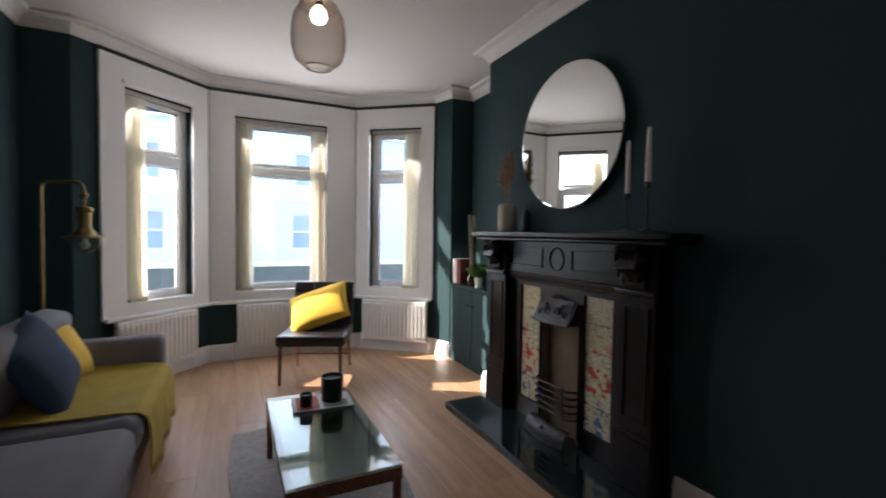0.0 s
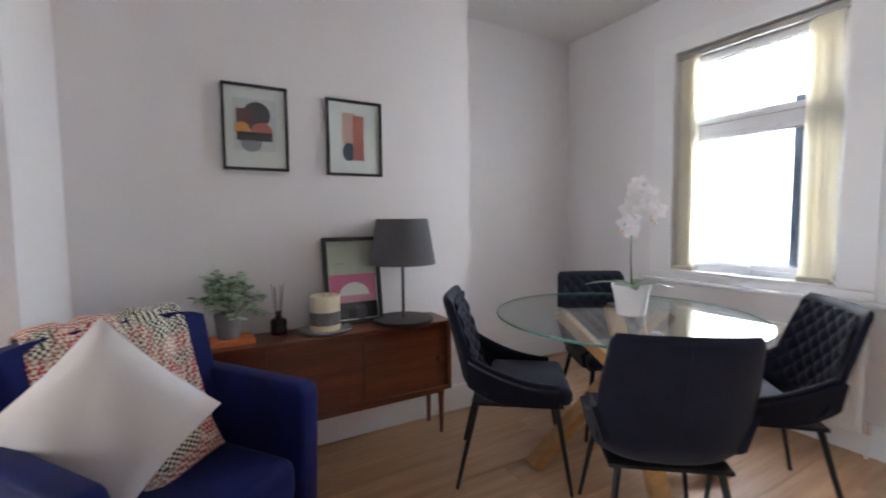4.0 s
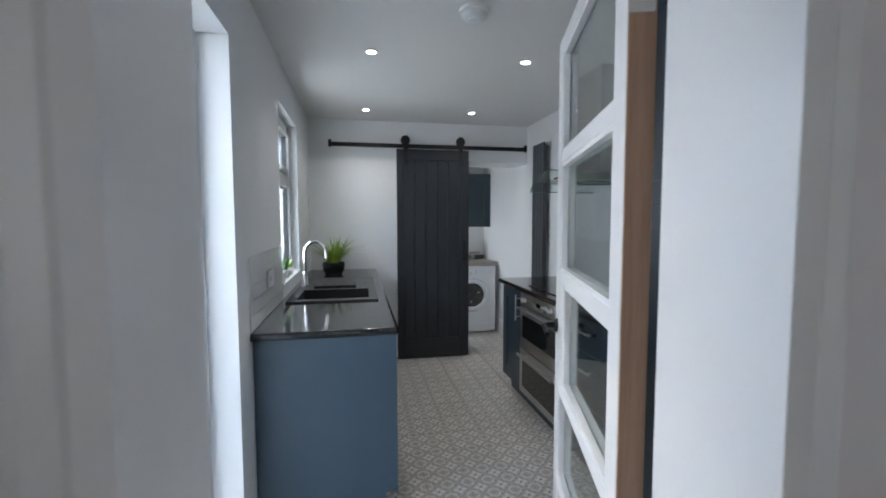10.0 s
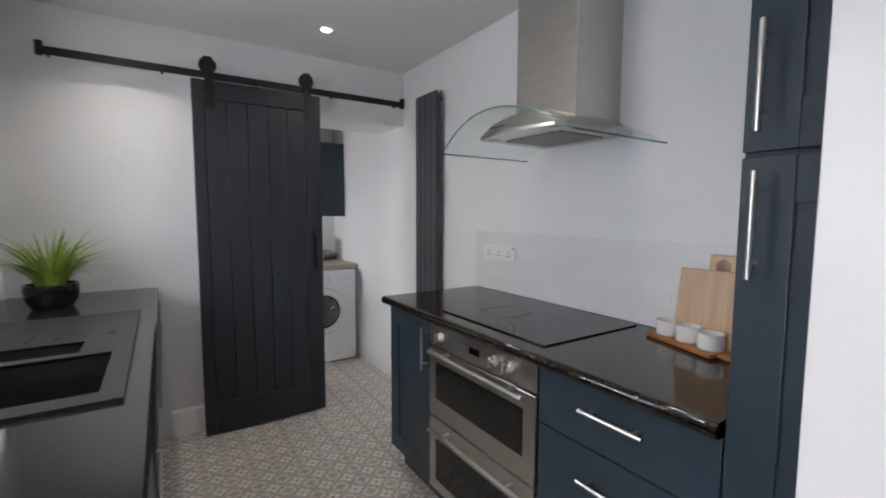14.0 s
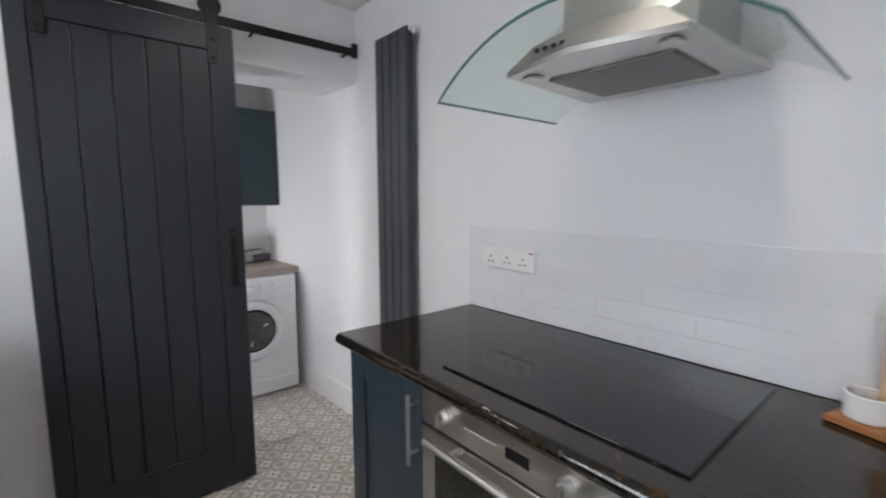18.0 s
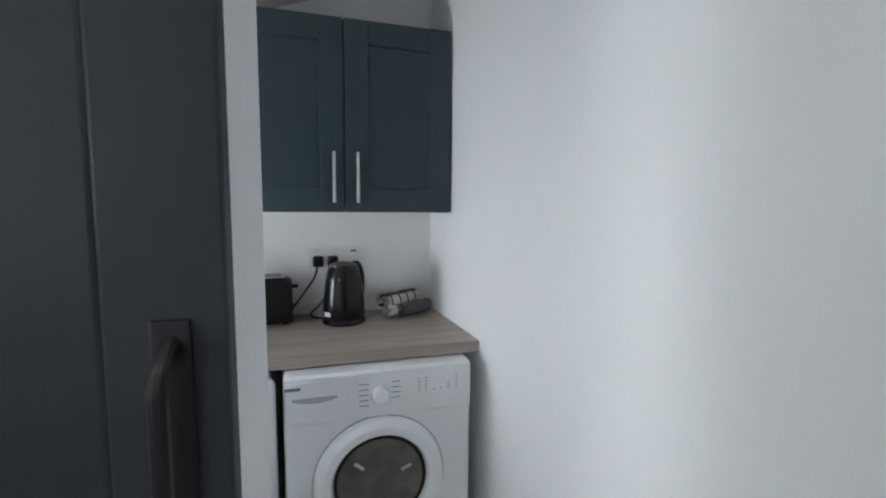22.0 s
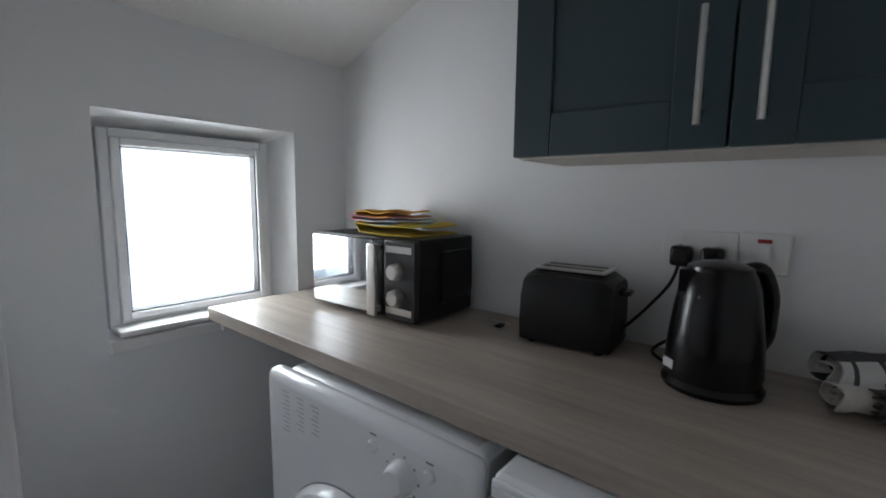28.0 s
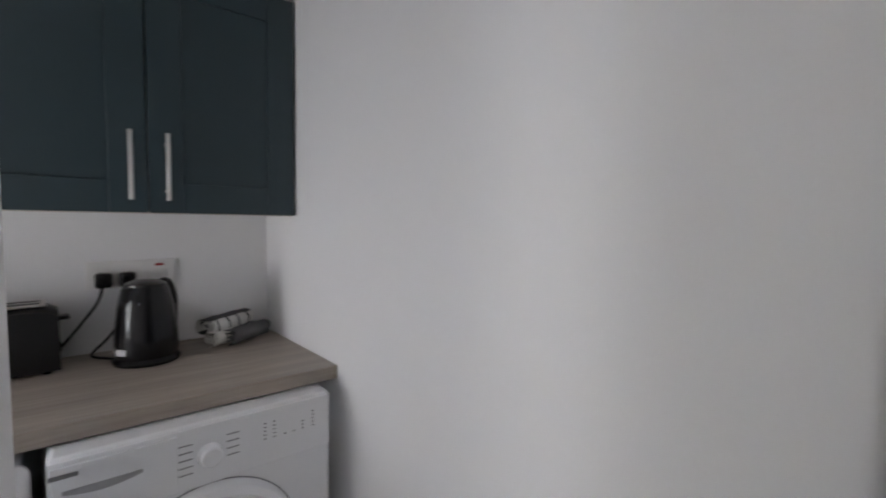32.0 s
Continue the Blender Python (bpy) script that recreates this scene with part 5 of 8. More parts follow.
    part("pane", bm_box(0.11, 0.61, 0.027, 0.033, 0.2, 1.87), PANE, d, smooth=0)


back_door()
DLGLOW = lamp_glow("downlight bulb", (1.0, 0.97, 0.92), 7)
for x, y in SPOTS:
    s = thing("ceiling_downlight", "round recessed ceiling downlight, switched on", "light", pose(x, y, H2), "kitchen downlights")
    part("bezel", bm_lathe([(0.026, -0.002), (0.027, -0.007), (0.038, -0.006), (0.041, 0.0)], 28), NICKEL, s)
    part("bulb", bm_lathe([(0.0, -0.010), (0.020, -0.008), (0.026, -0.003)], 24), DLGLOW, s)
sm = thing("smoke_alarm", "white round smoke alarm on the kitchen ceiling", "smoke alarm", pose(1.56, -0.77, H2))
part("base", bm_lathe([(0.045, -0.045), (0.055, -0.04), (0.06, -0.018), (0.07, -0.014), (0.072, 0.0)], 32), PLASTIC, sm)
part("vent", bm_lathe([(0.0, -0.05), (0.03, -0.05), (0.034, -0.044)], 24), PLASTIC, sm)
mt = thing("door_mat", "pale beige woven mat on the kitchen floor by the back door", "mat", pose(0.852, -0.225, 0.0))
MATC = plain("pale beige woven mat", (0.40, 0.37, 0.33), 0.95, var=0.12, scale=6, grain=350, bump=0.5, dist=0.003)
part("mat", bm_box(-0.40, 0.40, -0.285, 0.25, 0.001, 0.011, 0.004), MATC, mt)
for y in (-0.284, 0.245):
    part("hem", bm_box(-0.402, 0.402, y - 0.012, y + 0.012, 0.001, 0.0125, 0.004), plain("dark mat hem", (0.27, 0.25, 0.225), 0.95), mt)
block("threshold_strip", -0.01, 0.03, -0.764, 0.015, 0.0, 0.006, NICKEL, thing("door_threshold", "metal threshold strip in the kitchen doorway", "threshold", pose(0, -0.38, 0)), 0.002)


# ---- utility room ----
GREYOAK = wood("grey oak laminate worktop", (0.265, 0.225, 0.19), (0.44, 0.385, 0.33), 0.43, (0, 0, 90), 1.0, 0.0, 0.1, 0.08)
APPL = plain("white appliance enamel", (0.80, 0.82, 0.85), 0.18, var=0.015, bump=0.02)
# drum grey; its strong mottling stands in for highlights and reflections
DRUMG = plain("grey drum with mottled highlights", (0.15, 0.145, 0.14), 0.10, 0.55, var=0.55, scale=14, grain=320, bump=0.25, dist=0.001)
# paints the shade in the white drawer's grip; also the dryer's pale print
GRIPGREY = plain("grey grip shade and pale print", (0.42, 0.43, 0.45), 0.4)
GREYPRINT = plain("grey print", (0.22, 0.23, 0.25), 0.5)
BLACKPL = plain("black plastic", (0.006, 0.006, 0.007), 0.22, spec=0.35, var=0.12, bump=0.05)
BLACKSAT = plain("satin black casing", (0.008, 0.008, 0.009), 0.4, spec=0.3, var=0.12, bump=0.1)
MIRRORED = plain("mirrored oven glass", (0.62, 0.63, 0.65), 0.05, 1.0, var=0.02, bump=0.0)
structure("opening_lining", bm_box(3.884, UW + 0.002, -1.325, -1.299, 0.0, 2.004, 0.002), KWHITE, "white painted lining board at the edge of the utility opening")
structure("lintel_utility", bm_box(UW, 4.35, KS - 0.02, -1.327, 2.005, H1), KWHITE, "white painted lintel over the utility opening")
w = thing("worktop", "grey oak laminate worktop along the utility wall", "worktop", pose(5.04, -1.07, 0.837))
wpart("slab", bm_poly([(4.762, UN - 0.014), (4.762, -1.959), (UX - 0.002, -1.937), (UX - 0.002, UN - 0.014)][::-1], 0.839, 0.878, bevel=0.002), GREYOAK, w)
wpart("support", bm_box(4.80, 5.30, UN - 0.032, UN - 0.002, 0.795, 0.838), plain("white batten", (0.75, 0.75, 0.74), 0.5), w)


def front_door_ring(parent, yc, zc, r, x, k=0.63):
    """A porthole: ring, rubber seal, glass bowl and the steel drum with its paddles; faces -x. k is the share of the glass."""
    m = pose(x, yc, zc, 0, -90, 0)
    ring = wpart("door", bm_lathe([(r, 0), (r, 0.012), (r * 0.96, 0.028), (r * 0.88, 0.036), (r * (k + 0.05), 0.030), (r * (k + 0.01), 0.014), (r * k, 0.0), (r, 0)], 56, m), APPL, parent, "white porthole door ring")
    wpart("seam", bm_lathe([(r * 1.012, 0.0), (r * 1.012, 0.0035), (r * 0.99, 0.004), (r * 0.99, 0.0), (r * 1.012, 0.0)], 56, m), GREYPRINT, ring)
    wpart("porthole_glass", bm_lathe([(r * k * 1.01, 0.012), (r * k * 0.95, 0.004), (r * k * 0.7, 0.0065), (0, 0.006)], 48, m), DRUMG, ring, "glass porthole with the grey steel drum behind")
    wpart("drum_rim", bm_lathe([(r * k * 0.80, 0.0065), (r * k * 0.78, 0.0100), (r * k * 0.74, 0.0100), (r * k * 0.72, 0.0075), (r * k * 0.80, 0.0065)], 48, m), STEEL, ring)
    for a in (35, 155, 275):
        c, d = math.cos(radians(a)), math.sin(radians(a))
        wpart("drum_paddle", bm_tube([(x - 0.0085, yc + r * k * q * c - 0.012 * q * d, zc + r * k * q * d + 0.012 * q * c) for q in (0.48, 0.56, 0.64, 0.72)], 0.007, 8), STEEL, ring)
    wpart("door_seal", bm_lathe([(r * k * 1.01, 0.0125), (r * k * 1.01, 0.0145), (r * k * 0.92, 0.0115), (r * k * 0.92, 0.006), (r * k * 1.01, 0.0125)], 48, m), BLACKPL, ring, "dark rubber seal")
    return ring


def washer():
    wm = thing("washing_machine", "white front-loading washing machine under the worktop", "washing machine", pose(4.95, -1.57, 0))
    wpart("casing", bm_box(4.665, 5.25, -1.863, -1.276, 0.012, 0.834, 0.012, 3), APPL, wm)
    for x, y in ((4.72, -1.83), (4.72, -1.31), (5.2, -1.83), (5.2, -1.31)):
        wpart("foot", bm_cyl((x, y, 0), (x, y, 0.015), 0.022, n=12), BLACKPL, wm)
    pn = block("control_panel", 4.658, 4.668, -1.860, -1.279, 0.685, 0.83, APPL, wm, 0.004)
    dr = block("detergent_drawer", 4.654, 4.659, -1.495, -1.283, 0.70, 0.82, APPL, pn, 0.002)
    wpart("drawer_grip", bm_sheet(lambda u, v: (4.6525 + 0.004 * v, -1.3 - 0.13 * u, 0.772 - 0.03 * v * math.sin(math.pi * (0.15 + 0.7 * u))), 10, 4, 0.001), GRIPGREY, dr)
    block("badge", 4.6528, 4.6542, -1.325, -1.28, 0.797, 0.806, GREYPRINT, dr, 0)
    kn = wpart("programme_knob", bm_lathe([(0.027, 0), (0.027, 0.004), (0.024, 0.02), (0.02, 0.024), (0, 0.024)], 32, pose(4.658, -1.560, 0.757, 0, -90, 0)), APPL, pn)
    for s in (-1, 1):
        for j in range(5 if s > 0 else 4):
            block("print_bar", 4.6572, 4.6582, -1.560 + s * 0.05 - 0.014, -1.560 + s * 0.05 + 0.014, 0.791 - j * 0.017, 0.794 - j * 0.017, GREYPRINT, pn, 0)
    for k, (y, c) in enumerate(((-1.685, 5), (-1.708, 5), (-1.735, 1), (-1.758, 1), (-1.782, 3), (-1.81, 5))):
        for j in range(c):
            block("print_mark", 4.6572, 4.6582, y - 0.003, y + 0.003, 0.752 + j * 0.010, 0.755 + j * 0.010, GREYPRINT, pn, 0)
    block("kick_panel", 4.662, 4.668, -1.855, -1.282, 0.02, 0.115, APPL, wm, 0.002)
    front_door_ring(wm, -1.560, 0.477, 0.207, 4.666, 0.70)
    wm.matrix_basis = pose(0.037, -0.043, 0) @ wm.matrix_basis


washer()


def dryer():
    d = thing("tumble_dryer", "white tumble dryer with a rounded control panel under the worktop", "tumble dryer", pose(4.95, -0.92, 0))
    wpart("casing", bm_box(4.7, 5.25, -1.225, -0.66, 0.012, 0.825, 0.02, 3), APPL, d)
    for x, y in ((4.75, -1.19), (4.75, -0.65), (5.2, -1.19), (5.2, -0.65)):
        wpart("foot", bm_cyl((x, y, 0), (x, y, 0.015), 0.022, n=12), BLACKPL, d)
    fr = wpart("front_panel", bm_box(4.655, 4.703, -1.243, -0.645, 0.03, 0.834, 0.022, 4), APPL, d)
    kn = wpart("programme_knob", bm_lathe([(0.03, 0), (0.03, 0.006), (0.024, 0.024), (0.02, 0.028), (0, 0.028)], 32, pose(4.657, -1.092, 0.757, 0, -90, 0)), APPL, fr)
    for k in range(9):
        a = radians(20 + 40 * k)
        block("tick", 4.654, 4.6558, -1.092 + 0.038 * math.cos(a) - 0.002, -1.092 + 0.038 * math.cos(a) + 0.002, 0.757 + 0.038 * math.sin(a) - 0.002, 0.757 + 0.038 * math.sin(a) + 0.002, GREYPRINT, fr, 0)
    for y in (-1.02, -1.155):
        wpart("button", bm_lathe([(0.012, 0), (0.012, 0.006), (0.008, 0.01), (0, 0.01)], 20, pose(4.657, y, 0.785, 0, -90, 0)), APPL, fr)
        block("button_mark", 4.654, 4.6558, y - 0.008, y + 0.008, 0.805, 0.808, GREYPRINT, fr, 0)
    for k, (y, c) in enumerate(((-0.73, 10), (-0.785, 8), (-0.84, 7))):
        for j in range(c):
            block("print_bar", 4.654, 4.6558, y - 0.015, y + 0.013 - 0.005 * (j % 3), 0.797 - j * 0.010, 0.7995 - j * 0.010, GRIPGREY, fr, 0)
    front_door_ring(d, -0.945, 0.43, 0.225, 4.656)
    wpart("badge", bm_tube([(4.617, -0.945 + 0.012 * math.cos(a), 0.618 + 0.012 * math.sin(a)) for a in [k * math.pi / 6 for k in range(12)]], 0.0015, 6, closed=True), GREYPRINT, fr)
    d.matrix_basis = pose(0.036, -0.055, 0) @ d.matrix_basis


dryer()


TEALD = plain("dark teal cabinet paint", (0.029, 0.052, 0.063), 0.38, var=0.06, scale=3)


def wall_cabinet():
    c = thing("wall_cabinet", "slate blue wall cabinet with two shaker doors over the worktop", "cabinet", pose(5.2, -1.54, 1.3))
    bm = bm_poly([(5.068, -1.136), (5.068, -1.944), (UX - 0.002, -1.937), (UX - 0.002, -1.136)][::-1], 1.322, 2.010)
    wpart("carcass", bm, TEALD, c, smooth=0)
    wpart("underside", bm_poly([(5.071, -1.139), (5.071, -1.942), (UX - 0.003, -1.937), (UX - 0.003, -1.139)][::-1], 1.315, 1.321), plain("pale cabinet underside", (0.62, 0.58, 0.52), 0.6), c, smooth=0)
    for y0, y1, hy in ((-1.531, -1.136, -1.492), (-1.941, -1.535, -1.577)):
        d = shaker("door", c, TEALD, "y", 5.046, y0, y1, 1.318, 2.010, -1, 0.085)
        bar_handle(d, (5.046, hy, 1.352), (5.046, hy, 1.534), (-0.036, 0, 0), NICKEL)


wall_cabinet()


def microwave():
    m = thing("microwave", "black microwave oven with a mirrored door on the worktop", "microwave", pose(5.178, -0.636, 0.879, 0, 0, 1))
    f, b, l, r, h = -0.165, 0.10, 0.21, -0.232, 0.237   # local: front at -x, left at +y
    part("casing", bm_box(f + 0.02, b, r, l, 0.012, h, 0.006), BLACKSAT, m)
    for x in (f + 0.05, b - 0.04):
        for y in (r + 0.04, l - 0.04):
            part("foot", bm_cyl((x, y, 0), (x, y, 0.014), 0.012, n=10), BLACKPL, m)
    dr = part("door", bm_box(f, f + 0.022, -0.115, l - 0.002, 0.016, h - 0.004, 0.004), BLACKPL, m)
    part("mirror_glass", bm_box(f - 0.002, f + 0.002, -0.072, l - 0.006, 0.02, h - 0.008, 0.001), MIRRORED, dr)
    bm = bm_box(f - 0.03, f - 0.018, -0.11, -0.078, 0.02, h - 0.015, 0.004)
    for z in (0.03, h - 0.035):
        bm_box(f - 0.02, f + 0.004, -0.105, -0.085, z, z + 0.015, bm=bm)
    part("handle", bm, NICKEL, dr)
    pn = part("control_panel", bm_box(f, f + 0.022, r + 0.002, -0.119, 0.016, h - 0.004, 0.003), plain("dark grey panel", (0.05, 0.05, 0.052), 0.3, 0.4), m)
    for z in (0.15, 0.078):
        part("knob", bm_lathe([(0.024, 0), (0.024, 0.004), (0.021, 0.022), (0.018, 0.026), (0, 0.026)], 28, pose(f, -0.17, z, 0, -90, 0)), NICKEL, pn)
    for z in (0.20, 0.03):
        part("trim_strip", bm_box(f - 0.001, f + 0.001, r + 0.012, -0.126, z, z + 0.018), NICKEL, pn)
    part("vent_panel", bm_box(-0.06, 0.075, r - 0.002, r + 0.002, 0.05, 0.20, 0.012), BLACKSAT, m)
    part("mains_cable", bm_tube(arc_points([(b - 0.004, r + 0.03, 0.21), (b + 0.02, r + 0.02, 0.19), (b + 0.022, r + 0.02, 0.05), (b + 0.01, r + 0.06, 0.012)], 0.03), 0.004, 8), BLACKPL, m)


microwave()


def cloth_pile():
    rnd = random.Random(3)
    YEL = plain("mustard yellow cloth", (0.50, 0.36, 0.03), 0.9, var=0.15, grain=200, bump=0.4)
    PNK, BLU, ORG = plain("pink cloth", (0.55, 0.22, 0.22), 0.9, grain=200, bump=0.4), plain("pale blue cloth", (0.45, 0.55, 0.60), 0.9, grain=200, bump=0.4), plain("orange cloth", (0.62, 0.30, 0.03), 0.9, grain=200, bump=0.4)
    z = 1.117
    for k, (mat, w, d, t, dy) in enumerate(((YEL, 0.20, 0.25, 0.026, -0.03), (BLU, 0.18, 0.19, 0.010, 0.02), (PNK, 0.17, 0.18, 0.010, 0.03), (ORG, 0.16, 0.17, 0.014, 0.03))):
        c = thing("folded_cloth", ("folded mustard yellow cloth", "folded pale blue cloth", "folded pink cloth", "folded orange cloth")[k] + " stacked on the microwave", "cloth", pose(5.165, -0.665 + dy, z, 0, 0, rnd.uniform(-6, 6)), "cloths on the microwave")
        ph = rnd.uniform(0, 6)

        def f(u, v, w=w, d=d, t=t, ph=ph):
            s = 1 if v < 0.5 else -1
            q = v * 2 if v < 0.5 else (1 - v) * 2
            return Vector((-w / 2 + w * u + 0.006 * math.sin(9 * v + ph), -d / 2 + d * q, (t * 0.12 if s > 0 else t * 0.95) + t * 0.32 * math.sin(7 * u + ph) * math.sin(8 * q + ph) * (0.4 if s > 0 else 1) + 0.001))
        part("fold", bm_sheet(f, 14, 28, 0.003), mat, c, smooth=60)
        z += t + 0.001


cloth_pile()


def toaster():
    t = thing("toaster", "black two-slice toaster with a steel top on the worktop", "toaster", pose(5.217, -1.222, 0.879, 0, 0, 4) @ Matrix.Diagonal((1, 1, 1.07, 1)))
    bm = bmesh.new()
    prof = [(-0.082, 0.008), (-0.088, 0.06), (-0.083, 0.12), (-0.066, 0.158), (-0.04, 0.17), (0.04, 0.17), (0.066, 0.158), (0.083, 0.12), (0.088, 0.06), (0.082, 0.008)]
    n = 10
    rows = []
    for i in range(n + 1):
        y = -0.108 + 0.216 * i / n
        e = abs(2 * i / n - 1)
        k = 1 - 0.07 * e ** 8
        rows.append([bm.verts.new((x * k, y, 0.008 + (z - 0.008) * (1 - 0.10 * e ** 6))) for x, z in prof])
    for a, b in zip(rows, rows[1:]):
        for j in range(len(prof)):
            l2 = (j + 1) % len(prof)
            bm.faces.new((a[j], a[l2], b[l2], b[j]))
    bm.faces.new(rows[0][::-1]), bm.faces.new(rows[-1])
    bmesh.ops.recalc_face_normals(bm, faces=bm.faces[:])
    part("casing", bm, BLACKSAT, t)
    tp = part("top_plate", bm_box(-0.05, 0.05, -0.085, 0.085, 0.168, 0.174, 0.003), STEEL, t)
    for x in (-0.022, 0.022):
        part("slot", bm_box(x - 0.009, x + 0.009, -0.072, 0.072, 0.1735, 0.1752), BLACKPL, tp, smooth=0)
    part("lever", bm_box(-0.02, 0.02, -0.133, -0.105, 0.125, 0.135, 0.003), BLACKPL, t)
    part("dial", bm_lathe([(0.016, 0), (0.014, 0.012), (0, 0.013)], 20, pose(0.03, -0.102, 0.045, 90)), BLACKPL, t)
    for x in (-0.06, 0.06):
        for y in (-0.08, 0.08):
            part("foot", bm_cyl((x, y, 0), (x, y, 0.012), 0.01, n=8), BLACKPL, t)


toaster()


def kettle():
    k = thing("kettle", "glossy black plastic jug kettle on its base", "kettle", pose(5.143, -1.529, 0.879, 0, 0, 131) @ Matrix.Diagonal((1.08, 1.08, 1.08, 1)))
    part("base_plate", bm_lathe([(0.078, 0), (0.08, 0.008), (0.074, 0.018)], 40), BLACKPL, k)
    part("body", bm_lathe([(0.073, 0.018), (0.076, 0.03), (0.074, 0.08), (0.066, 0.15), (0.056, 0.198), (0.05, 0.208)], 44), BLACKPL, k)
    part("lid", bm_lathe([(0.051, 0.206), (0.05, 0.214), (0.03, 0.222), (0, 0.224)], 36), BLACKPL, k)
    part("spout", bm_poly([(0.03, -0.022), (0.072, 0), (0.03, 0.022)], 0.17, 0.208), BLACKPL, k)
    part("handle", bm_tube(arc_points([(-0.042, 0, 0.206), (-0.075, 0, 0.212), (-0.097, 0, 0.165), (-0.094, 0, 0.085), (-0.07, 0, 0.06)], 0.04, 6), 0.0125, 12), BLACKPL, k)
    # paler strip stands in for an upright reflection on the glossy body
    part("sheen_streak", bm_box(0.0, 0.014, 0.060, 0.0735, 0.07, 0.165, 0.003), plain("grey sheen streak", (0.10, 0.11, 0.13), 0.1), k, m=pose(0, 0, 0, 4, 0, -50))
    part("badge", bm_box(0.0, 0.026, 0.0735, 0.0765, 0.032, 0.048), plain("pale badge", (0.5, 0.5, 0.5), 0.5), k, m=pose(0, 0, 0, 0, 0, -84), smooth=0)


kettle()


def rolled_towel(m, r, length, mat, label):
    t = thing("rolled_towel", label, "towel", m, "rolled tea towels")
    rnd = random.Random(int(r * 10000))

    def f(u, v):
        a = 4.2 * math.pi * (u - 1) - 0.5 * math.pi
        rr = 0.006 + (r - 0.006) * u
        w = 0.0018 * math.sin(14 * v + 3 * a)
        return Vector((length * (v - 0.5) + 0.004 * math.sin(3 * a), (rr + w) * math.cos(a) * 1.12, r + (rr + w) * math.sin(a) * 0.92))
    part("roll", bm_sheet(f, 60, 12, 0.0025), mat, t, smooth=60)
    return t


def check_cloth():
    m, n, l, b = nodes_of("black and white checked towel")
    co, br = n.new("ShaderNodeTexCoord"), n.new("ShaderNodeTexBrick")
    mp = n.new("ShaderNodeMapping")
    mp.inputs["Scale"].default_value = (24, 24, 24)
    l.new(co.outputs["Object"], mp.inputs["Vector"])
    w1, w2 = n.new("ShaderNodeTexWave"), n.new("ShaderNodeTexWave")
    w1.bands_direction, w2.bands_direction = "X", "Z"
    w1.inputs["Scale"].default_value = w2.inputs["Scale"].default_value = 0.28
    mx = n.new("ShaderNodeMath")
    mx.operation = "MAXIMUM"
    for w in (w1, w2):
        l.new(mp.outputs[0], w.inputs["Vector"])
    l.new(w1.outputs["Fac"], mx.inputs[0]), l.new(w2.outputs["Fac"], mx.inputs[1])
    r = ramp(n, [(0.90, (0.62, 0.62, 0.60)), (0.94, (0.06, 0.06, 0.065))])
    l.new(mx.outputs[0], r.inputs["Fac"]), l.new(r.outputs[0], b.inputs["Base Color"])
    n.remove(br)
    b.inputs["Roughness"].default_value = 0.95
    return m


GREYTOWEL = plain("grey towel", (0.10, 0.10, 0.105), 0.95, var=0.12, grain=300, bump=0.5)
CHECK = check_cloth()
rolled_towel(pose(5.195, -1.825, 0.879, 0, 0, -58), 0.032, 0.17, GREYTOWEL, "rolled dark grey tea towel on the worktop")
rolled_towel(pose(5.238, -1.765, 0.90, 0, 0, -55), 0.042, 0.19, CHECK, "rolled black and white checked tea towel leaning on the others")
rolled_towel(pose(5.182, -1.742, 0.879, 0, 0, -60), 0.030, 0.10, plain("cream towel", (0.62, 0.60, 0.56), 0.95, var=0.08, grain=300, bump=0.5), "rolled cream tea towel on the worktop")
wall_socket(pose(UX - 0.001, -1.466, 1.12, 0, 0, 90), 0.146, 0.086, "double", "white plastic double socket over the worktop")
wall_socket(pose(UX - 0.001, -1.584, 1.122, 0, 0, 90), 0.086, 0.086, "cooker", "white plastic fused switch with a red light")
for y, path in ((-1.436, [(5.285, -1.436, 1.105), (5.275, -1.425, 1.045), (5.265, -1.37, 0.97), (5.25, -1.345, 0.94), (5.235, -1.335, 0.93)]), (-1.496, [(5.285, -1.496, 1.105), (5.275, -1.50, 1.035), (5.285, -1.45, 0.93), (5.25, -1.39, 0.886), (5.20, -1.43, 0.886), (5.16, -1.47, 0.888)])):
    p = thing("plug", "black mains plug and cable in the socket", "plug", pose(5.29, y, 1.105))
    wpart("body", bm_box(5.272, 5.312, y - 0.022, y + 0.022, 1.083, 1.129, 0.009, 3), BLACKPL, p)
    wpart("cable", bm_tube(arc_points(path, 0.05, 6), 0.0038, 8), BLACKPL, p)
ky = thing("keys", "small bunch of keys lying on the worktop", "keys", pose(5.218, -1.026, 0.879))
part("key_ring", bm_tube([(0.014 * math.cos(a), 0.014 * math.sin(a), 0.003) for a in [k * math.pi / 8 for k in range(16)]], 0.0014, 6, closed=True), NICKEL, ky)
for i, a in enumerate((20, 75, 140)):
    part("key", bm_box(0.012, 0.05, -0.004, 0.004, 0.001 + 0.002 * i, 0.0028 + 0.002 * i, 0.0006), NICKEL if i else BRASS, ky, m=pose(0, 0, 0, 0, 0, a))
part("fob", bm_box(-0.04, -0.012, -0.009, 0.009, 0.001, 0.008, 0.002), BLACKPL, ky)
cu = thing("fuse_box", "cream plastic fuse box on the utility wall", "fuse box", pose(UW, -0.53, 1.36))
wpart("case", bm_box(UW + 0.001, UW + 0.07, -0.67, -0.42, 1.34, 1.58, 0.006), plain("cream plastic", (0.60, 0.57, 0.48), 0.4), cu)


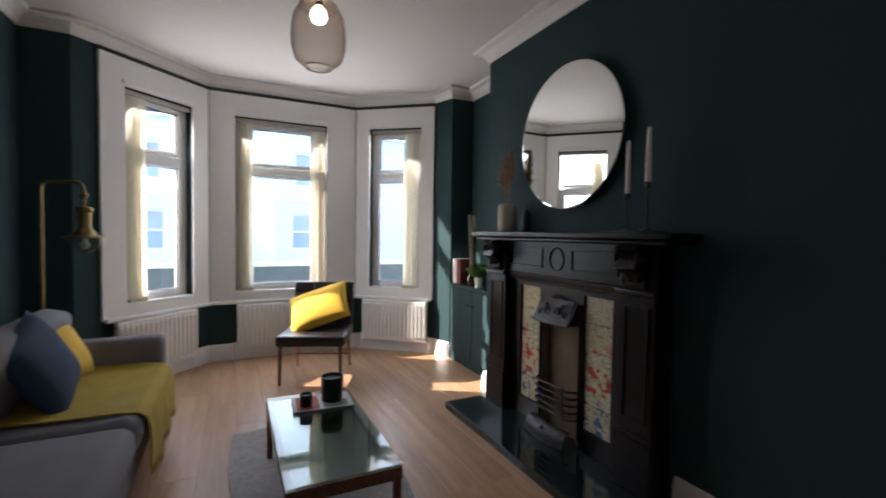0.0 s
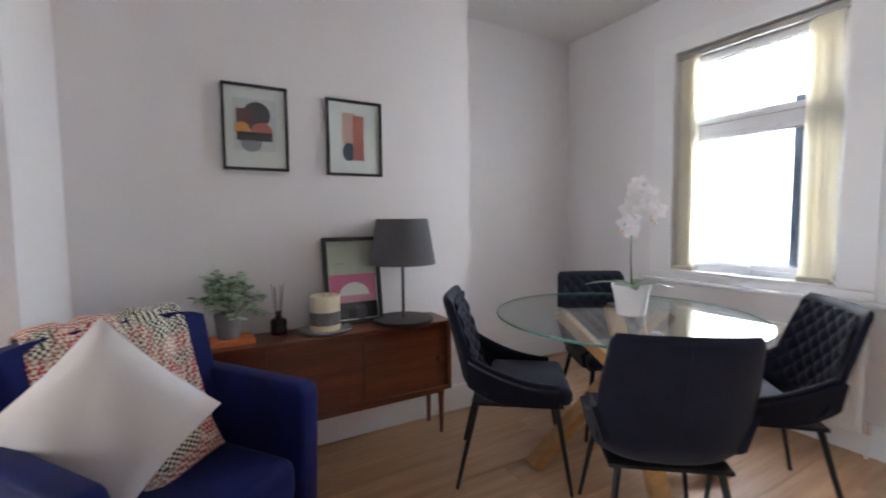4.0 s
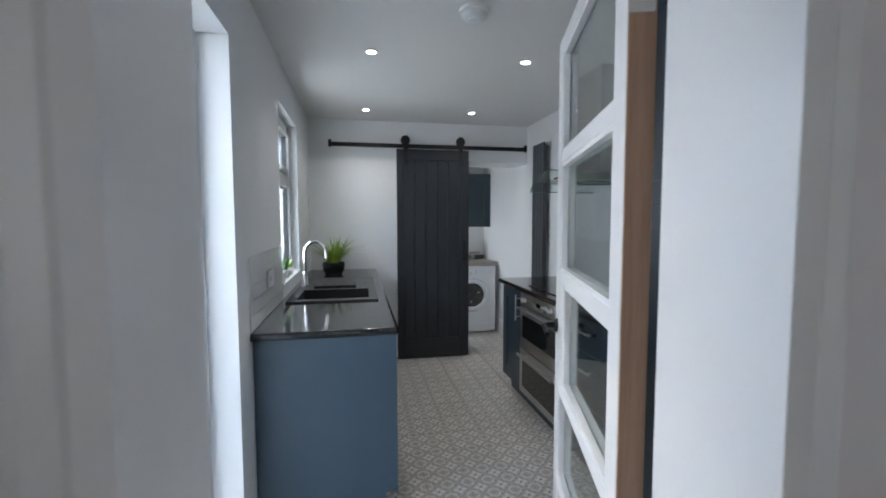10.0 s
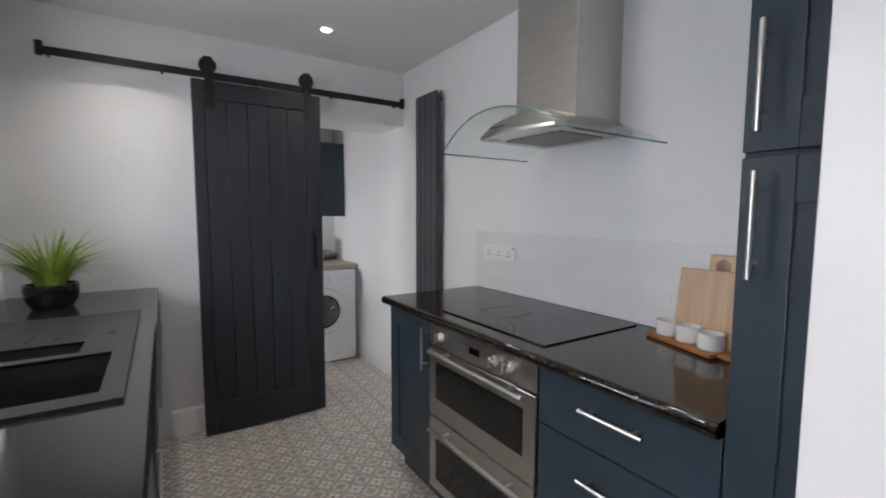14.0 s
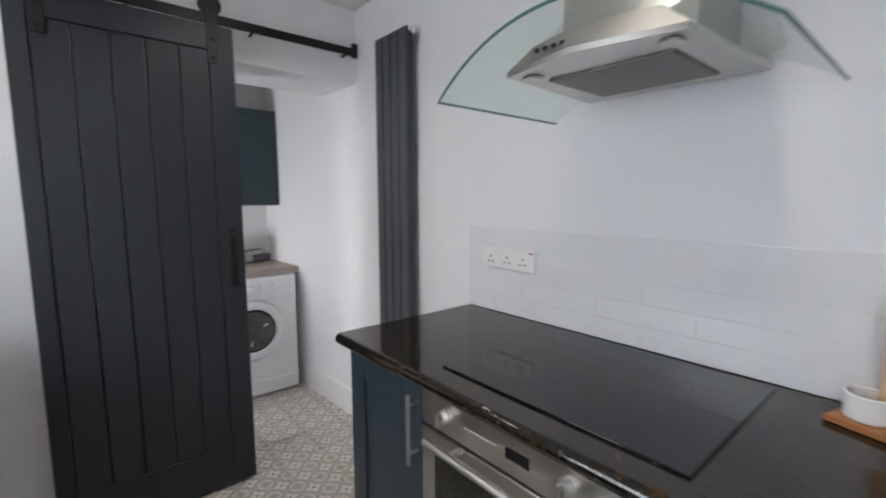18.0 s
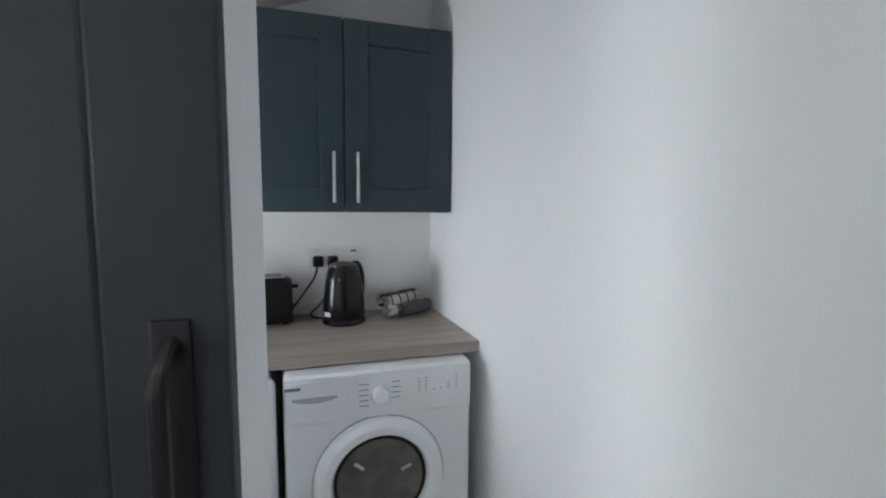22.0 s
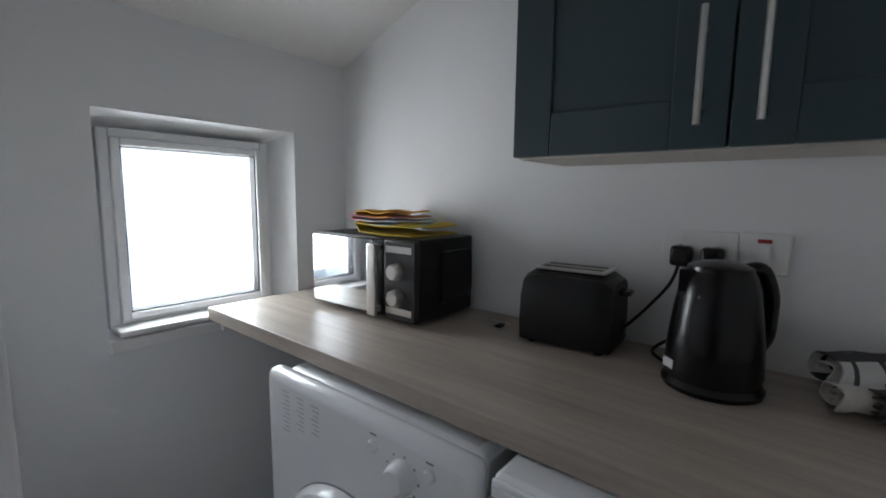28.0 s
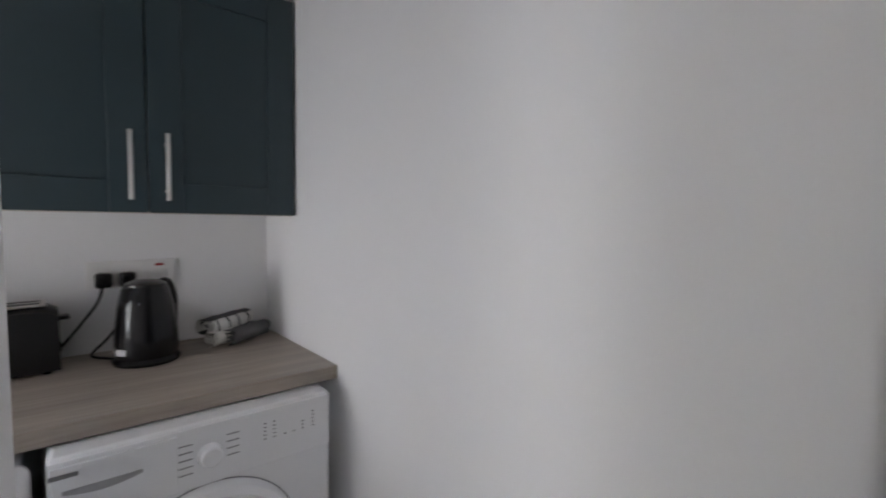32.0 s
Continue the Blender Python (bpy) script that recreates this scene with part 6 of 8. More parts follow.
# ---- dining room things ----
TEAK = wood("reddish teak veneer", (0.080, 0.018, 0.0075), (0.205, 0.053, 0.021), 0.28, scale=0.8, rnd=0.05, coat=0.25, bump=0.05)
NAVY = plain("dark navy velvet", (0.0080, 0.0095, 0.0210), 0.7, var=0.5, scale=9, grain=260, bump=0.3, sheen=0.10, spec=0.12)
ROYAL = plain("royal blue velvet", (0.005, 0.008, 0.070), 0.65, var=0.4, scale=7, grain=260, bump=0.3, sheen=0.05, spec=0.12)
BLACKM = plain("black powder-coated steel", (0.012, 0.012, 0.013), 0.45, 0.2, var=0.15)
BLACKF = plain("black picture frame", (0.012, 0.012, 0.013), 0.35, var=0.15)
MOUNT = plain("white picture mount", (0.80, 0.79, 0.77), 0.8, var=0.02)
TABLEGLASS = glass("table glass", (0.93, 0.97, 0.955))
GLASSEDGE = plain("green glass edge", (0.10, 0.25, 0.21), 0.12, var=0.1)
OAKBEAM = wood("solid oak", (0.36, 0.17, 0.055), (0.58, 0.32, 0.125), 0.42, scale=1.2, rnd=0.1)
WAX = plain("cream candle wax", (0.78, 0.71, 0.52), 0.5, var=0.05)
GREYCARD = plain("grey candle band", (0.16, 0.16, 0.17), 0.6, var=0.3, scale=30)
GREYSTONE = plain("grey stoneware", (0.24, 0.25, 0.26), 0.6, var=0.15, scale=15)
SHADEGREY = plain("grey linen lampshade", (0.085, 0.083, 0.090), 0.85, var=0.1, grain=320, bump=0.4)
WHITEPOT = plain("white glazed pot", (0.80, 0.80, 0.79), 0.35, var=0.03)
PETAL = plain("white orchid petal", (0.80, 0.77, 0.77), 0.6, var=0.06, scale=30)
PETALC = plain("orchid heart", (0.70, 0.42, 0.30), 0.6)
STEM = plain("green brown stem", (0.10, 0.13, 0.05), 0.6)
EUCA = plain("pale grey green leaf", (0.33, 0.42, 0.29), 0.6, var=0.35, scale=25, rnd=0.25)


def flat(col, nm):
    return plain(nm, col, 0.75, var=0.06, scale=20)


def framed_print(at, w, h, label, shapes, fw=0.013, ground=None):
    """A framed print: local x to its right, z up, y out of the wall. shapes: (kind, x, z, w, h, material, layer)."""
    t = thing("framed_print", label, "picture", at)
    for x0, x1, z0, z1 in ((0, fw, 0, h), (w - fw, w, 0, h), (fw, w - fw, 0, fw), (fw, w - fw, h - fw, h)):
        part("frame", bm_box(x0, x1, 0, 0.022, z0, z1, 0.0015), BLACKF, t)
    part("mount", bm_box(fw, w - fw, 0.002, 0.008, fw, h - fw), ground or MOUNT, t, smooth=0)
    for kind, x, z, sw, sh, mat, layer in shapes:
        y0, y1 = 0.008, 0.0084 + layer * 0.0004
        bm = bmesh.new()
        if kind == "box":
            pts = [(x, z), (x + sw, z), (x + sw, z + sh), (x, z + sh)]
        else:
            a0, a1 = {"disc": (0, 360), "up": (0, 180), "left": (90, 270)}[kind]
            n = 28
            pts = [(x + sw * math.cos(radians(a0 + (a1 - a0) * i / n)), z + sh * math.sin(radians(a0 + (a1 - a0) * i / n))) for i in range(n if kind == "disc" else n + 1)]
        lo, hi = [bm.verts.new((a, y0, b)) for a, b in pts], [bm.verts.new((a, y1, b)) for a, b in pts]
        bm.faces.new(lo), bm.faces.new(hi[::-1])
        for i in range(len(pts)):
            j = (i + 1) % len(pts)
            bm.faces.new((lo[i], hi[i], hi[j], lo[j]))
        bmesh.ops.recalc_face_normals(bm, faces=bm.faces[:])
        part("printed_shape", bm, mat, t, smooth=0)
    g = part("glazing", bm_box(fw, w - fw, 0.0125, 0.0145, fw, h - fw), PANE, t, smooth=0)
    g.visible_shadow = False
    return t


PINK, RED, NAVYINK, CHAR = flat((0.62, 0.36, 0.31), "dusty pink ink"), flat((0.50, 0.12, 0.09), "red ink"), flat((0.06, 0.08, 0.15), "navy ink"), flat((0.045, 0.042, 0.048), "charcoal ink")
ORANGE, MAROON, SLATEINK, PALE = flat((0.75, 0.30, 0.06), "orange ink"), flat((0.14, 0.04, 0.05), "maroon ink"), flat((0.26, 0.29, 0.36), "slate blue ink"), flat((0.66, 0.64, 0.66), "pale lilac paper")
# the wall looks south, so a picture's own x runs west
framed_print(pose(-2.550, YP - 0.001, 1.495, 0, 0, 180), 0.305, 0.418, "abstract print of overlapping circles in a thin black frame",
             [("box", 0.055, 0.095, 0.20, 0.255, PALE, 0), ("disc", 0.145, 0.275, 0.062, 0.062, CHAR, 1), ("box", 0.165, 0.20, 0.075, 0.10, MAROON, 1.5), ("disc", 0.215, 0.20, 0.035, 0.035, ORANGE, 2), ("up", 0.125, 0.185, 0.052, 0.052, RED, 2.5), ("disc", 0.175, 0.14, 0.05, 0.05, SLATEINK, 1), ("box", 0.075, 0.145, 0.165, 0.042, CHAR, 3)])
framed_print(pose(-2.038, YP - 0.001, 1.488, 0, 0, 180), 0.313, 0.41, "abstract print of red and pink blocks in a thin black frame",
             [("box", 0.085, 0.085, 0.15, 0.26, flat((0.76, 0.70, 0.67), "blush paper"), 0), ("box", 0.155, 0.17, 0.07, 0.17, PINK, 1), ("box", 0.105, 0.085, 0.062, 0.245, RED, 2), ("disc", 0.19, 0.13, 0.036, 0.05, NAVYINK, 1.4)])


def sideboard():
    t = thing("sideboard", "long reddish teak sideboard with sliding doors on tapered legs", "sideboard", pose(-2.49, 2.0, 0))
    x0, x1, y0, y1 = -3.245, -1.735, 1.88, 2.126
    block("top", x0, x1, y0 - 0.012, y1, 0.652, 0.671, TEAK, t, 0.003)
    block("side", x0, x0 + 0.02, y0, y1, 0.268, 0.652, TEAK, t, 0.002)
    block("side", x1 - 0.02, x1, y0, y1, 0.268, 0.652, TEAK, t, 0.002)
    block("base", x0 + 0.02, x1 - 0.02, y0, y1, 0.268, 0.288, TEAK, t, 0.002)
    block("back", x0 + 0.02, x1 - 0.02, y1 - 0.012, y1, 0.268, 0.652, TEAK, t, 0)
    for i, (a, b, d) in enumerate(((x0 + 0.02, -2.72, 0.020), (-2.74, -2.23, 0.034), (-2.25, x1 - 0.02, 0.020))):
        door = block("door", a, b, y0 + d, y0 + d + 0.012, 0.27, 0.65, TEAK, t, 0.0015)
        if i != 1:
            wpart("finger_pull", bm_cyl((b - 0.06 if i else b - 0.06, y0 + d - 0.001, 0.45), (b - 0.06, y0 + d + 0.004, 0.45), 0.014, n=20), plain("dark recess", (0.02, 0.008, 0.005), 0.5), door)
    block("stretcher", x0 + 0.03, x1 - 0.03, y0 + 0.03, y0 + 0.05, 0.243, 0.268, TEAK, t, 0.002)
    for x in (x0 + 0.05, x1 - 0.045):
        for y in (y0 + 0.045, y1 - 0.04):
            wpart("leg", bm_cyl((x, y, 0), (x, y, 0.268), 0.011, 0.019, 16), TEAK, t)


sideboard()
SBT = 0.671


def leaf_bm(l, w, curl=0.2, n=5):
    def f(u, v):
        s = math.sin(math.pi * min(1, u * 0.97 + 0.02)) ** 0.8
        return (l * u, w * (v - 0.5) * s, -curl * l * u * u + 0.15 * w * abs(v - 0.5) * s)
    return bm_sheet(f, n, 2, 0.0007)


def bushy_plant(name, label, at, pot, potmat, leafmat, n, r, h, leaf, seed, droop=0.5):
    t = thing(name, label, "potted plant", pose(*at))
    pr, ph = pot
    part("pot", bm_lathe([(pr * 0.78, 0), (pr * 0.82, 0.004), (pr, ph - 0.004), (pr, ph), (pr - 0.006, ph), (pr - 0.008, ph - 0.012), (0, ph - 0.014)], 32), potmat, t)
    rnd = random.Random(seed)
    for s in range(n):
        a, lean = s * 2.399 + rnd.uniform(-.3, .3), rnd.uniform(0.15, 1.0)
        base = Vector((0.4 * pr * math.cos(a), 0.4 * pr * math.sin(a), ph - 0.014))
        tip = Vector((r * lean * math.cos(a), r * lean * math.sin(a), ph + h * (1 - droop * lean * lean) * rnd.uniform(0.75, 1.05)))
        mid = (base + tip) / 2 + Vector((0, 0, h * 0.22))
        pts = [(1 - k) ** 2 * base + 2 * k * (1 - k) * mid + k * k * tip for k in [i / 7 for i in range(8)]]
        bm = bm_tube(pts, 0.0013, 5)
        stem = part("stem", bm, STEM, t)
        lv = bmesh.new()
        for i in range(2, 8):
            for side in (-1, 1):
                d = (pts[min(i + 1, 7)] - pts[i - 1]).normalized()
                yaw = math.atan2(d.y, d.x) + side * rnd.uniform(0.7, 1.3)
                m = Matrix.Translation(pts[i]) @ Matrix.Rotation(yaw, 4, "Z") @ Matrix.Rotation(-rnd.uniform(-0.3, 0.8), 4, "Y") @ Matrix.Rotation(rnd.uniform(-.6, .6), 4, "X")
                add_to(lv, leaf_bm(leaf * rnd.uniform(0.7, 1.15), leaf * 0.55), m)
        part("leaves", lv, leafmat, stem)
    return t


def book(name, x, y, z, w, d, h, rz, mat, label):
    t = thing(name, label, "book", pose(x, y, z, 0, 0, rz))
    part("cover", bm_box(-w / 2, w / 2, -d / 2, d / 2, 0, 0.003), mat, t)
    part("cover", bm_box(-w / 2, w / 2, -d / 2, d / 2, h - 0.003, h), mat, t)
    part("spine", bm_box(-w / 2, w / 2, -d / 2, -d / 2 + 0.003, 0.003, h - 0.003), mat, t)
    part("pages", bm_box(-w / 2 + 0.003, w / 2 - 0.003, -d / 2 + 0.003, d / 2 - 0.004, 0.003, h - 0.003), PAPER, t)
    return t


PAPER = plain("book pages", (0.70, 0.66, 0.56), 0.9, var=0.06, grain=300, stretch=(1, 1, 30))
book("book", -2.87, 2.015, SBT, 0.21, 0.15, 0.022, 4, flat((0.60, 0.17, 0.05), "orange cover"), "orange hardback book lying under a potted plant")
bushy_plant("eucalyptus_plant", "bushy pale green plant in a grey pot on an orange book", (-2.87, 2.03, SBT + 0.022), (0.058, 0.115), GREYSTONE, EUCA, 30, 0.19, 0.20, 0.046, 5, 1.0)


def diffuser(x, y):
    t = thing("reed_diffuser", "dark glass bottle with thin diffuser reeds", "diffuser", pose(x, y, SBT))
    part("bottle", bm_lathe([(0.036, 0), (0.040, 0.004), (0.040, 0.065), (0.034, 0.078), (0.015, 0.086), (0.014, 0.108), (0.017, 0.110), (0.017, 0.116), (0.010, 0.116)], 28), plain("dark brown glass", (0.025, 0.012, 0.008), 0.1), t)
    part("paper_tag", bm_box(-0.018, 0.018, -0.0412, -0.0405, 0.018, 0.05), plain("black paper tag", (0.03, 0.028, 0.03), 0.7), t)
    for i in range(6):
        a = i * 1.05
        part("reed", bm_cyl((0.004 * math.cos(a), 0.004 * math.sin(a), 0.02), (0.03 * math.cos(a), 0.03 * math.sin(a), 0.255 - 0.008 * (i % 3)), 0.0017, n=6), plain("grey reed", (0.22, 0.19, 0.17), 0.8), t)


diffuser(-2.64, 2.06)


def tray_candle():
    t = thing("candle_tray", "round grey stoneware tray", "tray", pose(-2.42, 2.0, SBT))
    part("plate", bm_lathe([(0.11, 0), (0.128, 0.006), (0.134, 0.016), (0.13, 0.017), (0.120, 0.010), (0, 0.010)], 48), GREYSTONE, t)
    c = thing("pillar_candle", "thick cream pillar candle with a grey paper band", "candle", pose(-2.42, 2.0, SBT + 0.010))
    part("wax", bm_lathe([(0.074, 0), (0.076, 0.003), (0.076, 0.172), (0.072, 0.178), (0.05, 0.174), (0, 0.172)], 48), WAX, c)
    part("band", bm_lathe([(0.0763, 0.03), (0.0775, 0.031), (0.0775, 0.095), (0.0763, 0.096), (0.0763, 0.03)], 48), GREYCARD, c, "dark grey band with a pale pattern")
    for k in range(3):
        part("wick", bm_cyl((0.03 * math.cos(k * 2.1), 0.03 * math.sin(k * 2.1), 0.17), (0.03 * math.cos(k * 2.1) + 0.002, 0.03 * math.sin(k * 2.1), 0.186), 0.0012, n=6), CHAR, c)


tray_candle()
SKYPR, HOTPINK = flat((0.66, 0.64, 0.52), "cream print paper"), flat((0.72, 0.13, 0.28), "hot pink ink")
pr = framed_print(pose(-2.08, 2.066, SBT + 0.0015, 8.5, 0, 180), 0.318, 0.478, "pink mountain print in a black frame leaning on the wall",
                  [("box", 0.028, 0.028, 0.262, 0.422, SKYPR, 0), ("box", 0.028, 0.028, 0.262, 0.245, HOTPINK, 1), ("up", 0.155, 0.155, 0.085, 0.072, flat((0.80, 0.74, 0.72), "snow white ink"), 2), ("box", 0.028, 0.115, 0.262, 0.042, flat((0.66, 0.28, 0.36), "rose ink"), 2.5), ("box", 0.028, 0.028, 0.262, 0.09, CHAR, 3), ("disc", 0.12, 0.06, 0.03, 0.05, flat((0.10, 0.09, 0.12), "shadow ink"), 4), ("box", 0.2, 0.33, 0.06, 0.006, flat((0.45, 0.42, 0.34), "grey caption ink"), 1)], fw=0.022)


def table_lamp():
    t = thing("table_lamp", "grey drum-shaded table lamp with a thin black stem", "table lamp", pose(-1.985, 1.985, SBT))
    part("base", bm_lathe([(0.165, 0), (0.168, 0.004), (0.168, 0.016), (0.163, 0.020), (0, 0.021)], 56), BLACKM, t)
    part("stem", bm_cyl((0, 0, 0.02), (0, 0, 0.40), 0.0095, n=18), plain("grey steel stem", (0.09, 0.09, 0.10), 0.35, 0.7), t)
    s = part("shade", bm_lathe([(0.183, 0.325), (0.185, 0.325), (0.143, 0.575), (0.141, 0.575), (0.183, 0.325)], 56), SHADEGREY, t)
    part("shade_ring", bm_lathe([(0.139, 0.570), (0.142, 0.570), (0.142, 0.573), (0.139, 0.573), (0.139, 0.570)], 40), BLACKM, s)
    part("bulb", bm_lathe([(0.012, 0.40), (0.014, 0.43), (0.03, 0.47), (0.026, 0.495), (0.01, 0.508), (0, 0.51)], 20), PLASTIC, t)
    part("cable", bm_tube(arc_points([(0.0, 0.165, 0.008), (-0.02, 0.14 + 0.0, 0.006), (-0.06, 0.139, 0.006)], 0.02), 0.003, 6), BLACKM, t)


table_lamp()


def dining_chair(label):
    """Local +y is the way the chair looks."""
    t = thing("dining_chair", label, "chair", group="chairs round the table")
    seat = part("seat", bm_box(-0.212, 0.212, -0.11, 0.262, 0.398, 0.482, 0.036, 5), NAVY, t, smooth=60)
    part("piping", bm_tube([(0.204 * sx, sy, 0.452) for sx, sy in ((-1, -0.09), (-1, 0.215), (-0.90, 0.252), (0.90, 0.252), (1, 0.215), (1, -0.09))], 0.004, 8), NAVY, seat)

    def half_width(v):
        return 0.226 + 0.018 * math.sin(math.pi * min(1.0, v * 1.15)) - 0.045 * max(0.0, 1 - v / 0.22) ** 2 - 0.020 * max(0.0, (v - 0.90) / 0.10) ** 2

    def back(x, v):
        """The middle surface of the back at sideways share x (-1 to 1) and height share v."""
        wrap = (0.085 - 0.060 * v) * abs(x) ** 3
        return (half_width(v) * x, -0.205 - 0.115 * v ** 1.2 + 0.085 * max(0.0, 1 - v / 0.24) ** 2 + wrap, 0.378 + 0.507 * v)

    def shell(u, v):
        c, s = math.cos(2 * math.pi * u), math.sin(2 * math.pi * u)
        x, y, z = back(math.copysign(abs(c) ** 0.5, c), v)
        th = 0.025 * math.sqrt(max(0.0, 1 - max(0.0, (v - 0.93) / 0.07) ** 2)) * min(1.0, 0.4 + v * 6)
        return (x, y + th * math.copysign(abs(s) ** 0.55, s), z)
    bm = bm_sheet(shell, 48, 30)
    bmesh.ops.remove_doubles(bm, verts=bm.verts[:], dist=0.0004)
    bmesh.ops.recalc_face_normals(bm, faces=bm.faces[:])
    bk = part("backrest", bm, NAVY, t, smooth=70)
    part("back_seam", bm_tube([(0, back(0, v)[1] - 0.0255, back(0, v)[2]) for v in (0.12, 0.25, 0.4, 0.55, 0.7, 0.85, 0.93)], 0.0016, 6), NAVY, bk)

    def pad(u, v):
        a, b = u * 10, v * 9
        q = abs(math.sin(math.pi * (a + b) / 2)) * abs(math.sin(math.pi * (a - b) / 2))
        x, y, z = back(-0.86 + 1.72 * u, 0.2 + 0.74 * v)
        return (x, y + 0.0225 + 0.012 * q ** 0.6, z)
    part("quilted_pad", bm_sheet(pad, 60, 54, 0.004), NAVY, bk, "diamond quilted inner back", smooth=60)
    for s in (-1, 1):
        def wing(u, v, s=s):
            zt, zb = 0.482 + 0.13 * (1 - u) ** 1.9, 0.402 + 0.09 * (1 - u) ** 4
            return (s * (0.196 + 0.040 * v * (1 - 0.55 * u)), -0.205 + 0.40 * u, zb + (zt - zb) * v)
        arm = part("arm", bm_sheet(wing, 14, 6, 0.026 * -s), NAVY, t, smooth=60)
        roll = [Vector(wing(k / 8, 1)) + Vector((-s * 0.012, 0, 0)) for k in range(9)]
        part("arm_roll", bm_tube(roll, 0.0165, 10), NAVY, arm, smooth=60)
    part("seat_frame", bm_box(-0.20, 0.20, -0.19, 0.22, 0.386, 0.402, 0.004), BLACKM, t)
    for sx in (-1, 1):
        for y0, y1 in ((0.19, 0.255), (-0.17, -0.26)):
            part("leg", bm_cyl((sx * 0.225, y1, 0), (sx * 0.165, y0, 0.39), 0.0085, 0.0135, 14), BLACKM, t)
    part("crossbar", bm_cyl((-0.165, 0.19, 0.384), (0.165, -0.17, 0.384), 0.008, n=8), BLACKM, t)
    return t


def facing(dx, dy):
    return math.degrees(math.atan2(dy, dx)) - 90


ch = dining_chair("dark navy velvet dining chair with quilted back beside the sideboard")
ch.matrix_basis = pose(-1.64, 1.44, 0, 0, 0, facing(0.80, -0.60))
for x, y, dx, dy in ((-1.51, 0.765, 0.62, 0.78), (-0.84, 0.735, -0.72, 0.69), (-0.83, 1.54, -0.45, -0.89)):
    copy_thing(ch, pose(x, y, 0, 0, 0, facing(dx, dy)))


def round_table():
    cx, cy, r = -1.115, 1.222, 0.632
    t = thing("round_table", "round glass dining table on crossed oak beams", "table", pose(cx, cy, 0))
    top = part("glass_top", bm_lathe([(0, 0.745), (r - 0.0036, 0.745), (r - 0.0036, 0.757), (0, 0.757)], 72), TABLEGLASS, t, smooth=20)
    top.visible_shadow = False
    part("glass_rim", bm_lathe([(r - 0.0035, 0.7455), (r, 0.748), (r, 0.754), (r - 0.0035, 0.7565), (r - 0.0035, 0.7455)], 72), GLASSEDGE, top, "green tinted glass edge")
    for k, a in enumerate((167, 235, 301, 55)):
        c, s = math.cos(radians(a)), math.sin(radians(a))
        p, q = Vector((0.47 * c, 0.47 * s, 0.0)), Vector((-0.33 * c, -0.33 * s, 0.735))
        off = Vector((-s, c, 0)) * (0.045 if k % 2 else -0.045) * (1 if k < 2 else -1)
        bm = bm_box(-0.042, 0.042, -0.036, 0.036, 0, (q - p).length, 0.004)
        d = (q - p).normalized()
        side = Vector((-s, c, 0))
        turn = Matrix((side, d.cross(side), d)).transposed().to_4x4()
        bm.transform(Matrix.Translation(p + off) @ turn)
        for v in bm.verts:
            v.co.z = min(max(v.co.z, 0.0), 0.735)
        part("leg", bm, OAKBEAM, t)
        part("glass_pad", bm_cyl(q + off + Vector((0, 0, -0.0)), q + off + Vector((0, 0, 0.0098)), 0.025, n=20), STEEL, t)


round_table()


def orchid():
    t = thing("orchid", "white orchid in a ribbed white pot on the glass table", "potted plant", pose(-1.10, 1.18, 0.757))
    part("pot", bm_lathe([(0.062, 0), (0.066, 0.004), (0.088, 0.135), (0.092, 0.136), (0.093, 0.152), (0.087, 0.152), (0.083, 0.135), (0, 0.13)], 40), WHITEPOT, t)
    rnd = random.Random(3)
    for i, (a, l) in enumerate(((0.3, 0.2), (2.6, 0.22), (3.9, 0.16), (1.4, 0.15), (5.2, 0.18))):
        bm = leaf_bm(l, 0.055, 0.35, 8)
        part("leaf", bm, plain("orchid leaf", (0.05, 0.10, 0.035), 0.4, var=0.2), t, m=pose(0, 0, 0.14, 0, -22, math.degrees(a)))
    for k, (dx, dy, hh) in enumerate(((0.022, -0.035, 0.62), (-0.012, 0.012, 0.55))):
        pts = [Vector((0.01 * k, 0, 0.13)), Vector((0.0, 0.01, 0.32)), Vector((0.01, 0.0, hh - 0.06)), Vector((dx * 0.6, dy * 0.6, hh + 0.0)), Vector((dx * 1.6, dy * 1.6, hh - 0.03)), Vector((dx * 2.3, dy * 2.3, hh - 0.11))]
        stem = part("stem", bm_tube(arc_points(pts, 0.08, 5), 0.0028, 8), STEM, t)
        for i in range(11 if k == 0 else 8):
            f = (i % 7) / 6
            a = pts[3].lerp(pts[5], f) if f < 1 else pts[5]
            c = a + Vector((rnd.uniform(-.035, .035), rnd.uniform(-.035, .035), rnd.uniform(-.02, .035)))
            look_dir = Vector((-0.75 + rnd.uniform(-.5, .5), -0.65 + rnd.uniform(-.5, .5), rnd.uniform(-.2, .3))).normalized()
            m = Matrix.Translation(c) @ look_dir.to_track_quat("Z", "Y").to_matrix().to_4x4() @ Matrix.Rotation(rnd.uniform(-.4, .4), 4, "Z")
            bm = bmesh.new()
            for j in range(5):
                wide = 0.042 if j in (1, 4) else 0.028
                add_to(bm, leaf_bm(0.047, wide, -0.25, 5), Matrix.Rotation(j * 2 * math.pi / 5 + math.pi / 2, 4, "Z"))
            fl = part("flower", bm, PETAL, stem, m=m)
        for i in range(3):
            c = pts[5] + Vector((rnd.uniform(-.012, .012), rnd.uniform(-.012, .012), -0.02 - 0.018 * i))
            part("bud", bm_lathe([(0.001, -0.009), (0.006, -0.004), (0.007, 0.002), (0.001, 0.009)], 10, Matrix.Translation(c)), PETALC, stem)


orchid()


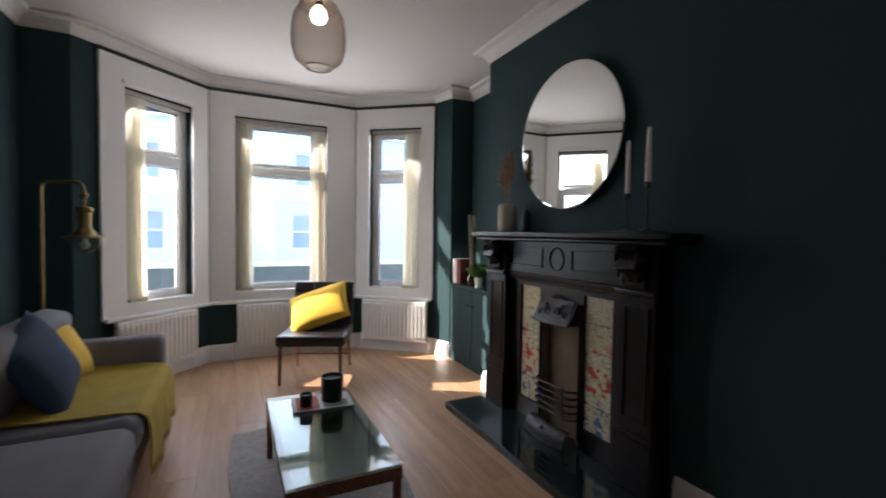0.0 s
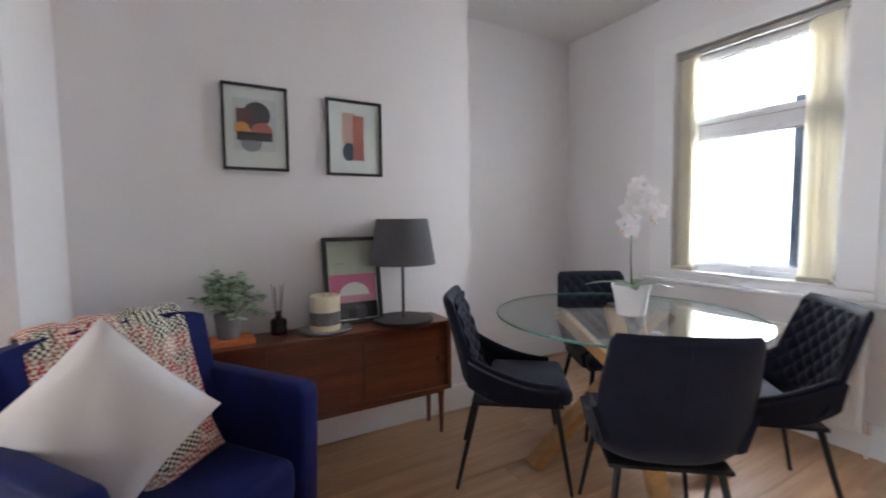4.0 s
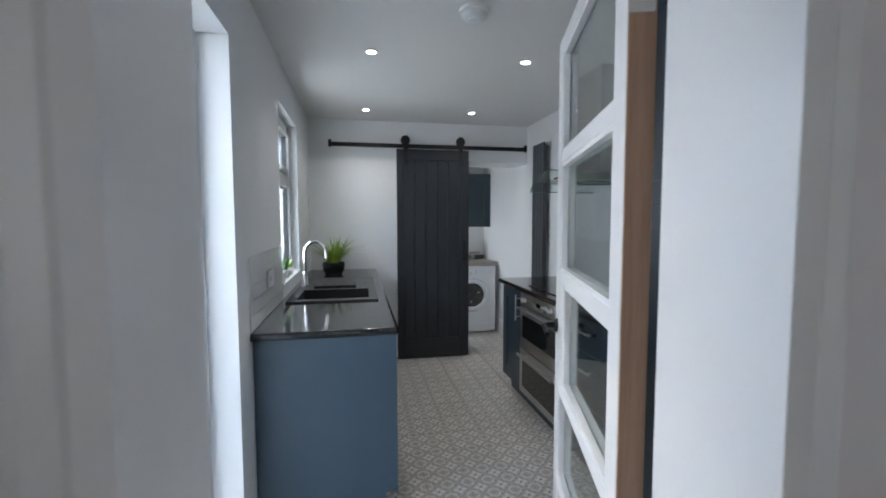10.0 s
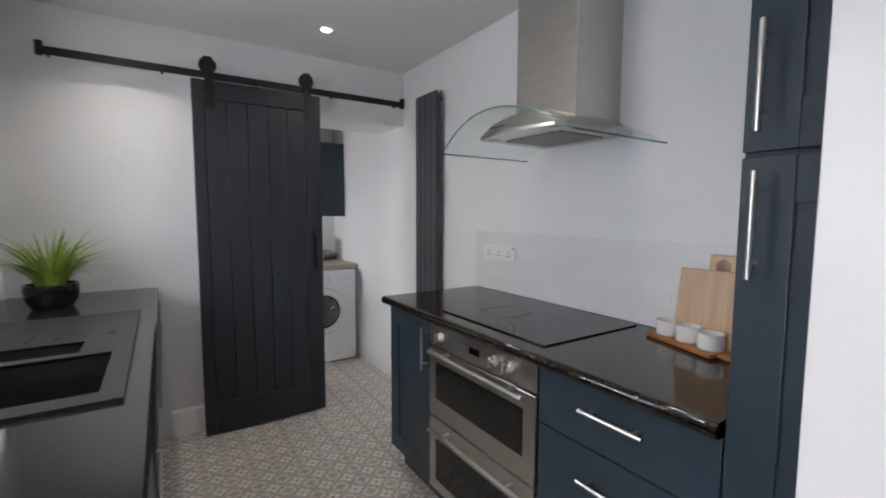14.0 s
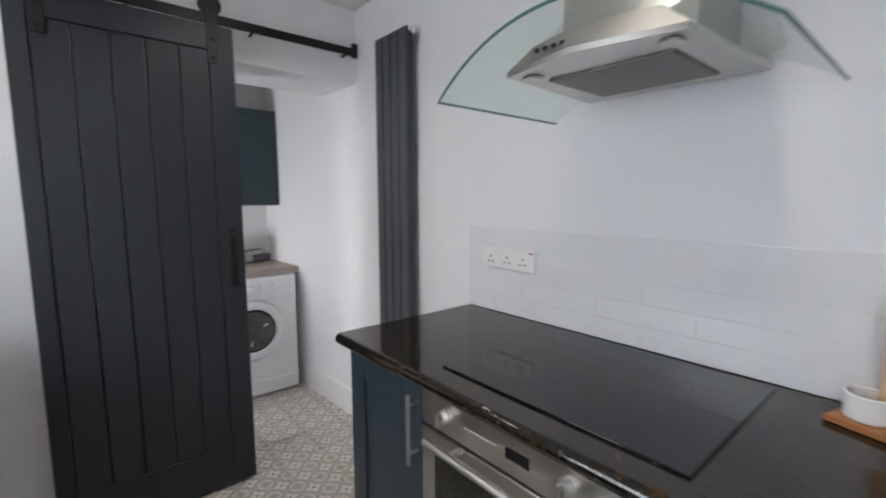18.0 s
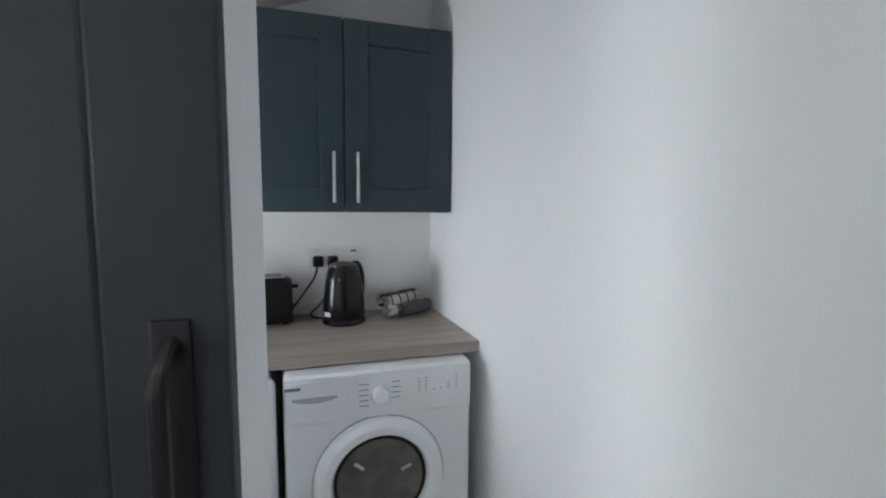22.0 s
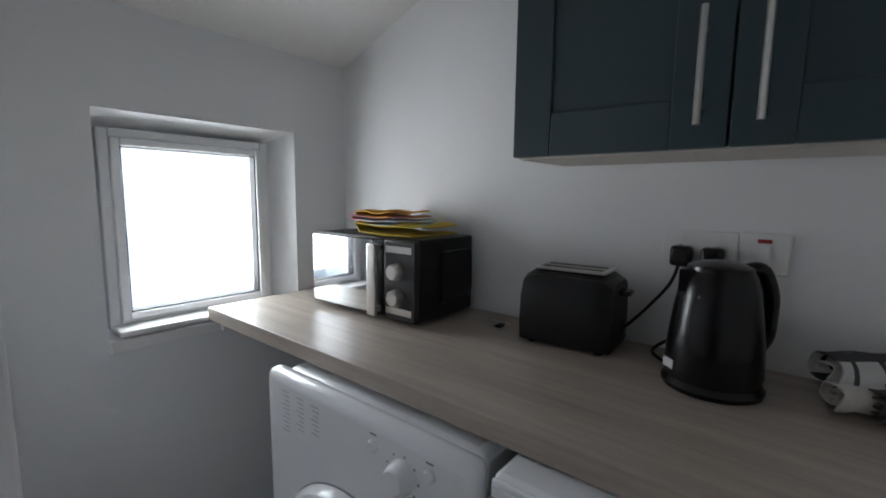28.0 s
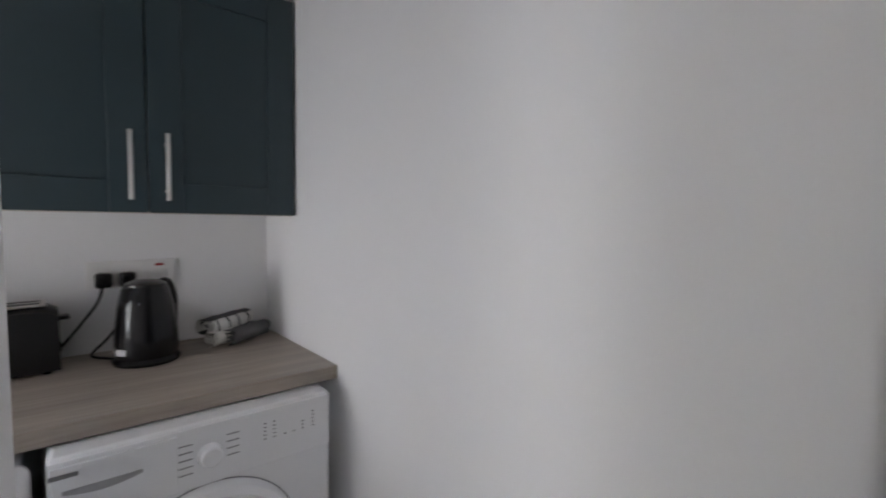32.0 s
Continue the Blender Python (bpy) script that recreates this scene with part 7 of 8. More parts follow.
def panel_radiator(m, w, z0, z1, label, flutes=None, valve_side=1):
    """A pressed steel panel radiator: local x along the wall, +y into the room, its back 3 cm off the wall."""
    t = thing("radiator", label, "radiator", m)
    n = flutes or int(w / 0.042)
    step = w / n
    b = bmesh.new()
    rows = []
    for i in range(n):
        for fx, d in ((0.12, 0.0), (0.30, 0.011), (0.70, 0.011), (0.88, 0.0)):
            rows.append((step * (i + fx), d))
    rows = [(0, 0)] + rows + [(w, 0)]
    zz = ((z0, 0.25), (z0 + 0.035, 0.25), (z0 + 0.05, 1), (z1 - 0.05, 1), (z1 - 0.035, 0.25), (z1 - 0.012, 0.25), (z1, -0.6))
    g = [[b.verts.new((x, 0.078 + d * k if k >= 0 else 0.070, z)) for z, k in zz] for x, d in rows]
    for i in range(len(rows) - 1):
        for j in range(len(zz) - 1):
            b.faces.new((g[i + 1][j], g[i][j], g[i][j + 1], g[i + 1][j + 1]))
    bmesh.ops.recalc_face_normals(b, faces=b.faces[:])
    bmesh.ops.solidify(b, geom=b.faces[:], thickness=0.004)
    part("front_panel", b, RADWHITE, t, smooth=25)
    part("back_panel", bm_box(0.01, w - 0.01, 0.03, 0.05, z0 + 0.01, z1 - 0.01, 0.004), RADWHITE, t)
    part("top_grille", bm_box(0.0, w, 0.03, 0.074, z1 - 0.008, z1, 0.002), RADWHITE, t)
    for x in (0.0, w - 0.006):
        part("side_cover", bm_box(x, x + 0.006, 0.03, 0.076, z0 + 0.006, z1 - 0.002, 0.002), RADWHITE, t)
    for x in (-0.02, w + 0.02):
        v = part("valve", bm_cyl((x, 0.055, z0 + 0.0), (x, 0.055, z0 + 0.06), 0.013, n=16), PLASTIC if x * valve_side > 0 else CHROME, t)
        part("pipe", bm_cyl((x, 0.055, 0.0), (x, 0.055, z0), 0.0075, n=12), RADWHITE, v)
    part("bleed_plug", bm_cyl((w - 0.006, 0.055, z1 - 0.04), (w + 0.008, 0.055, z1 - 0.04), 0.009, n=12), CHROME, t)
    return t


panel_radiator(pose(0, 0.59, 0, 0, 0, 90), 1.28, 0.13, 0.62, "white panel radiator under the dining window")


def thermostat():
    t = thing("thermostat", "beige square room thermostat with a round dial", "thermostat", pose(-0.285, YS2, 1.595) @ Matrix.Diagonal((1.15, 1.0, 1.15, 1)))
    part("case", bm_box(-0.048, 0.048, 0, 0.042, -0.043, 0.043, 0.006, 3), plain("aged beige plastic", (0.60, 0.58, 0.53), 0.45), t)
    part("dial", bm_lathe([(0.030, 0), (0.030, 0.008), (0.026, 0.011), (0, 0.011)], 32, pose(0.006, 0.042, 0, -90)), PLASTIC, t)
    part("pointer", bm_box(0.004, 0.008, 0.053, 0.0545, 0.008, 0.024), CHAR, t)


SWITCHPL = plain("aged white switch plastic", (0.69, 0.67, 0.65), 0.45, var=0.02, bump=0.03)


def light_switch(m, label):
    t = thing("light_switch", label, "light switch", m)
    part("plate", bm_box(-0.073, 0.073, 0, 0.009, -0.043, 0.043, 0.004), SWITCHPL, t)
    for x in (-0.03, 0.03):
        part("rocker", bm_box(x - 0.012, x + 0.012, 0.009, 0.0135, -0.018, 0.018, 0.002), SWITCHPL, t)
    for x in (-0.06, 0.06):
        part("screw", bm_cyl((x, 0.008, 0), (x, 0.0098, 0), 0.003, n=10), CHROME, t)


thermostat()
light_switch(pose(0, 0.222, 1.45, 0, 0, 90), "white double light switch beside the kitchen door")


def weave(name):
    """Red, black and cream houndstooth wool."""
    m, n, l, b = nodes_of(name)
    co = n.new("ShaderNodeTexCoord")
    c1, c2, c3 = n.new("ShaderNodeTexChecker"), n.new("ShaderNodeTexChecker"), n.new("ShaderNodeTexChecker")
    mp = n.new("ShaderNodeMapping")
    mp.inputs["Rotation"].default_value = (0.4, 0.3, radians(33))
    l.new(co.outputs["Object"], mp.inputs["Vector"])
    for c, s, a, d, v in ((c1, 105, (0.70, 0.64, 0.50), (0.02, 0.018, 0.02), co.outputs["Object"]), (c2, 13, (1, 1, 1), (0, 0, 0), co.outputs["Object"]), (c3, 92, (0.42, 0.04, 0.045), (0.68, 0.62, 0.48), mp.outputs[0])):
        c.inputs["Scale"].default_value, c.inputs["Color1"].default_value, c.inputs["Color2"].default_value = s, (*a, 1), (*d, 1)
        l.new(v, c.inputs["Vector"])
    nz = noise_node(n, l, co.outputs["Object"], 5, 2)
    r = ramp(n, [(0.45, (0, 0, 0)), (0.55, (1, 1, 1))])
    l.new(nz.outputs["Fac"], r.inputs["Fac"])
    mx = n.new("ShaderNodeMix")
    mx.data_type = "RGBA"
    l.new(r.outputs["Color"], mx.inputs["Factor"])
    l.new(c1.outputs["Color"], mx.inputs["A"]), l.new(c3.outputs["Color"], mx.inputs["B"])
    l.new(mx.outputs["Result"], b.inputs["Base Color"])
    b.inputs["Roughness"].default_value = 0.95
    fine = noise_node(n, l, co.outputs["Object"], 400, 2)
    bump_to(n, l, b, fine.outputs["Fac"], 0.5, 0.002)
    return m


HOUND = weave("houndstooth wool")
CREAMCLOTH = plain("off-white linen cushion", (0.62, 0.57, 0.54), 0.9, var=0.06, grain=350, bump=0.4)


def armchair():
    m = pose(-3.08, 1.26, 0, 0, 0, facing(0.60, -0.80))
    t = thing("armchair", "royal blue velvet armchair with straight sloping arms", "armchair", m)
    part("seat_cushion", bm_box(-0.272, 0.272, -0.20, 0.25, 0.30, 0.46, 0.045, 4), ROYAL, t, smooth=60)
    part("seat_base", bm_box(-0.282, 0.282, -0.33, 0.235, 0.14, 0.305, 0.015, 3), ROYAL, t, smooth=60)

    def back(u, v):
        s = 2 * u - 1
        z = 0.30 + 0.605 * v - 0.03 * abs(s) ** 6 * v
        return ((0.325 - 0.02 * v) * s, -0.235 - 0.115 * v + 0.02 * s * s, z)
    bk = part("backrest", bm_sheet(back, 16, 10, 0.115), ROYAL, t, smooth=60)
    for s in (-1, 1):
        b = bmesh.new()
        prof = [(-0.36, 0.15), (0.24, 0.15), (0.26, 0.66), (0.235, 0.69), (-0.28, 0.70), (-0.36, 0.70)]
        bm = bm_poly(prof, 0, 0.085, bevel=0.018)
        bm.transform(Matrix(((0, 0, s, s * 0.285 if s > 0 else -0.285), (1, 0, 0, 0), (0, 1, 0, 0), (0, 0, 0, 1))))
        bmesh.ops.recalc_face_normals(bm, faces=bm.faces[:])
        part("arm", bm, ROYAL, t, smooth=60)
        b.free()
    for sx in (-1, 1):
        for y0 in (-0.29, 0.20):
            part("leg", bm_cyl((sx * 0.30, y0 * 1.06, 0), (sx * 0.28, y0, 0.145), 0.012, 0.02, 16), TEAK, t)
    # the blanket lies over the back and runs down its front
    th = thing("throw_blanket", "red, black and cream houndstooth wool throw over the armchair's back", "blanket", m)

    def drape(u, v):
        x = -0.235 + 0.45 * u + 0.012 * math.sin(9 * v + 2)
        ripple = 0.006 * math.sin(22 * u + 3 * v) + 0.004 * math.sin(41 * u)
        path = [(-0.292, 0.50), (-0.332, 0.72), (-0.362, 0.905), (-0.345, 0.936), (-0.29, 0.946), (-0.245, 0.936), (-0.215, 0.90), (-0.178, 0.74), (-0.135, 0.58), (-0.108, 0.475)]
        k = v * (len(path) - 1)
        i = min(int(k), len(path) - 2)
        f = k - i
        y, z = (path[i][0] * (1 - f) + path[i + 1][0] * f, path[i][1] * (1 - f) + path[i + 1][1] * f)
        return (x, y + (ripple if z < 0.9 else 0), z + (ripple if z >= 0.9 else 0) - 0.012 * abs(2 * u - 1) ** 6 + 0.004)
    part("cloth", bm_sheet(drape, 26, 48, 0.006), HOUND, th, smooth=60)
    fr = bmesh.new()
    for i in range(34):
        p = Vector(drape(i / 33, 0.0))
        bm_tube([p, p + Vector((0.002, -0.002, -0.02)), p + Vector((-0.003, 0, -0.045))], 0.0022, 5, fr)
    part("fringe", fr, CREAMCLOTH, th)
    c2 = thing("cushion", "houndstooth cushion tucked behind an off-white one", "cushion", m @ pose(-0.06, -0.05, 0.555, 14, 12, 0))
    part("cover", bm_cushion(0.27, 0.22, 0.09, seed=4), HOUND, c2, smooth=60)
    c1 = thing("cushion", "off-white linen cushion propped on one corner in the armchair", "cushion", pose(-3.205, 1.185, 0.725, 18, 45, 186))
    part("cover", bm_cushion(0.36, 0.40, 0.14, seed=2), CREAMCLOTH, c1, smooth=60)
    part("seam", bm_tube([(0.177 * a, 0, 0.197 * b) for a, b in ((-1, -1), (0, -0.945), (1, -1), (0.945, 0), (1, 1), (0, 0.945), (-1, 1), (-0.945, 0))], 0.002, 6, closed=True), CREAMCLOTH, c1)


armchair()


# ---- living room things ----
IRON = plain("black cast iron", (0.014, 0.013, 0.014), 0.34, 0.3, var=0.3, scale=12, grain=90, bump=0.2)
# lit copy of the iron: its highlights are put into a lighter, mottled colour
IRONLIT = plain("cast iron with painted highlights", (0.050, 0.049, 0.051), 0.36, 0.9, var=0.6, scale=55, grain=75, bump=0.9, dist=0.006)
BLACKWOOD = plain("black painted timber", (0.008, 0.0072, 0.008), 0.30, spec=0.3, var=0.25, scale=6, grain=60, bump=0.12, stretch=(6, 6, 1))
GRANITE = speckle("polished black granite", (0.008, 0.014, 0.014), (0.014, 0.024, 0.023), (0.04, 0.05, 0.05), 120, 0.07)
FIREBRICK = plain("beige fire back", (0.17, 0.125, 0.075), 0.9, var=0.25, scale=6)
CLAY = plain("pale fire clay", (0.42, 0.39, 0.33), 0.9, var=0.15, scale=8)
MIRRORG = plain("mirror silver", (0.76, 0.78, 0.77), 0.015, 1.0, var=0.0, bump=0.0, rvar=0.0)
GREYCLOTH = plain("grey woven upholstery", (0.205, 0.20, 0.215), 0.95, var=0.10, scale=5, grain=420, bump=0.5)
MUSTARD = plain("mustard knit throw", (0.40, 0.29, 0.035), 0.95, var=0.14, scale=8, grain=260, bump=0.6, dist=0.002)
GOLDCLOTH = plain("golden yellow cushion cloth", (0.74, 0.45, 0.03), 0.85, var=0.10, scale=8, grain=300, bump=0.3, sheen=0.1)
BLUECLOTH = plain("slate blue cushion cloth", (0.030, 0.055, 0.105), 0.95, var=0.16, scale=6, grain=350, bump=0.4)
LEATHER = plain("black leather", (0.016, 0.015, 0.016), 0.36, var=0.2, scale=8, grain=120, bump=0.35)
REDWOOD = wood("reddish stained timber", (0.085, 0.026, 0.014), (0.19, 0.07, 0.034), 0.35, scale=1.0, rnd=0.08, coat=0.2)
RUG = plain("pale grey shaggy rug", (0.46, 0.44, 0.42), 0.98, var=0.22, scale=30, grain=180, bump=1.0, dist=0.01)
SMOKED = plain("taupe wire mesh", (0.30, 0.22, 0.17), 0.5, 0.6)


def flower_tiles(name):
    """Cream tiles painted with red and blue flowers on green stems."""
    m, n, l, b = nodes_of(name)
    co, mp = n.new("ShaderNodeTexCoord"), n.new("ShaderNodeMapping")
    mp.inputs["Scale"].default_value = (1, 1, 1)
    l.new(co.outputs["Object"], mp.inputs["Vector"])
    a, c = noise_node(n, l, mp.outputs[0], 26, 1), noise_node(n, l, mp.outputs[0], 48, 2)
    sep = n.new("ShaderNodeSeparateXYZ")
    l.new(co.outputs["Object"], sep.inputs[0])
    hue = n.new("ShaderNodeMapRange")
    hue.inputs["From Min"].default_value, hue.inputs["From Max"].default_value = 0.15, 0.95
    l.new(sep.outputs["Z"], hue.inputs["Value"])
    kind = ramp(n, [(0.0, (0.08, 0.14, 0.33)), (0.22, (0.10, 0.16, 0.32)), (0.30, (0.48, 0.06, 0.04)), (0.62, (0.50, 0.09, 0.05)), (0.72, (0.62, 0.55, 0.36))])
    l.new(hue.outputs[0], kind.inputs["Fac"])
    m1, m2 = n.new("ShaderNodeMix"), n.new("ShaderNodeMix")
    m1.data_type = m2.data_type = "RGBA"
    stem = ramp(n, [(0.455, (0, 0, 0)), (0.48, (1, 1, 1)), (0.52, (1, 1, 1)), (0.545, (0, 0, 0))])
    l.new(c.outputs["Fac"], stem.inputs["Fac"]), l.new(stem.outputs["Color"], m1.inputs["Factor"])
    m1.inputs["A"].default_value, m1.inputs["B"].default_value = (0.66, 0.60, 0.43, 1), (0.20, 0.24, 0.16, 1)
    fl = ramp(n, [(0.57, (0, 0, 0)), (0.595, (1, 1, 1))])
    l.new(a.outputs["Fac"], fl.inputs["Fac"]), l.new(fl.outputs["Color"], m2.inputs["Factor"])
    l.new(m1.outputs["Result"], m2.inputs["A"]), l.new(kind.outputs["Color"], m2.inputs["B"])
    l.new(m2.outputs["Result"], b.inputs["Base Color"])
    b.inputs["Roughness"].default_value = 0.15
    return m


FLOWERT = flower_tiles("flower painted glazed tile")


def fireplace():
    C = -5.355
    t = thing("fireplace", "black Victorian fireplace with corbelled mantel and flowered tile panels", "fireplace", pose(C, YG, 0))
    wpart("hearth", bm_poly([(-6.14, 1.905), (-4.61, 1.905), (-4.61, YG - 0.003), (-6.14, YG - 0.003)], 0, 0.052, bevel=0.004), GRANITE, t, "polished dark green-black granite hearth slab")
    W = YG - 0.0015
    shelf = wpart("mantel_shelf", bm_box(C - 0.845, C + 0.845, 2.135, W, 1.288, 1.322, 0.008, 3), BLACKWOOD, t)
    wpart("shelf_moulding", bm_box(C - 0.82, C + 0.82, 2.16, W, 1.262, 1.288, 0.01, 3), BLACKWOOD, shelf)
    frieze = block("frieze", C - 0.53, C + 0.53, 2.262, W, 1.045, 1.262, BLACKWOOD, t, 0.003)
    for x0, x1 in ((-0.48, -0.13), (0.13, 0.48)):
        bm = bmesh.new()
        for a, b, z0, z1 in ((x0, x1, 1.095, 1.105), (x0, x1, 1.21, 1.22), (x0, x0 + 0.01, 1.105, 1.21), (x1 - 0.01, x1, 1.105, 1.21)):
            bm_box(C + a, C + b, 2.254, 2.262, z0, z1, 0.002, bm=bm)
        wpart("panel_bead", bm, BLACKWOOD, frieze)
    wpart("oval", bm_tube([(C + 0.062 * math.cos(k * math.pi / 16), 2.26, 1.157 + 0.068 * math.sin(k * math.pi / 16)) for k in range(32)], 0.007, 8, closed=True), BLACKWOOD, frieze)
    for s in (-1, 1):
        x0, x1 = sorted((C + s * 0.51, C + s * 0.715))
        pil = block("pilaster", x0, x1, 2.235, W, 0.052, 1.262, BLACKWOOD, t, 0.003)
        block("plinth_block", x0 - 0.012, x1 + 0.012, 2.218, 2.235, 0.052, 0.315, BLACKWOOD, pil, 0.004)
        block("base_moulding", x0 - 0.010, x1 + 0.010, 2.222, 2.235, 0.315, 0.345, BLACKWOOD, pil, 0.006)
        bm = bmesh.new()
        for a, b, z0, z1 in ((x0 + 0.03, x1 - 0.03, 0.40, 0.41), (x0 + 0.03, x1 - 0.03, 0.955, 0.965), (x0 + 0.03, x0 + 0.04, 0.41, 0.955), (x1 - 0.04, x1 - 0.03, 0.41, 0.955)):
            bm_box(a, b, 2.228, 2.235, z0, z1, 0.002, bm=bm)
        wpart("panel_bead", bm, BLACKWOOD, pil)
        block("collar", x0 - 0.014, x1 + 0.014, 2.21, 2.235, 1.015, 1.045, BLACKWOOD, pil, 0.008)
        # a scrolled bracket carries the shelf
        prof = [(2.235, 1.045), (2.215, 1.05), (2.205, 1.075), (2.212, 1.105), (2.195, 1.125), (2.135, 1.15), (2.156, 1.19), (2.158, 1.225), (2.135, 1.245), (2.165, 1.262), (2.235, 1.262)]
        xc = (x0 + x1) / 2
        cb = bm_poly([(z, y) for y, z in prof], -0.06, 0.06, bevel=0.004)
        cb.transform(Matrix(((0, 0, 1, xc), (0, 1, 0, 0), (1, 0, 0, 0), (0, 0, 0, 1))))
        bmesh.ops.recalc_face_normals(cb, faces=cb.faces[:])
        cor = wpart("corbel", cb, BLACKWOOD, t, smooth=40)
        for z, y, r in ((1.20, 2.165, 0.034), (1.085, 2.208, 0.02)):
            for e in (-1, 1):
                wpart("scroll", bm_lathe([(r, 0), (r, 0.008), (r * 0.7, 0.010), (r * 0.55, 0.005), (r * 0.3, 0.012), (0, 0.013)], 24, pose(xc + e * 0.058, y + 0.012, z, 0, e * 90, 0)), BLACKWOOD, cor)
        wpart("leaf_carving", bm_sheet(lambda u, v, xc=xc: (xc + (u - 0.5) * 0.07 * (1.2 - v * 0.5), 2.150 + 0.055 * v + 0.006 * math.cos(u * 18), 1.225 - 0.14 * v), 12, 8, 0.006), BLACKWOOD, cor)
    # cast insert with its tile panels, set back between the pilasters
    I0, I1 = C - 0.51, C + 0.51
    ins = wpart("iron_insert", bm_wall((I1, 2.30), (I0, 2.30), 0.055, 0.052, 1.045, [(0.10, 0.31, 0.175, 0.958), (0.71, 0.92, 0.175, 0.958), (0.335, 0.685, 0.05, 0.80)]), IRON, t, smooth=0)
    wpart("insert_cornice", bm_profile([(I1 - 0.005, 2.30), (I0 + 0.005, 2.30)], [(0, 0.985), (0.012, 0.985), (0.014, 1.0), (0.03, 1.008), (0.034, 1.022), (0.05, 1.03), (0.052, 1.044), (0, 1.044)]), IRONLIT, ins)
    for a, b in ((C - 0.41, C - 0.20), (C + 0.20, C + 0.41)):
        for k in range(5):
            z0 = 0.175 + k * 0.1566
            wpart("tile", bm_box(a + 0.0015, b - 0.0015, 2.316, 2.326, z0 + 0.0015, z0 + 0.1551, 0.0015), FLOWERT, ins)
    bm = bmesh.new()
    for x in (C - 0.182, C + 0.172):
        bm_box(x, x + 0.012, 2.286, 2.30, 0.10, 0.90, 0.003, bm=bm)
    wpart("beading", bm, IRON, ins)
    # hood
    def hood(u, v):
        w = 0.165 - 0.03 * v
        return (C + (2 * u - 1) * w, 2.205 + 0.085 * v - 0.012 * math.sin(math.pi * u) * (1 - v) , 0.775 + 0.135 * v)
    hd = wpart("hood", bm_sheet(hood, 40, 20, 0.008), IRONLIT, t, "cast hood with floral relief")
    wpart("hood_lip", bm_tube([(C - 0.168, 2.21, 0.775), (C - 0.08, 2.197, 0.772), (C + 0.08, 2.197, 0.772), (C + 0.168, 2.21, 0.775)], 0.008, 8), IRONLIT, hd)
    for s in (-1, 1):
        bm = bm_poly([(2.21, 0.772), (2.30, 0.772), (2.30, 0.905), (2.288, 0.905)], 0, 0.008)
        bm.transform(Matrix(((0, 0, 1, C + s * 0.16 - 0.004), (1, 0, 0, 0), (0, 1, 0, 0), (0, 0, 0, 1))))
        bmesh.ops.recalc_face_normals(bm, faces=bm.faces[:])
        wpart("hood_cheek", bm, IRON, hd)
    wpart("hood_handle", bm_tube([(C - 0.06, 2.29, 0.915), (C - 0.03, 2.275, 0.93), (C + 0.03, 2.275, 0.93), (C + 0.06, 2.29, 0.915)], 0.007, 8), IRONLIT, hd)
    for s in (-1, 1):
        for k, (cu, cv, r0) in enumerate(((0.30, 0.50, 0.030), (0.72, 0.42, 0.024), (0.52, 0.72, 0.018))):
            pts = []
            for i in range(15):
                a = s * (0.6 + i * 0.62)
                rr = r0 * (1 - i / 17)
                x, y, z = hood(0.5 + s * cu / 2, cv)
                pts.append((x + rr * math.cos(a), y - 0.006 - rr * math.sin(a) * -0.5, z + rr * math.sin(a)))
            wpart("scroll", bm_tube(pts, 0.0042, 6), IRONLIT, hd)
    # firebox
    block("fire_back", C - 0.155, C + 0.155, 2.352, 2.362, 0.053, 0.80, FIREBRICK, t, 0)
    for s in (-1, 1):
        block("fire_cheek", min(C + s * 0.172, C + s * 0.160), max(C + s * 0.172, C + s * 0.160), 2.302, 2.352, 0.053, 0.80, CLAY if s > 0 else FIREBRICK, t, 0)
    gr = thing("fire_grate", "black iron fire grate with an ash pan cover in highlighted iron", "grate", pose(C, 2.25, 0.052))
    for k in range(5):
        z = 0.215 + k * 0.042
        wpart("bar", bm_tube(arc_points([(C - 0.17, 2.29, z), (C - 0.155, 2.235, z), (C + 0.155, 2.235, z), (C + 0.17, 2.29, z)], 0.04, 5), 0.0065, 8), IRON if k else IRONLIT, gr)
    for s in (-0.1, 0.1):
        wpart("upright", bm_cyl((C + s, 2.243, 0.19), (C + s, 2.243, 0.40), 0.005, n=8), IRON, gr)
    wpart("ash_pan_cover", bm_sheet(lambda u, v: (C + (2 * u - 1) * (0.185 - 0.02 * v), 2.175 + 0.07 * v ** 2 - 0.025 * math.sin(math.pi * u), 0.055 + 0.095 * math.sin(0.5 * math.pi * v)), 24, 10, 0.008), IRONLIT, gr, "iron ash pan cover with painted highlights")
    wpart("knob", bm_cyl((C, 2.19, 0.125), (C, 2.16, 0.125), 0.012, 0.016, 14), IRON, gr)


fireplace()


def round_mirror():
    t = thing("mirror", "round frameless mirror with a polished rim above the mantel", "mirror", pose(-5.378, YG - 0.026, 1.915, 90, 0, 0))
    part("backing", bm_lathe([(0.43, 0), (0.43, 0.012), (0, 0.012)], 72), BLACKM, t)
    part("glass", bm_lathe([(0.444, 0.0125), (0.446, 0.0165), (0.437, 0.0185), (0, 0.0185)], 96), MIRRORG, t, smooth=5)


round_mirror()


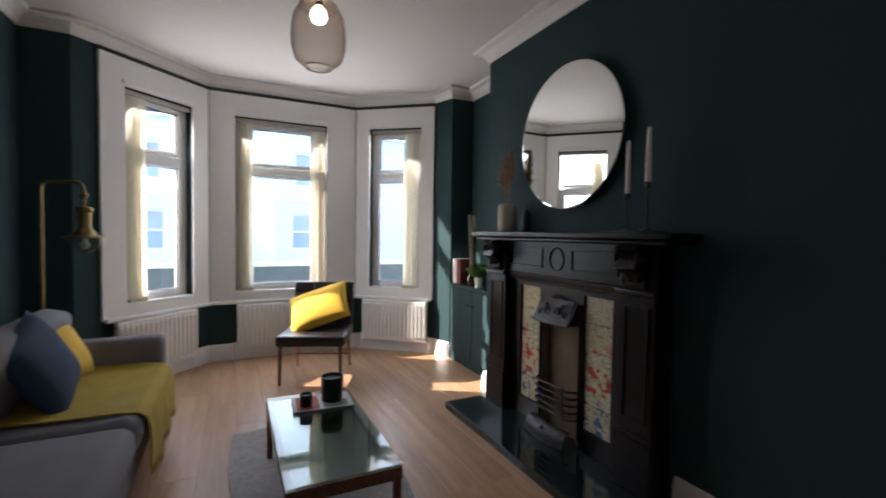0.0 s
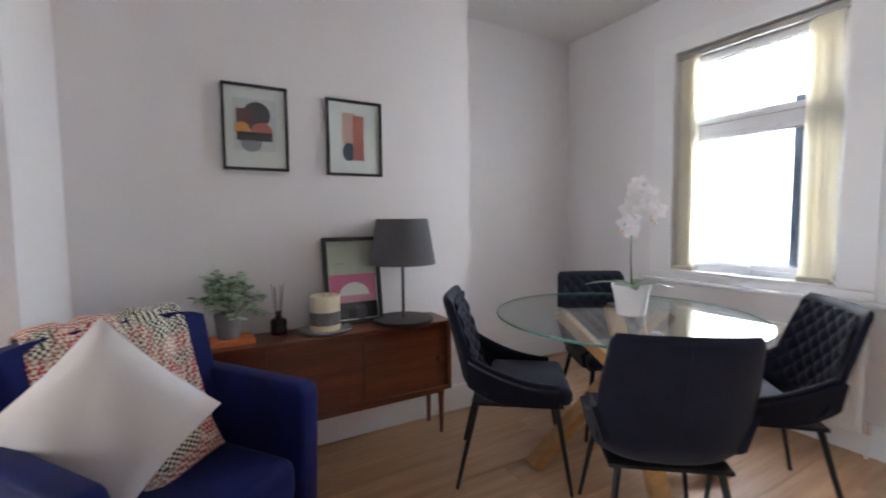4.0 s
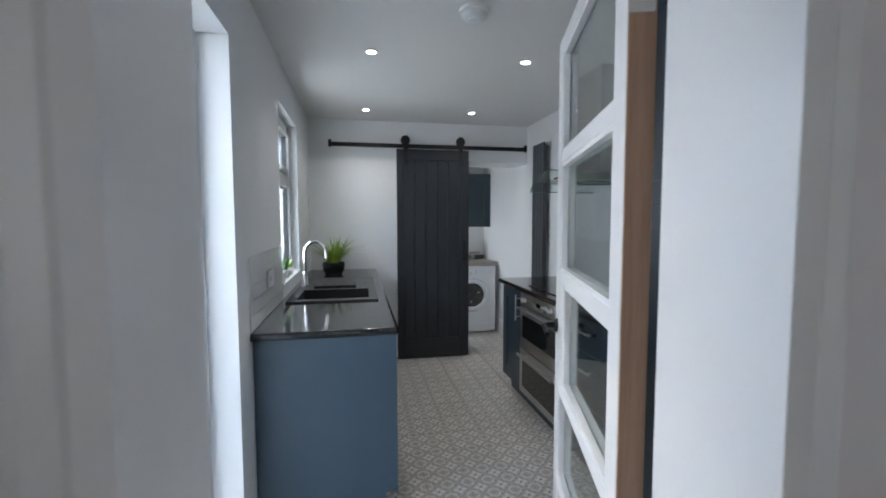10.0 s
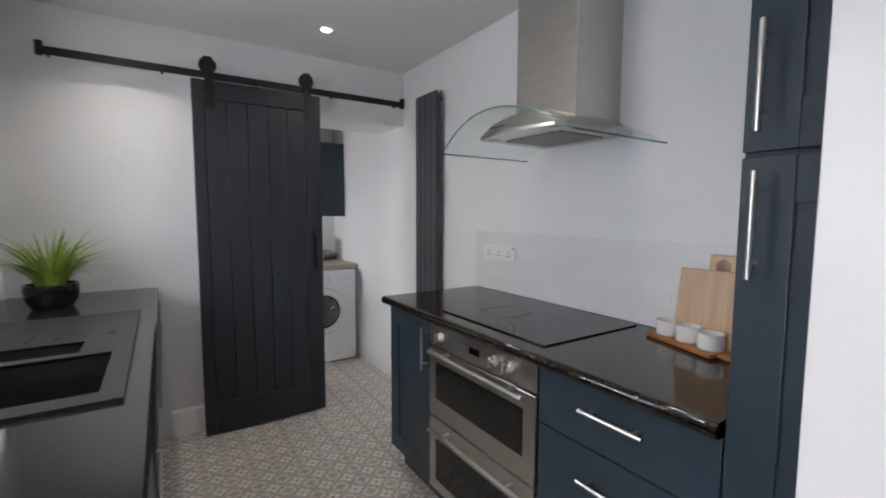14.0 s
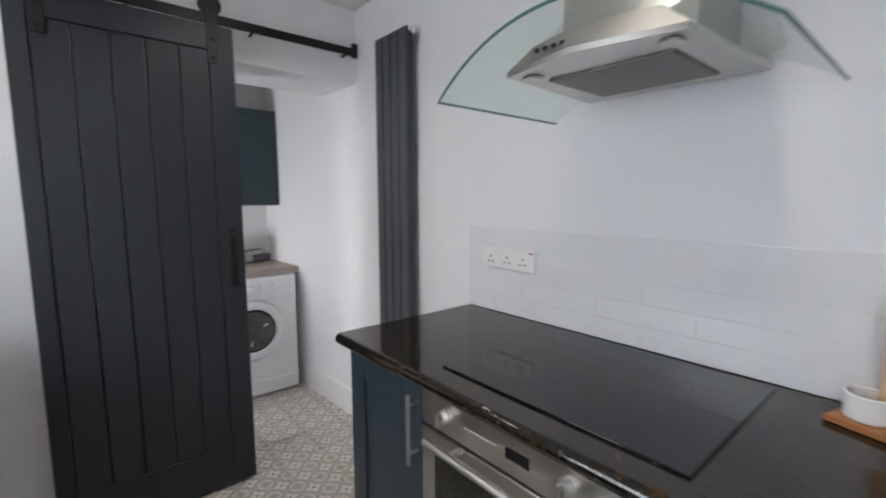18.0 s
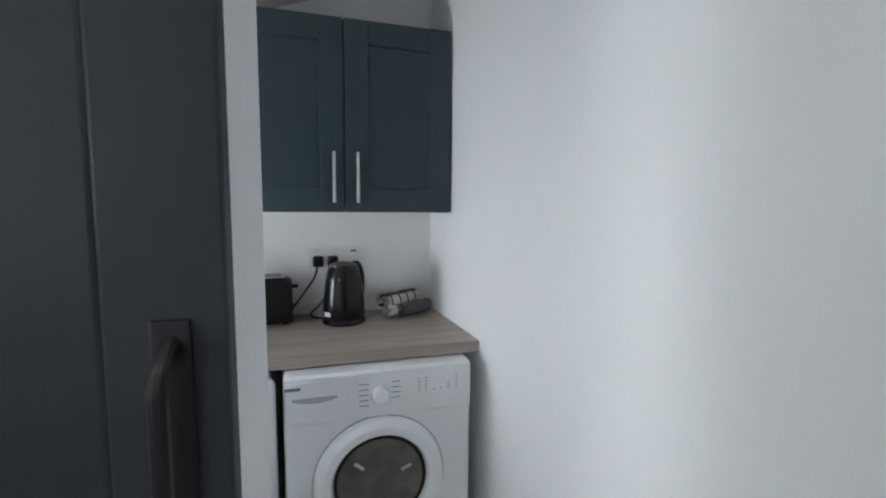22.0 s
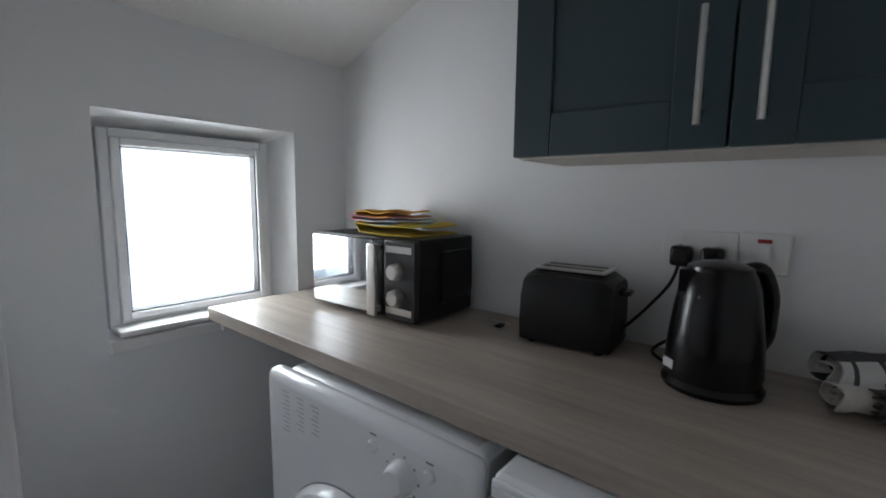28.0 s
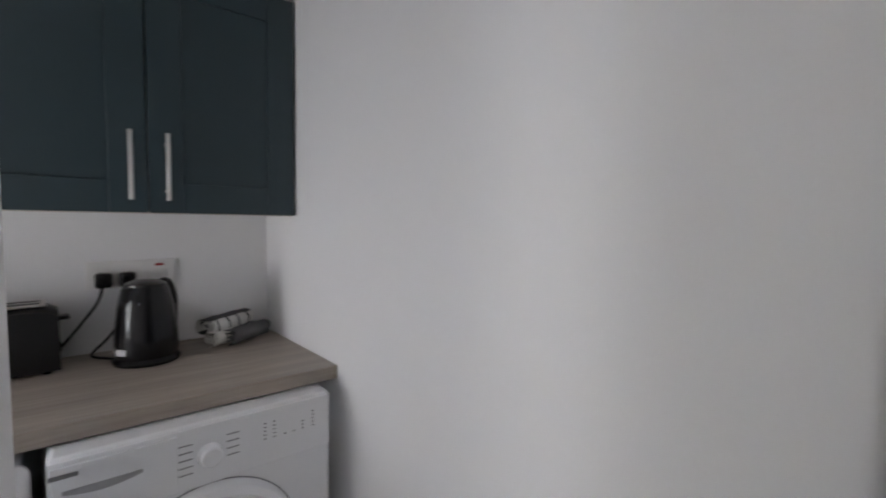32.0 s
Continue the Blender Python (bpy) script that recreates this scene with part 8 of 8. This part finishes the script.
def mantel_things():
    z = 1.322
    v = thing("vase", "beige ribbed ceramic vase on the mantel", "vase", pose(-5.885, 2.255, z))
    b = bmesh.new()
    n, rings = 72, []
    for r, h in ((0.050, 0), (0.062, 0.006), (0.066, 0.03), (0.066, 0.17), (0.060, 0.192), (0.046, 0.20), (0.042, 0.20), (0.040, 0.18)):
        rings.append([b.verts.new(((r + (0.0022 if 0.02 < h < 0.18 and i % 3 == 0 else 0)) * math.cos(2 * math.pi * i / n), (r + (0.0022 if 0.02 < h < 0.18 and i % 3 == 0 else 0)) * math.sin(2 * math.pi * i / n), h)) for i in range(n)])
    for a, c in zip(rings, rings[1:]):
        for i in range(n):
            b.faces.new((a[i], a[(i + 1) % n], c[(i + 1) % n], c[i]))
    b.faces.new(rings[0][::-1])
    part("body", b, plain("beige ceramic", (0.50, 0.43, 0.36), 0.6, var=0.06), v)
    pam = thing("pampas_grass", "dried tan pampas grass standing in the ribbed vase", "dried flowers", pose(-5.885, 2.255, z))
    rnd = random.Random(8)
    for k in range(7):
        a, ln = k * 0.9, rnd.uniform(0.03, 0.11)
        top = Vector((ln * math.cos(a) - 0.01, 0.45 * ln * math.sin(a), 0.62 - ln * 1.3 + rnd.uniform(-0.04, 0.04)))
        st = part("stalk", bm_tube([(0, 0, 0.02), top * 0.55 + Vector((0, 0, 0.03)), top], 0.0014, 5), plain("dry stalk", (0.36, 0.24, 0.12), 0.9), pam)
        pl = bmesh.new()
        for j in range(46):
            f = rnd.random()
            p = top * (0.62 + 0.38 * f)
            d = Vector((rnd.uniform(-1, 1), rnd.uniform(-0.7, 0.7), rnd.uniform(0.2, 1.2))).normalized() * (0.075 * (1 - f * 0.6))
            bm_tube([p, p + d * 0.6, p + d + Vector((0, 0, -0.012))], [0.0022, 0.0018, 0.0004], 4, pl)
        part("plume", pl, plain("tan plume", (0.34, 0.21, 0.10), 0.95, var=0.15), st)
    tr = thing("candle_tray", "flat black metal tray on the mantel", "tray", pose(-4.76, 2.25, z))
    part("plate", bm_box(-0.14, 0.13, -0.05, 0.05, 0, 0.008, 0.003), BLACKM, tr)
    for x, y, zt in ((-4.815, 2.235, 1.775), (-4.715, 2.255, 1.825)):
        h = thing("candlestick", "white taper candle in a thin black metal holder", "candle", pose(x, y, z + 0.008), group="taper candles on the mantel")
        hz = zt - z - 0.28
        part("foot", bm_lathe([(0.03, 0), (0.03, 0.004), (0.006, 0.008), (0.0045, 0.02), (0.0045, hz - 0.02), (0.013, hz - 0.012), (0.013, hz + 0.012), (0.01, hz + 0.012)], 20), BLACKM, h)
        part("candle", bm_lathe([(0.0115, hz), (0.0125, hz + 0.012), (0.0095, hz + 0.262), (0.003, hz + 0.272), (0, hz + 0.273)], 18), plain("white candle wax", (0.74, 0.71, 0.68), 0.5, var=0.03), h)
        part("wick", bm_cyl((0, 0, hz + 0.27), (0.001, 0, hz + 0.282), 0.001, n=5), CHAR, h)
    dv = thing("bottle", "small dark bottle standing behind the ribbed vase", "bottle", pose(-5.72, 2.30, z))
    part("body", bm_lathe([(0.03, 0), (0.032, 0.004), (0.032, 0.12), (0.026, 0.135), (0.012, 0.14), (0.012, 0.155), (0, 0.155)], 24), plain("dark teal glass", (0.012, 0.02, 0.02), 0.15), dv)


mantel_things()


def alcove_cupboard():
    P0, P1 = Vector((XF + 0.005, 2.515)), Vector((-6.355, 2.50))
    d = P1 - P0
    L = d.length
    m = pose(P0.x, P0.y, 0, 0, 0, math.degrees(math.atan2(d.y, d.x)))   # local x along the front, -y out
    t = thing("alcove_cupboard", "low built-in alcove cupboard painted green like the wall", "cupboard", m)
    part("body", bm_box(0, L, 0.02, 0.20, 0, 0.778), GREEN, t, smooth=0)
    part("top", bm_box(-0.005, L + 0.005, -0.014, 0.22, 0.778, 0.80, 0.005), GREEN, t)
    for a, b, hx in ((0.03, L / 2 - 0.003, L / 2 - 0.05), (L / 2 + 0.003, L - 0.03, L / 2 + 0.05)):
        dr = part("door", bm_box(a, b, 0.0, 0.019, 0.09, 0.755, 0.003), GREEN, t)
        part("knob", bm_lathe([(0.008, 0), (0.007, 0.012), (0.014, 0.02), (0.012, 0.028), (0, 0.03)], 18, pose(hx, 0, 0.62, 90)), GREEN, dr)
    zt = 0.80

    def on(x, y):
        return m @ pose(x, y, zt)
    def upright_book(x, w, h, dp, mat, label):
        b = thing("book", label, "book", on(x, 0.10) @ pose(0, 0, 0, 0, 0, 0), group="books on the alcove cupboard")
        part("cover", bm_box(0, 0.003, -dp / 2, dp / 2, 0, h), mat, b)
        part("cover", bm_box(w - 0.003, w, -dp / 2, dp / 2, 0, h), mat, b)
        part("spine", bm_box(0.003, w - 0.003, -dp / 2, -dp / 2 + 0.003, 0, h), mat, b)
        part("pages", bm_box(0.003, w - 0.003, -dp / 2 + 0.003, dp / 2 - 0.005, 0.004, h - 0.004), PAPER, b)
    upright_book(0.055, 0.045, 0.25, 0.18, flat((0.66, 0.64, 0.63), "white cover"), "thick white hardback book standing upright")
    upright_book(0.103, 0.030, 0.245, 0.17, flat((0.70, 0.62, 0.60), "pale cover"), "pale pink hardback book standing upright")
    upright_book(0.137, 0.075, 0.25, 0.18, flat((0.17, 0.032, 0.024), "dark red cover"), "thick dark red hardback book standing upright")
    v = thing("vase", "dark brown glass vase holding dried reeds", "vase", on(0.33, 0.085))
    part("body", bm_lathe([(0.035, 0), (0.055, 0.01), (0.06, 0.06), (0.05, 0.10), (0.035, 0.12), (0.038, 0.135), (0.033, 0.135), (0.03, 0.12)], 28), plain("dark brown glaze", (0.03, 0.012, 0.008), 0.2), v)
    f = thing("dried_reeds", "tall dried speckled reeds in the brown vase", "dried flowers", on(0.33, 0.085))
    rnd = random.Random(5)
    for i in range(16):
        a = i * 2.4
        r0, r1 = 0.018, rnd.uniform(0.02, 0.05)
        part("reed", bm_tube([(r0 * math.cos(a), r0 * math.sin(a), 0.02), (0.7 * r1 * math.cos(a), 0.7 * r1 * math.sin(a), 0.35), (r1 * math.cos(a), r1 * math.sin(a), rnd.uniform(0.58, 0.70))], [0.003, 0.005, 0.007], 6), plain("speckled grey reed", (0.26, 0.25, 0.22), 0.9, var=0.4, scale=60), f)
    p = m @ Vector((0.52, 0.05, zt))
    bushy_plant("potted_plant", "small leafy green plant in a white pot", (p.x, p.y, p.z), (0.042, 0.095), WHITEPOT, plain("fresh green leaf", (0.11, 0.24, 0.04), 0.5, var=0.3), 11, 0.13, 0.12, 0.055, 12, 0.4)


alcove_cupboard()
for nm, i, off, w, side in (("s", 1, 0.19, 0.72, 1), ("m", 2, 0.14, 0.96, 1), ("n", 3, 0.05, 0.74, 1)):
    a, b = Vector(BAY[i + 1]), Vector(BAY[i])
    d = (b - a)
    m = pose(a.x, a.y, 0, 0, 0, math.degrees(math.atan2(d.y, d.x))) @ pose((d.length - w) / 2 + (0.05 if nm == "s" else -0.03 if nm == "n" else 0.0), 0, 0)
    panel_radiator(m, w, 0.125, 0.565, "white fluted panel radiator under a bay window")


def lounge_chair():
    m = pose(-7.26, 1.16, 0, 0, 0, facing(0.924, -0.38))
    t = thing("lounge_chair", "low armless black leather chair with slim timber legs", "chair", m)
    part("seat", bm_box(-0.285, 0.285, -0.26, 0.28, 0.335, 0.425, 0.02, 3), LEATHER, t, smooth=60)
    bk = part("backrest", bm_box(-0.278, 0.278, -0.03, 0.02, 0, 0.42, 0.012, 3), LEATHER, t, "black leather back with stitched panels", smooth=60, m=pose(0, -0.25, 0.41, 14))
    for j in range(4):
        for i in range(3):
            x0, z0 = -0.28 + i * 0.187, 0.0 + j * 0.105
            part("stitched_panel", bm_box(x0 + 0.004, x0 + 0.183, 0.012, 0.036, z0 + 0.004, z0 + 0.101, 0.011, 2), LEATHER, bk, smooth=60)
    for sx in (-1, 1):
        part("leg", bm_cyl((sx * 0.255, 0.25, 0), (sx * 0.25, 0.245, 0.34), 0.012, 0.017, 12), REDWOOD, t)
        part("leg", bm_cyl((sx * 0.25, -0.31, 0), (sx * 0.24, -0.24, 0.34), 0.012, 0.017, 12), wood("light timber leg", (0.30, 0.13, 0.06), (0.5, 0.26, 0.13), 0.4), t)
        part("side_rail", bm_box(sx * 0.25 - 0.01, sx * 0.25 + 0.01, -0.25, 0.25, 0.315, 0.336, 0.003), REDWOOD, t)
    part("low_stretcher", bm_cyl((-0.25, -0.24, 0.14), (0.25, -0.24, 0.14), 0.008, n=10), REDWOOD, t)
    c = thing("cushion", "golden yellow cushion leaning on the leather chair", "cushion", m @ pose(0.0, -0.085, 0.615, 48, 20, 0))
    part("cover", bm_cushion(0.56, 0.44, 0.17, seed=9, n=18), GOLDCLOTH, c, smooth=60)


lounge_chair()


def coffee_table():
    x0, x1, y0, y1, z = -5.90, -4.925, 0.645, 1.105, 0.352
    t = thing("coffee_table", "glass-topped coffee table with a reddish timber frame", "coffee table", pose((x0 + x1) / 2, (y0 + y1) / 2, 0))
    for a, b, c, d in ((x0, x1, y0, y0 + 0.035), (x0, x1, y1 - 0.035, y1), (x0, x0 + 0.035, y0 + 0.035, y1 - 0.035), (x1 - 0.035, x1, y0 + 0.035, y1 - 0.035)):
        block("rail", a, b, c, d, z - 0.066, z - 0.012, REDWOOD, t, 0.003)
    for x in (x0 + 0.003, x1 - 0.033):
        for y in (y0 + 0.003, y1 - 0.033):
            block("leg", x, x + 0.03, y, y + 0.03, 0, z - 0.066, REDWOOD, t, 0.003)
    gt = wpart("glass_top", bm_box(x0, x1, y0, y1, z - 0.012, z, 0.002), glass("smoked table glass", (0.66, 0.74, 0.70)), t)
    gt.visible_shadow = False
    block("under_shelf", x0 + 0.035, x1 - 0.035, y0 + 0.035, y1 - 0.035, z - 0.06, z - 0.05, plain("dark grey inset board", (0.10, 0.115, 0.11), 0.35), t, 0)
    mg = thing("magazine", "open-covered magazine with a red and white cover", "magazine", pose(-5.70, 0.92, z + 0.0005, 0, 0, 86))
    part("pages", bm_box(-0.155, 0.155, -0.11, 0.11, 0, 0.012, 0.001), PAPER, mg)
    part("cover", bm_box(-0.156, 0.156, -0.111, 0.111, 0.012, 0.0135), flat((0.62, 0.61, 0.60), "white magazine cover"), mg)
    part("cover_picture", bm_box(-0.14, -0.02, -0.1, 0.09, 0.0135, 0.0142), flat((0.42, 0.09, 0.04), "red cover picture"), mg)
    part("cover_picture", bm_box(0.0, 0.13, -0.09, 0.0, 0.0135, 0.0142), flat((0.30, 0.29, 0.28), "grey cover picture"), mg)
    part("spine", bm_box(-0.157, 0.157, -0.1125, -0.110, 0.0, 0.0135), flat((0.12, 0.12, 0.12), "dark spine"), mg)
    zt = z + 0.0005 + 0.0142
    for x, y, r, h, lab in ((-5.70, 0.975, 0.062, 0.135, "matt black candle pot on the magazine"), (-5.67, 0.83, 0.035, 0.065, "small black lidded candle jar on the magazine")):
        c = thing("candle_pot", lab, "candle", pose(x, y, zt))
        part("pot", bm_lathe([(r * 0.86, 0), (r * 0.9, 0.003), (r, h), (r - 0.004, h), (r - 0.008, h - 0.02), (0, h - 0.022)], 36), BLACKM, c)
        part("wax", bm_lathe([(r - 0.010, h - 0.024), (r - 0.010, h - 0.018), (0, h - 0.0175)], 24), plain("grey wax", (0.12, 0.12, 0.13), 0.5), c)


coffee_table()
rg = thing("rug", "pale grey shaggy rug lying under the coffee table", "rug", pose(-5.46, 0.86, 0))
rnd = random.Random(2)
part("woven_sheet", bm_sheet(lambda u, v: (-0.83 + 1.55 * u + 0.012 * math.sin(17 * v), -0.40 + 0.83 * v + 0.012 * math.sin(13 * u + 1), 0.010 + 0.006 * rnd.random()), 60, 40, 0.008), RUG, rg, smooth=60)


def sofa():
    t = thing("sofa", "grey fabric sofa with rounded seat cushions and padded arms", "sofa", pose(-5.54, -0.27, 0))
    x0, x1 = -6.66, -4.39
    wpart("base", bm_box(x0 + 0.04, x1 - 0.04, -0.63, 0.03, 0.10, 0.29, 0.03, 3), GREYCLOTH, t, smooth=60)
    wpart("front_panel", bm_box(x0 + 0.26, x1 - 0.26, -0.07, 0.055, 0.10, 0.30, 0.04, 4), GREYCLOTH, t, smooth=60)
    for a, b in ((x0 + 0.165, -5.54), (-5.53, x1 - 0.165)):
        cu = wpart("seat_cushion", bm_box(a, b, -0.47, 0.10, 0.295, 0.465, 0.06, 5), GREYCLOTH, t, smooth=60)
        wpart("piping", bm_tube([(a + 0.05, 0.098, 0.38), (b - 0.05, 0.098, 0.38)], 0.005, 8), GREYCLOTH, cu)
        bk = bm_box(a, b, -0.09, 0.09, 0, 0.40, 0.06, 5)
        bk.transform(pose(0, -0.515, 0.45, -12))
        for v in bk.verts:
            v.co.y = max(v.co.y, -0.66)
        wpart("back_cushion", bk, GREYCLOTH, t, smooth=60)
    for a in (x0, x1 - 0.165):
        wpart("arm", bm_box(a, a + 0.165, -0.64, 0.08, 0.09, 0.625, 0.045, 4), GREYCLOTH, t, smooth=60)
    for x in (x0 + 0.1, x1 - 0.1):
        for y in (-0.57, -0.02):
            wpart("leg", bm_cyl((x, y, 0), (x, y, 0.10), 0.016, 0.024, 14), REDWOOD, t)
    th = thing("throw_blanket", "mustard knitted throw spread over the sofa seat", "blanket", pose(-6.04, -0.17, 0.47))
    path = [(-0.41, 0.482), (-0.17, 0.474), (0.01, 0.474), (0.085, 0.462), (0.118, 0.425), (0.127, 0.36), (0.132, 0.26), (0.130, 0.165)]

    def drape(u, v):
        k = v * (len(path) - 1)
        i = min(int(k), len(path) - 2)
        f = k - i
        y, z = path[i][0] * (1 - f) + path[i + 1][0] * f, path[i][1] * (1 - f) + path[i + 1][1] * f
        rip = 0.010 * math.sin(16 * u + 2) + 0.004 * math.sin(37 * u + 5 * v)
        fall = max(0.0, v - 0.5)
        return (-6.485 + (0.80 + 0.05 * (1 - v)) * u + 0.015 * math.sin(6 * v), y + rip * fall * 1.6 + 0.012 * fall, z + 0.006 + 0.003 * math.sin(20 * u + 9 * v) + (0.03 * math.sin(7 * u) * fall))
    wpart("cloth", bm_sheet(drape, 44, 40, 0.007), MUSTARD, th, smooth=60)
    fr = bmesh.new()
    for i in range(40):
        p = Vector(drape(i / 39, 1.0))
        bm_tube([p, p + Vector((0.002, 0.001, -0.02)), p + Vector((-0.003, 0, -0.04))], 0.003, 5, fr)
    wpart("fringe", fr, MUSTARD, th)
    c = thing("cushion", "slate blue cushion resting on the sofa and the mustard throw", "cushion", pose(-5.90, -0.325, 0.665, -26, -14, 186))
    part("cover", bm_cushion(0.46, 0.42, 0.17, seed=6, n=18), BLUECLOTH, c, smooth=60)
    c = thing("cushion", "golden yellow cushion resting against the sofa back", "cushion", pose(-6.26, -0.37, 0.65, -30, 10, 172))
    part("cover", bm_cushion(0.42, 0.38, 0.16, seed=7, n=18), GOLDCLOTH, c, smooth=60)


sofa()


OLDBRASS = plain("dark aged brass", (0.24, 0.17, 0.075), 0.35, 1.0, var=0.2, scale=12)


def floor_lamp():
    t = thing("floor_lamp", "brass arched floor lamp with a lantern head and glass dome", "floor lamp", pose(-6.92, -0.63, 0))
    part("base", bm_lathe([(0.13, 0), (0.135, 0.006), (0.135, 0.018), (0.02, 0.026), (0.012, 0.04), (0.012, 0.05)], 40), OLDBRASS, t)
    part("pole", bm_tube(arc_points([(0, 0, 0.03), (0, 0, 1.61), (0, 0.21, 1.61), (0, 0.222, 1.545)], 0.06, 6), 0.0105, 12), OLDBRASS, t)
    part("joint", bm_cyl((0, 0, 1.18), (0, 0, 1.215), 0.014, n=16), OLDBRASS, t)
    hd = part("lamp_head", bm_lathe([(0.010, 1.545), (0.024, 1.53), (0.008, 1.50), (0.008, 1.455), (0.045, 1.445), (0.048, 1.42), (0.036, 1.41), (0.036, 1.31), (0.05, 1.29), (0.066, 1.265), (0.115, 1.25), (0.118, 1.242), (0.06, 1.242), (0, 1.26)][::-1], 36, pose(0, 0.222, 0)), OLDBRASS, t)
    part("glass_dome", bm_lathe([(0.0, 1.142), (0.035, 1.147), (0.07, 1.172), (0.088, 1.21), (0.09, 1.241)], 32, pose(0, 0.222, 0)), glass("lamp glass", (0.85, 0.88, 0.88)), hd)
    part("bulb", bm_lathe([(0.001, 1.168), (0.02, 1.178), (0.026, 1.20), (0.014, 1.225), (0.012, 1.242)], 18, pose(0, 0.222, 0)), PLASTIC, hd)


floor_lamp()


def pendant():
    t = thing("pendant_light", "taupe wire mesh pendant with a lit bulb", "pendant light", pose(-5.85, 0.92, 0))
    prof = [(0.075, 2.240), (0.13, 2.285), (0.15, 2.350), (0.152, 2.430), (0.14, 2.520), (0.105, 2.580), (0.03, 2.600)]
    b = bmesh.new()
    for k in range(84):
        a = 2 * math.pi * k / 84
        bm_tube([(r * math.cos(a), r * math.sin(a), z) for r, z in prof], 0.0008, 4, b)
    sh = part("mesh_shade", b, SMOKED, t)
    for r, z in (prof[0], prof[5]):
        part("ring", bm_tube([(r * math.cos(k * math.pi / 20), r * math.sin(k * math.pi / 20), z) for k in range(40)], 0.0032, 6, closed=True), SMOKED, sh)
    gau = glass("taupe gauze", (0.84, 0.79, 0.75), 0.5)
    part("gauze", bm_lathe([(r - 0.004, z) for r, z in prof], 48), gau, sh).visible_shadow = False
    part("holder", bm_cyl((0, 0, 2.585), (0, 0, 2.660), 0.02, n=18), BLACKM, t)
    part("bulb", bm_lathe([(0.001, 2.485), (0.035, 2.495), (0.05, 2.525), (0.042, 2.560), (0.02, 2.585)], 22), lamp_glow("lit bulb", (1.0, 0.86, 0.66), 2.2), t)
    part("cord", bm_cyl((0, 0, 2.650), (0, 0, H1 - 0.02), 0.004, n=8), BLACKM, t)
    part("ceiling_rose", bm_lathe([(0.05, H1 - 0.022), (0.05, H1 - 0.008), (0.045, H1)], 28), PLASTIC, t)


pendant()


def pitcher():
    t = thing("pitcher_vase", "brown and gold glazed ceramic pitcher vase on the floor", "vase", pose(-3.96, 2.10, 0))
    part("body", bm_lathe([(0.055, 0), (0.075, 0.006), (0.115, 0.06), (0.122, 0.11), (0.105, 0.165), (0.075, 0.195)], 40), plain("dark brown glaze", (0.055, 0.022, 0.014), 0.15, var=0.4, scale=14), t)
    part("shoulder", bm_lathe([(0.105, 0.165), (0.108, 0.168), (0.078, 0.205), (0.058, 0.225)], 40), plain("gold ochre glaze", (0.30, 0.17, 0.05), 0.3, var=0.5, scale=25), t)
    part("neck", bm_lathe([(0.058, 0.22), (0.055, 0.26), (0.062, 0.31), (0.088, 0.362), (0.092, 0.366), (0.084, 0.362), (0.055, 0.31)], 40), plain("mottled gold glaze", (0.33, 0.20, 0.075), 0.3, var=0.5, scale=30), t)
    part("handle", bm_tube(arc_points([(-0.01, -0.05, 0.335), (0.0, -0.115, 0.31), (0.0, -0.12, 0.22), (0.0, -0.085, 0.18)], 0.05, 6), 0.012, 10), plain("ochre handle glaze", (0.28, 0.15, 0.05), 0.35), t)
    for k in range(4):
        part("applied_leaf", bm_lathe([(0.001, -0.02), (0.02, -0.008), (0.018, 0.01), (0.001, 0.02)], 10, pose(0.1 * math.cos(3 + k * 0.5), 0.1 * math.sin(3 + k * 0.5), 0.19 + 0.01 * (k % 2))), plain("ochre leaf glaze", (0.28, 0.13, 0.05), 0.5), t)


pitcher()


# ---- floor pieces ----
def planks():
    """Laminate planks along the house, each an object on one of a few shared meshes."""
    rnd = random.Random(11)
    w, l = 0.192, 1.29
    shared = {}

    def mesh(length, width):
        key = (round(length, 3), round(width, 3))
        if key not in shared:
            bm = bm_box(-length / 2 + 0.0006, length / 2 - 0.0006, -width / 2 + 0.0005, width / 2 - 0.0005, -0.008, 0.0, 0.0009, 1)
            me = bpy.data.meshes.new("plank")
            bm.to_mesh(me)
            bm.free()
            me.materials.append(OAK)
            shared[key] = me
        return shared[key]

    y = YS2 - 0.01
    while y < 2.80:
        x = -8.14 - rnd.choice((0.0, 0.3, 0.6, 0.9))
        yy = y + w / 2
        while x < 0.0:
            a, b = max(x, -8.14), min(x + l, 0.0)
            if b - a > 0.05 and not (yy < YS1 - 0.1 and b < -3.72):
                ob = new("plank", mesh(b - a, w))
                ob.location, ob.parent = ((a + b) / 2, yy, 0.0), FLOOR
            x += l
        y += w


def tiles():
    """Patterned floor tiles of the kitchen and the utility room."""
    s = 0.225
    mat = floor_tile_material(s)
    bm = bm_box(-s / 2 + 0.001, s / 2 - 0.001, -s / 2 + 0.001, s / 2 - 0.001, -0.006, 0.0, 0.001, 1)
    me = bpy.data.meshes.new("tile")
    bm.to_mesh(me)
    bm.free()
    me.materials.append(mat)
    nx, ny = 24, 12
    for i in range(nx):
        for j in range(ny):
            x, y = 0.02 + s * (i + 0.5), -2.13 + s * (j + 0.5)
            if x < 0.2 and not (-0.9 < y < 0.15) or y > 0.45:
                continue
            if x > 4.75 or (y < -1.45 - s and x < 3.0) or (y > -0.2 and x > 1.6):
                continue
            ob = new("tile", me)
            ob.location, ob.parent = (x, y, 0.0), KFLOOR


planks()
tiles()
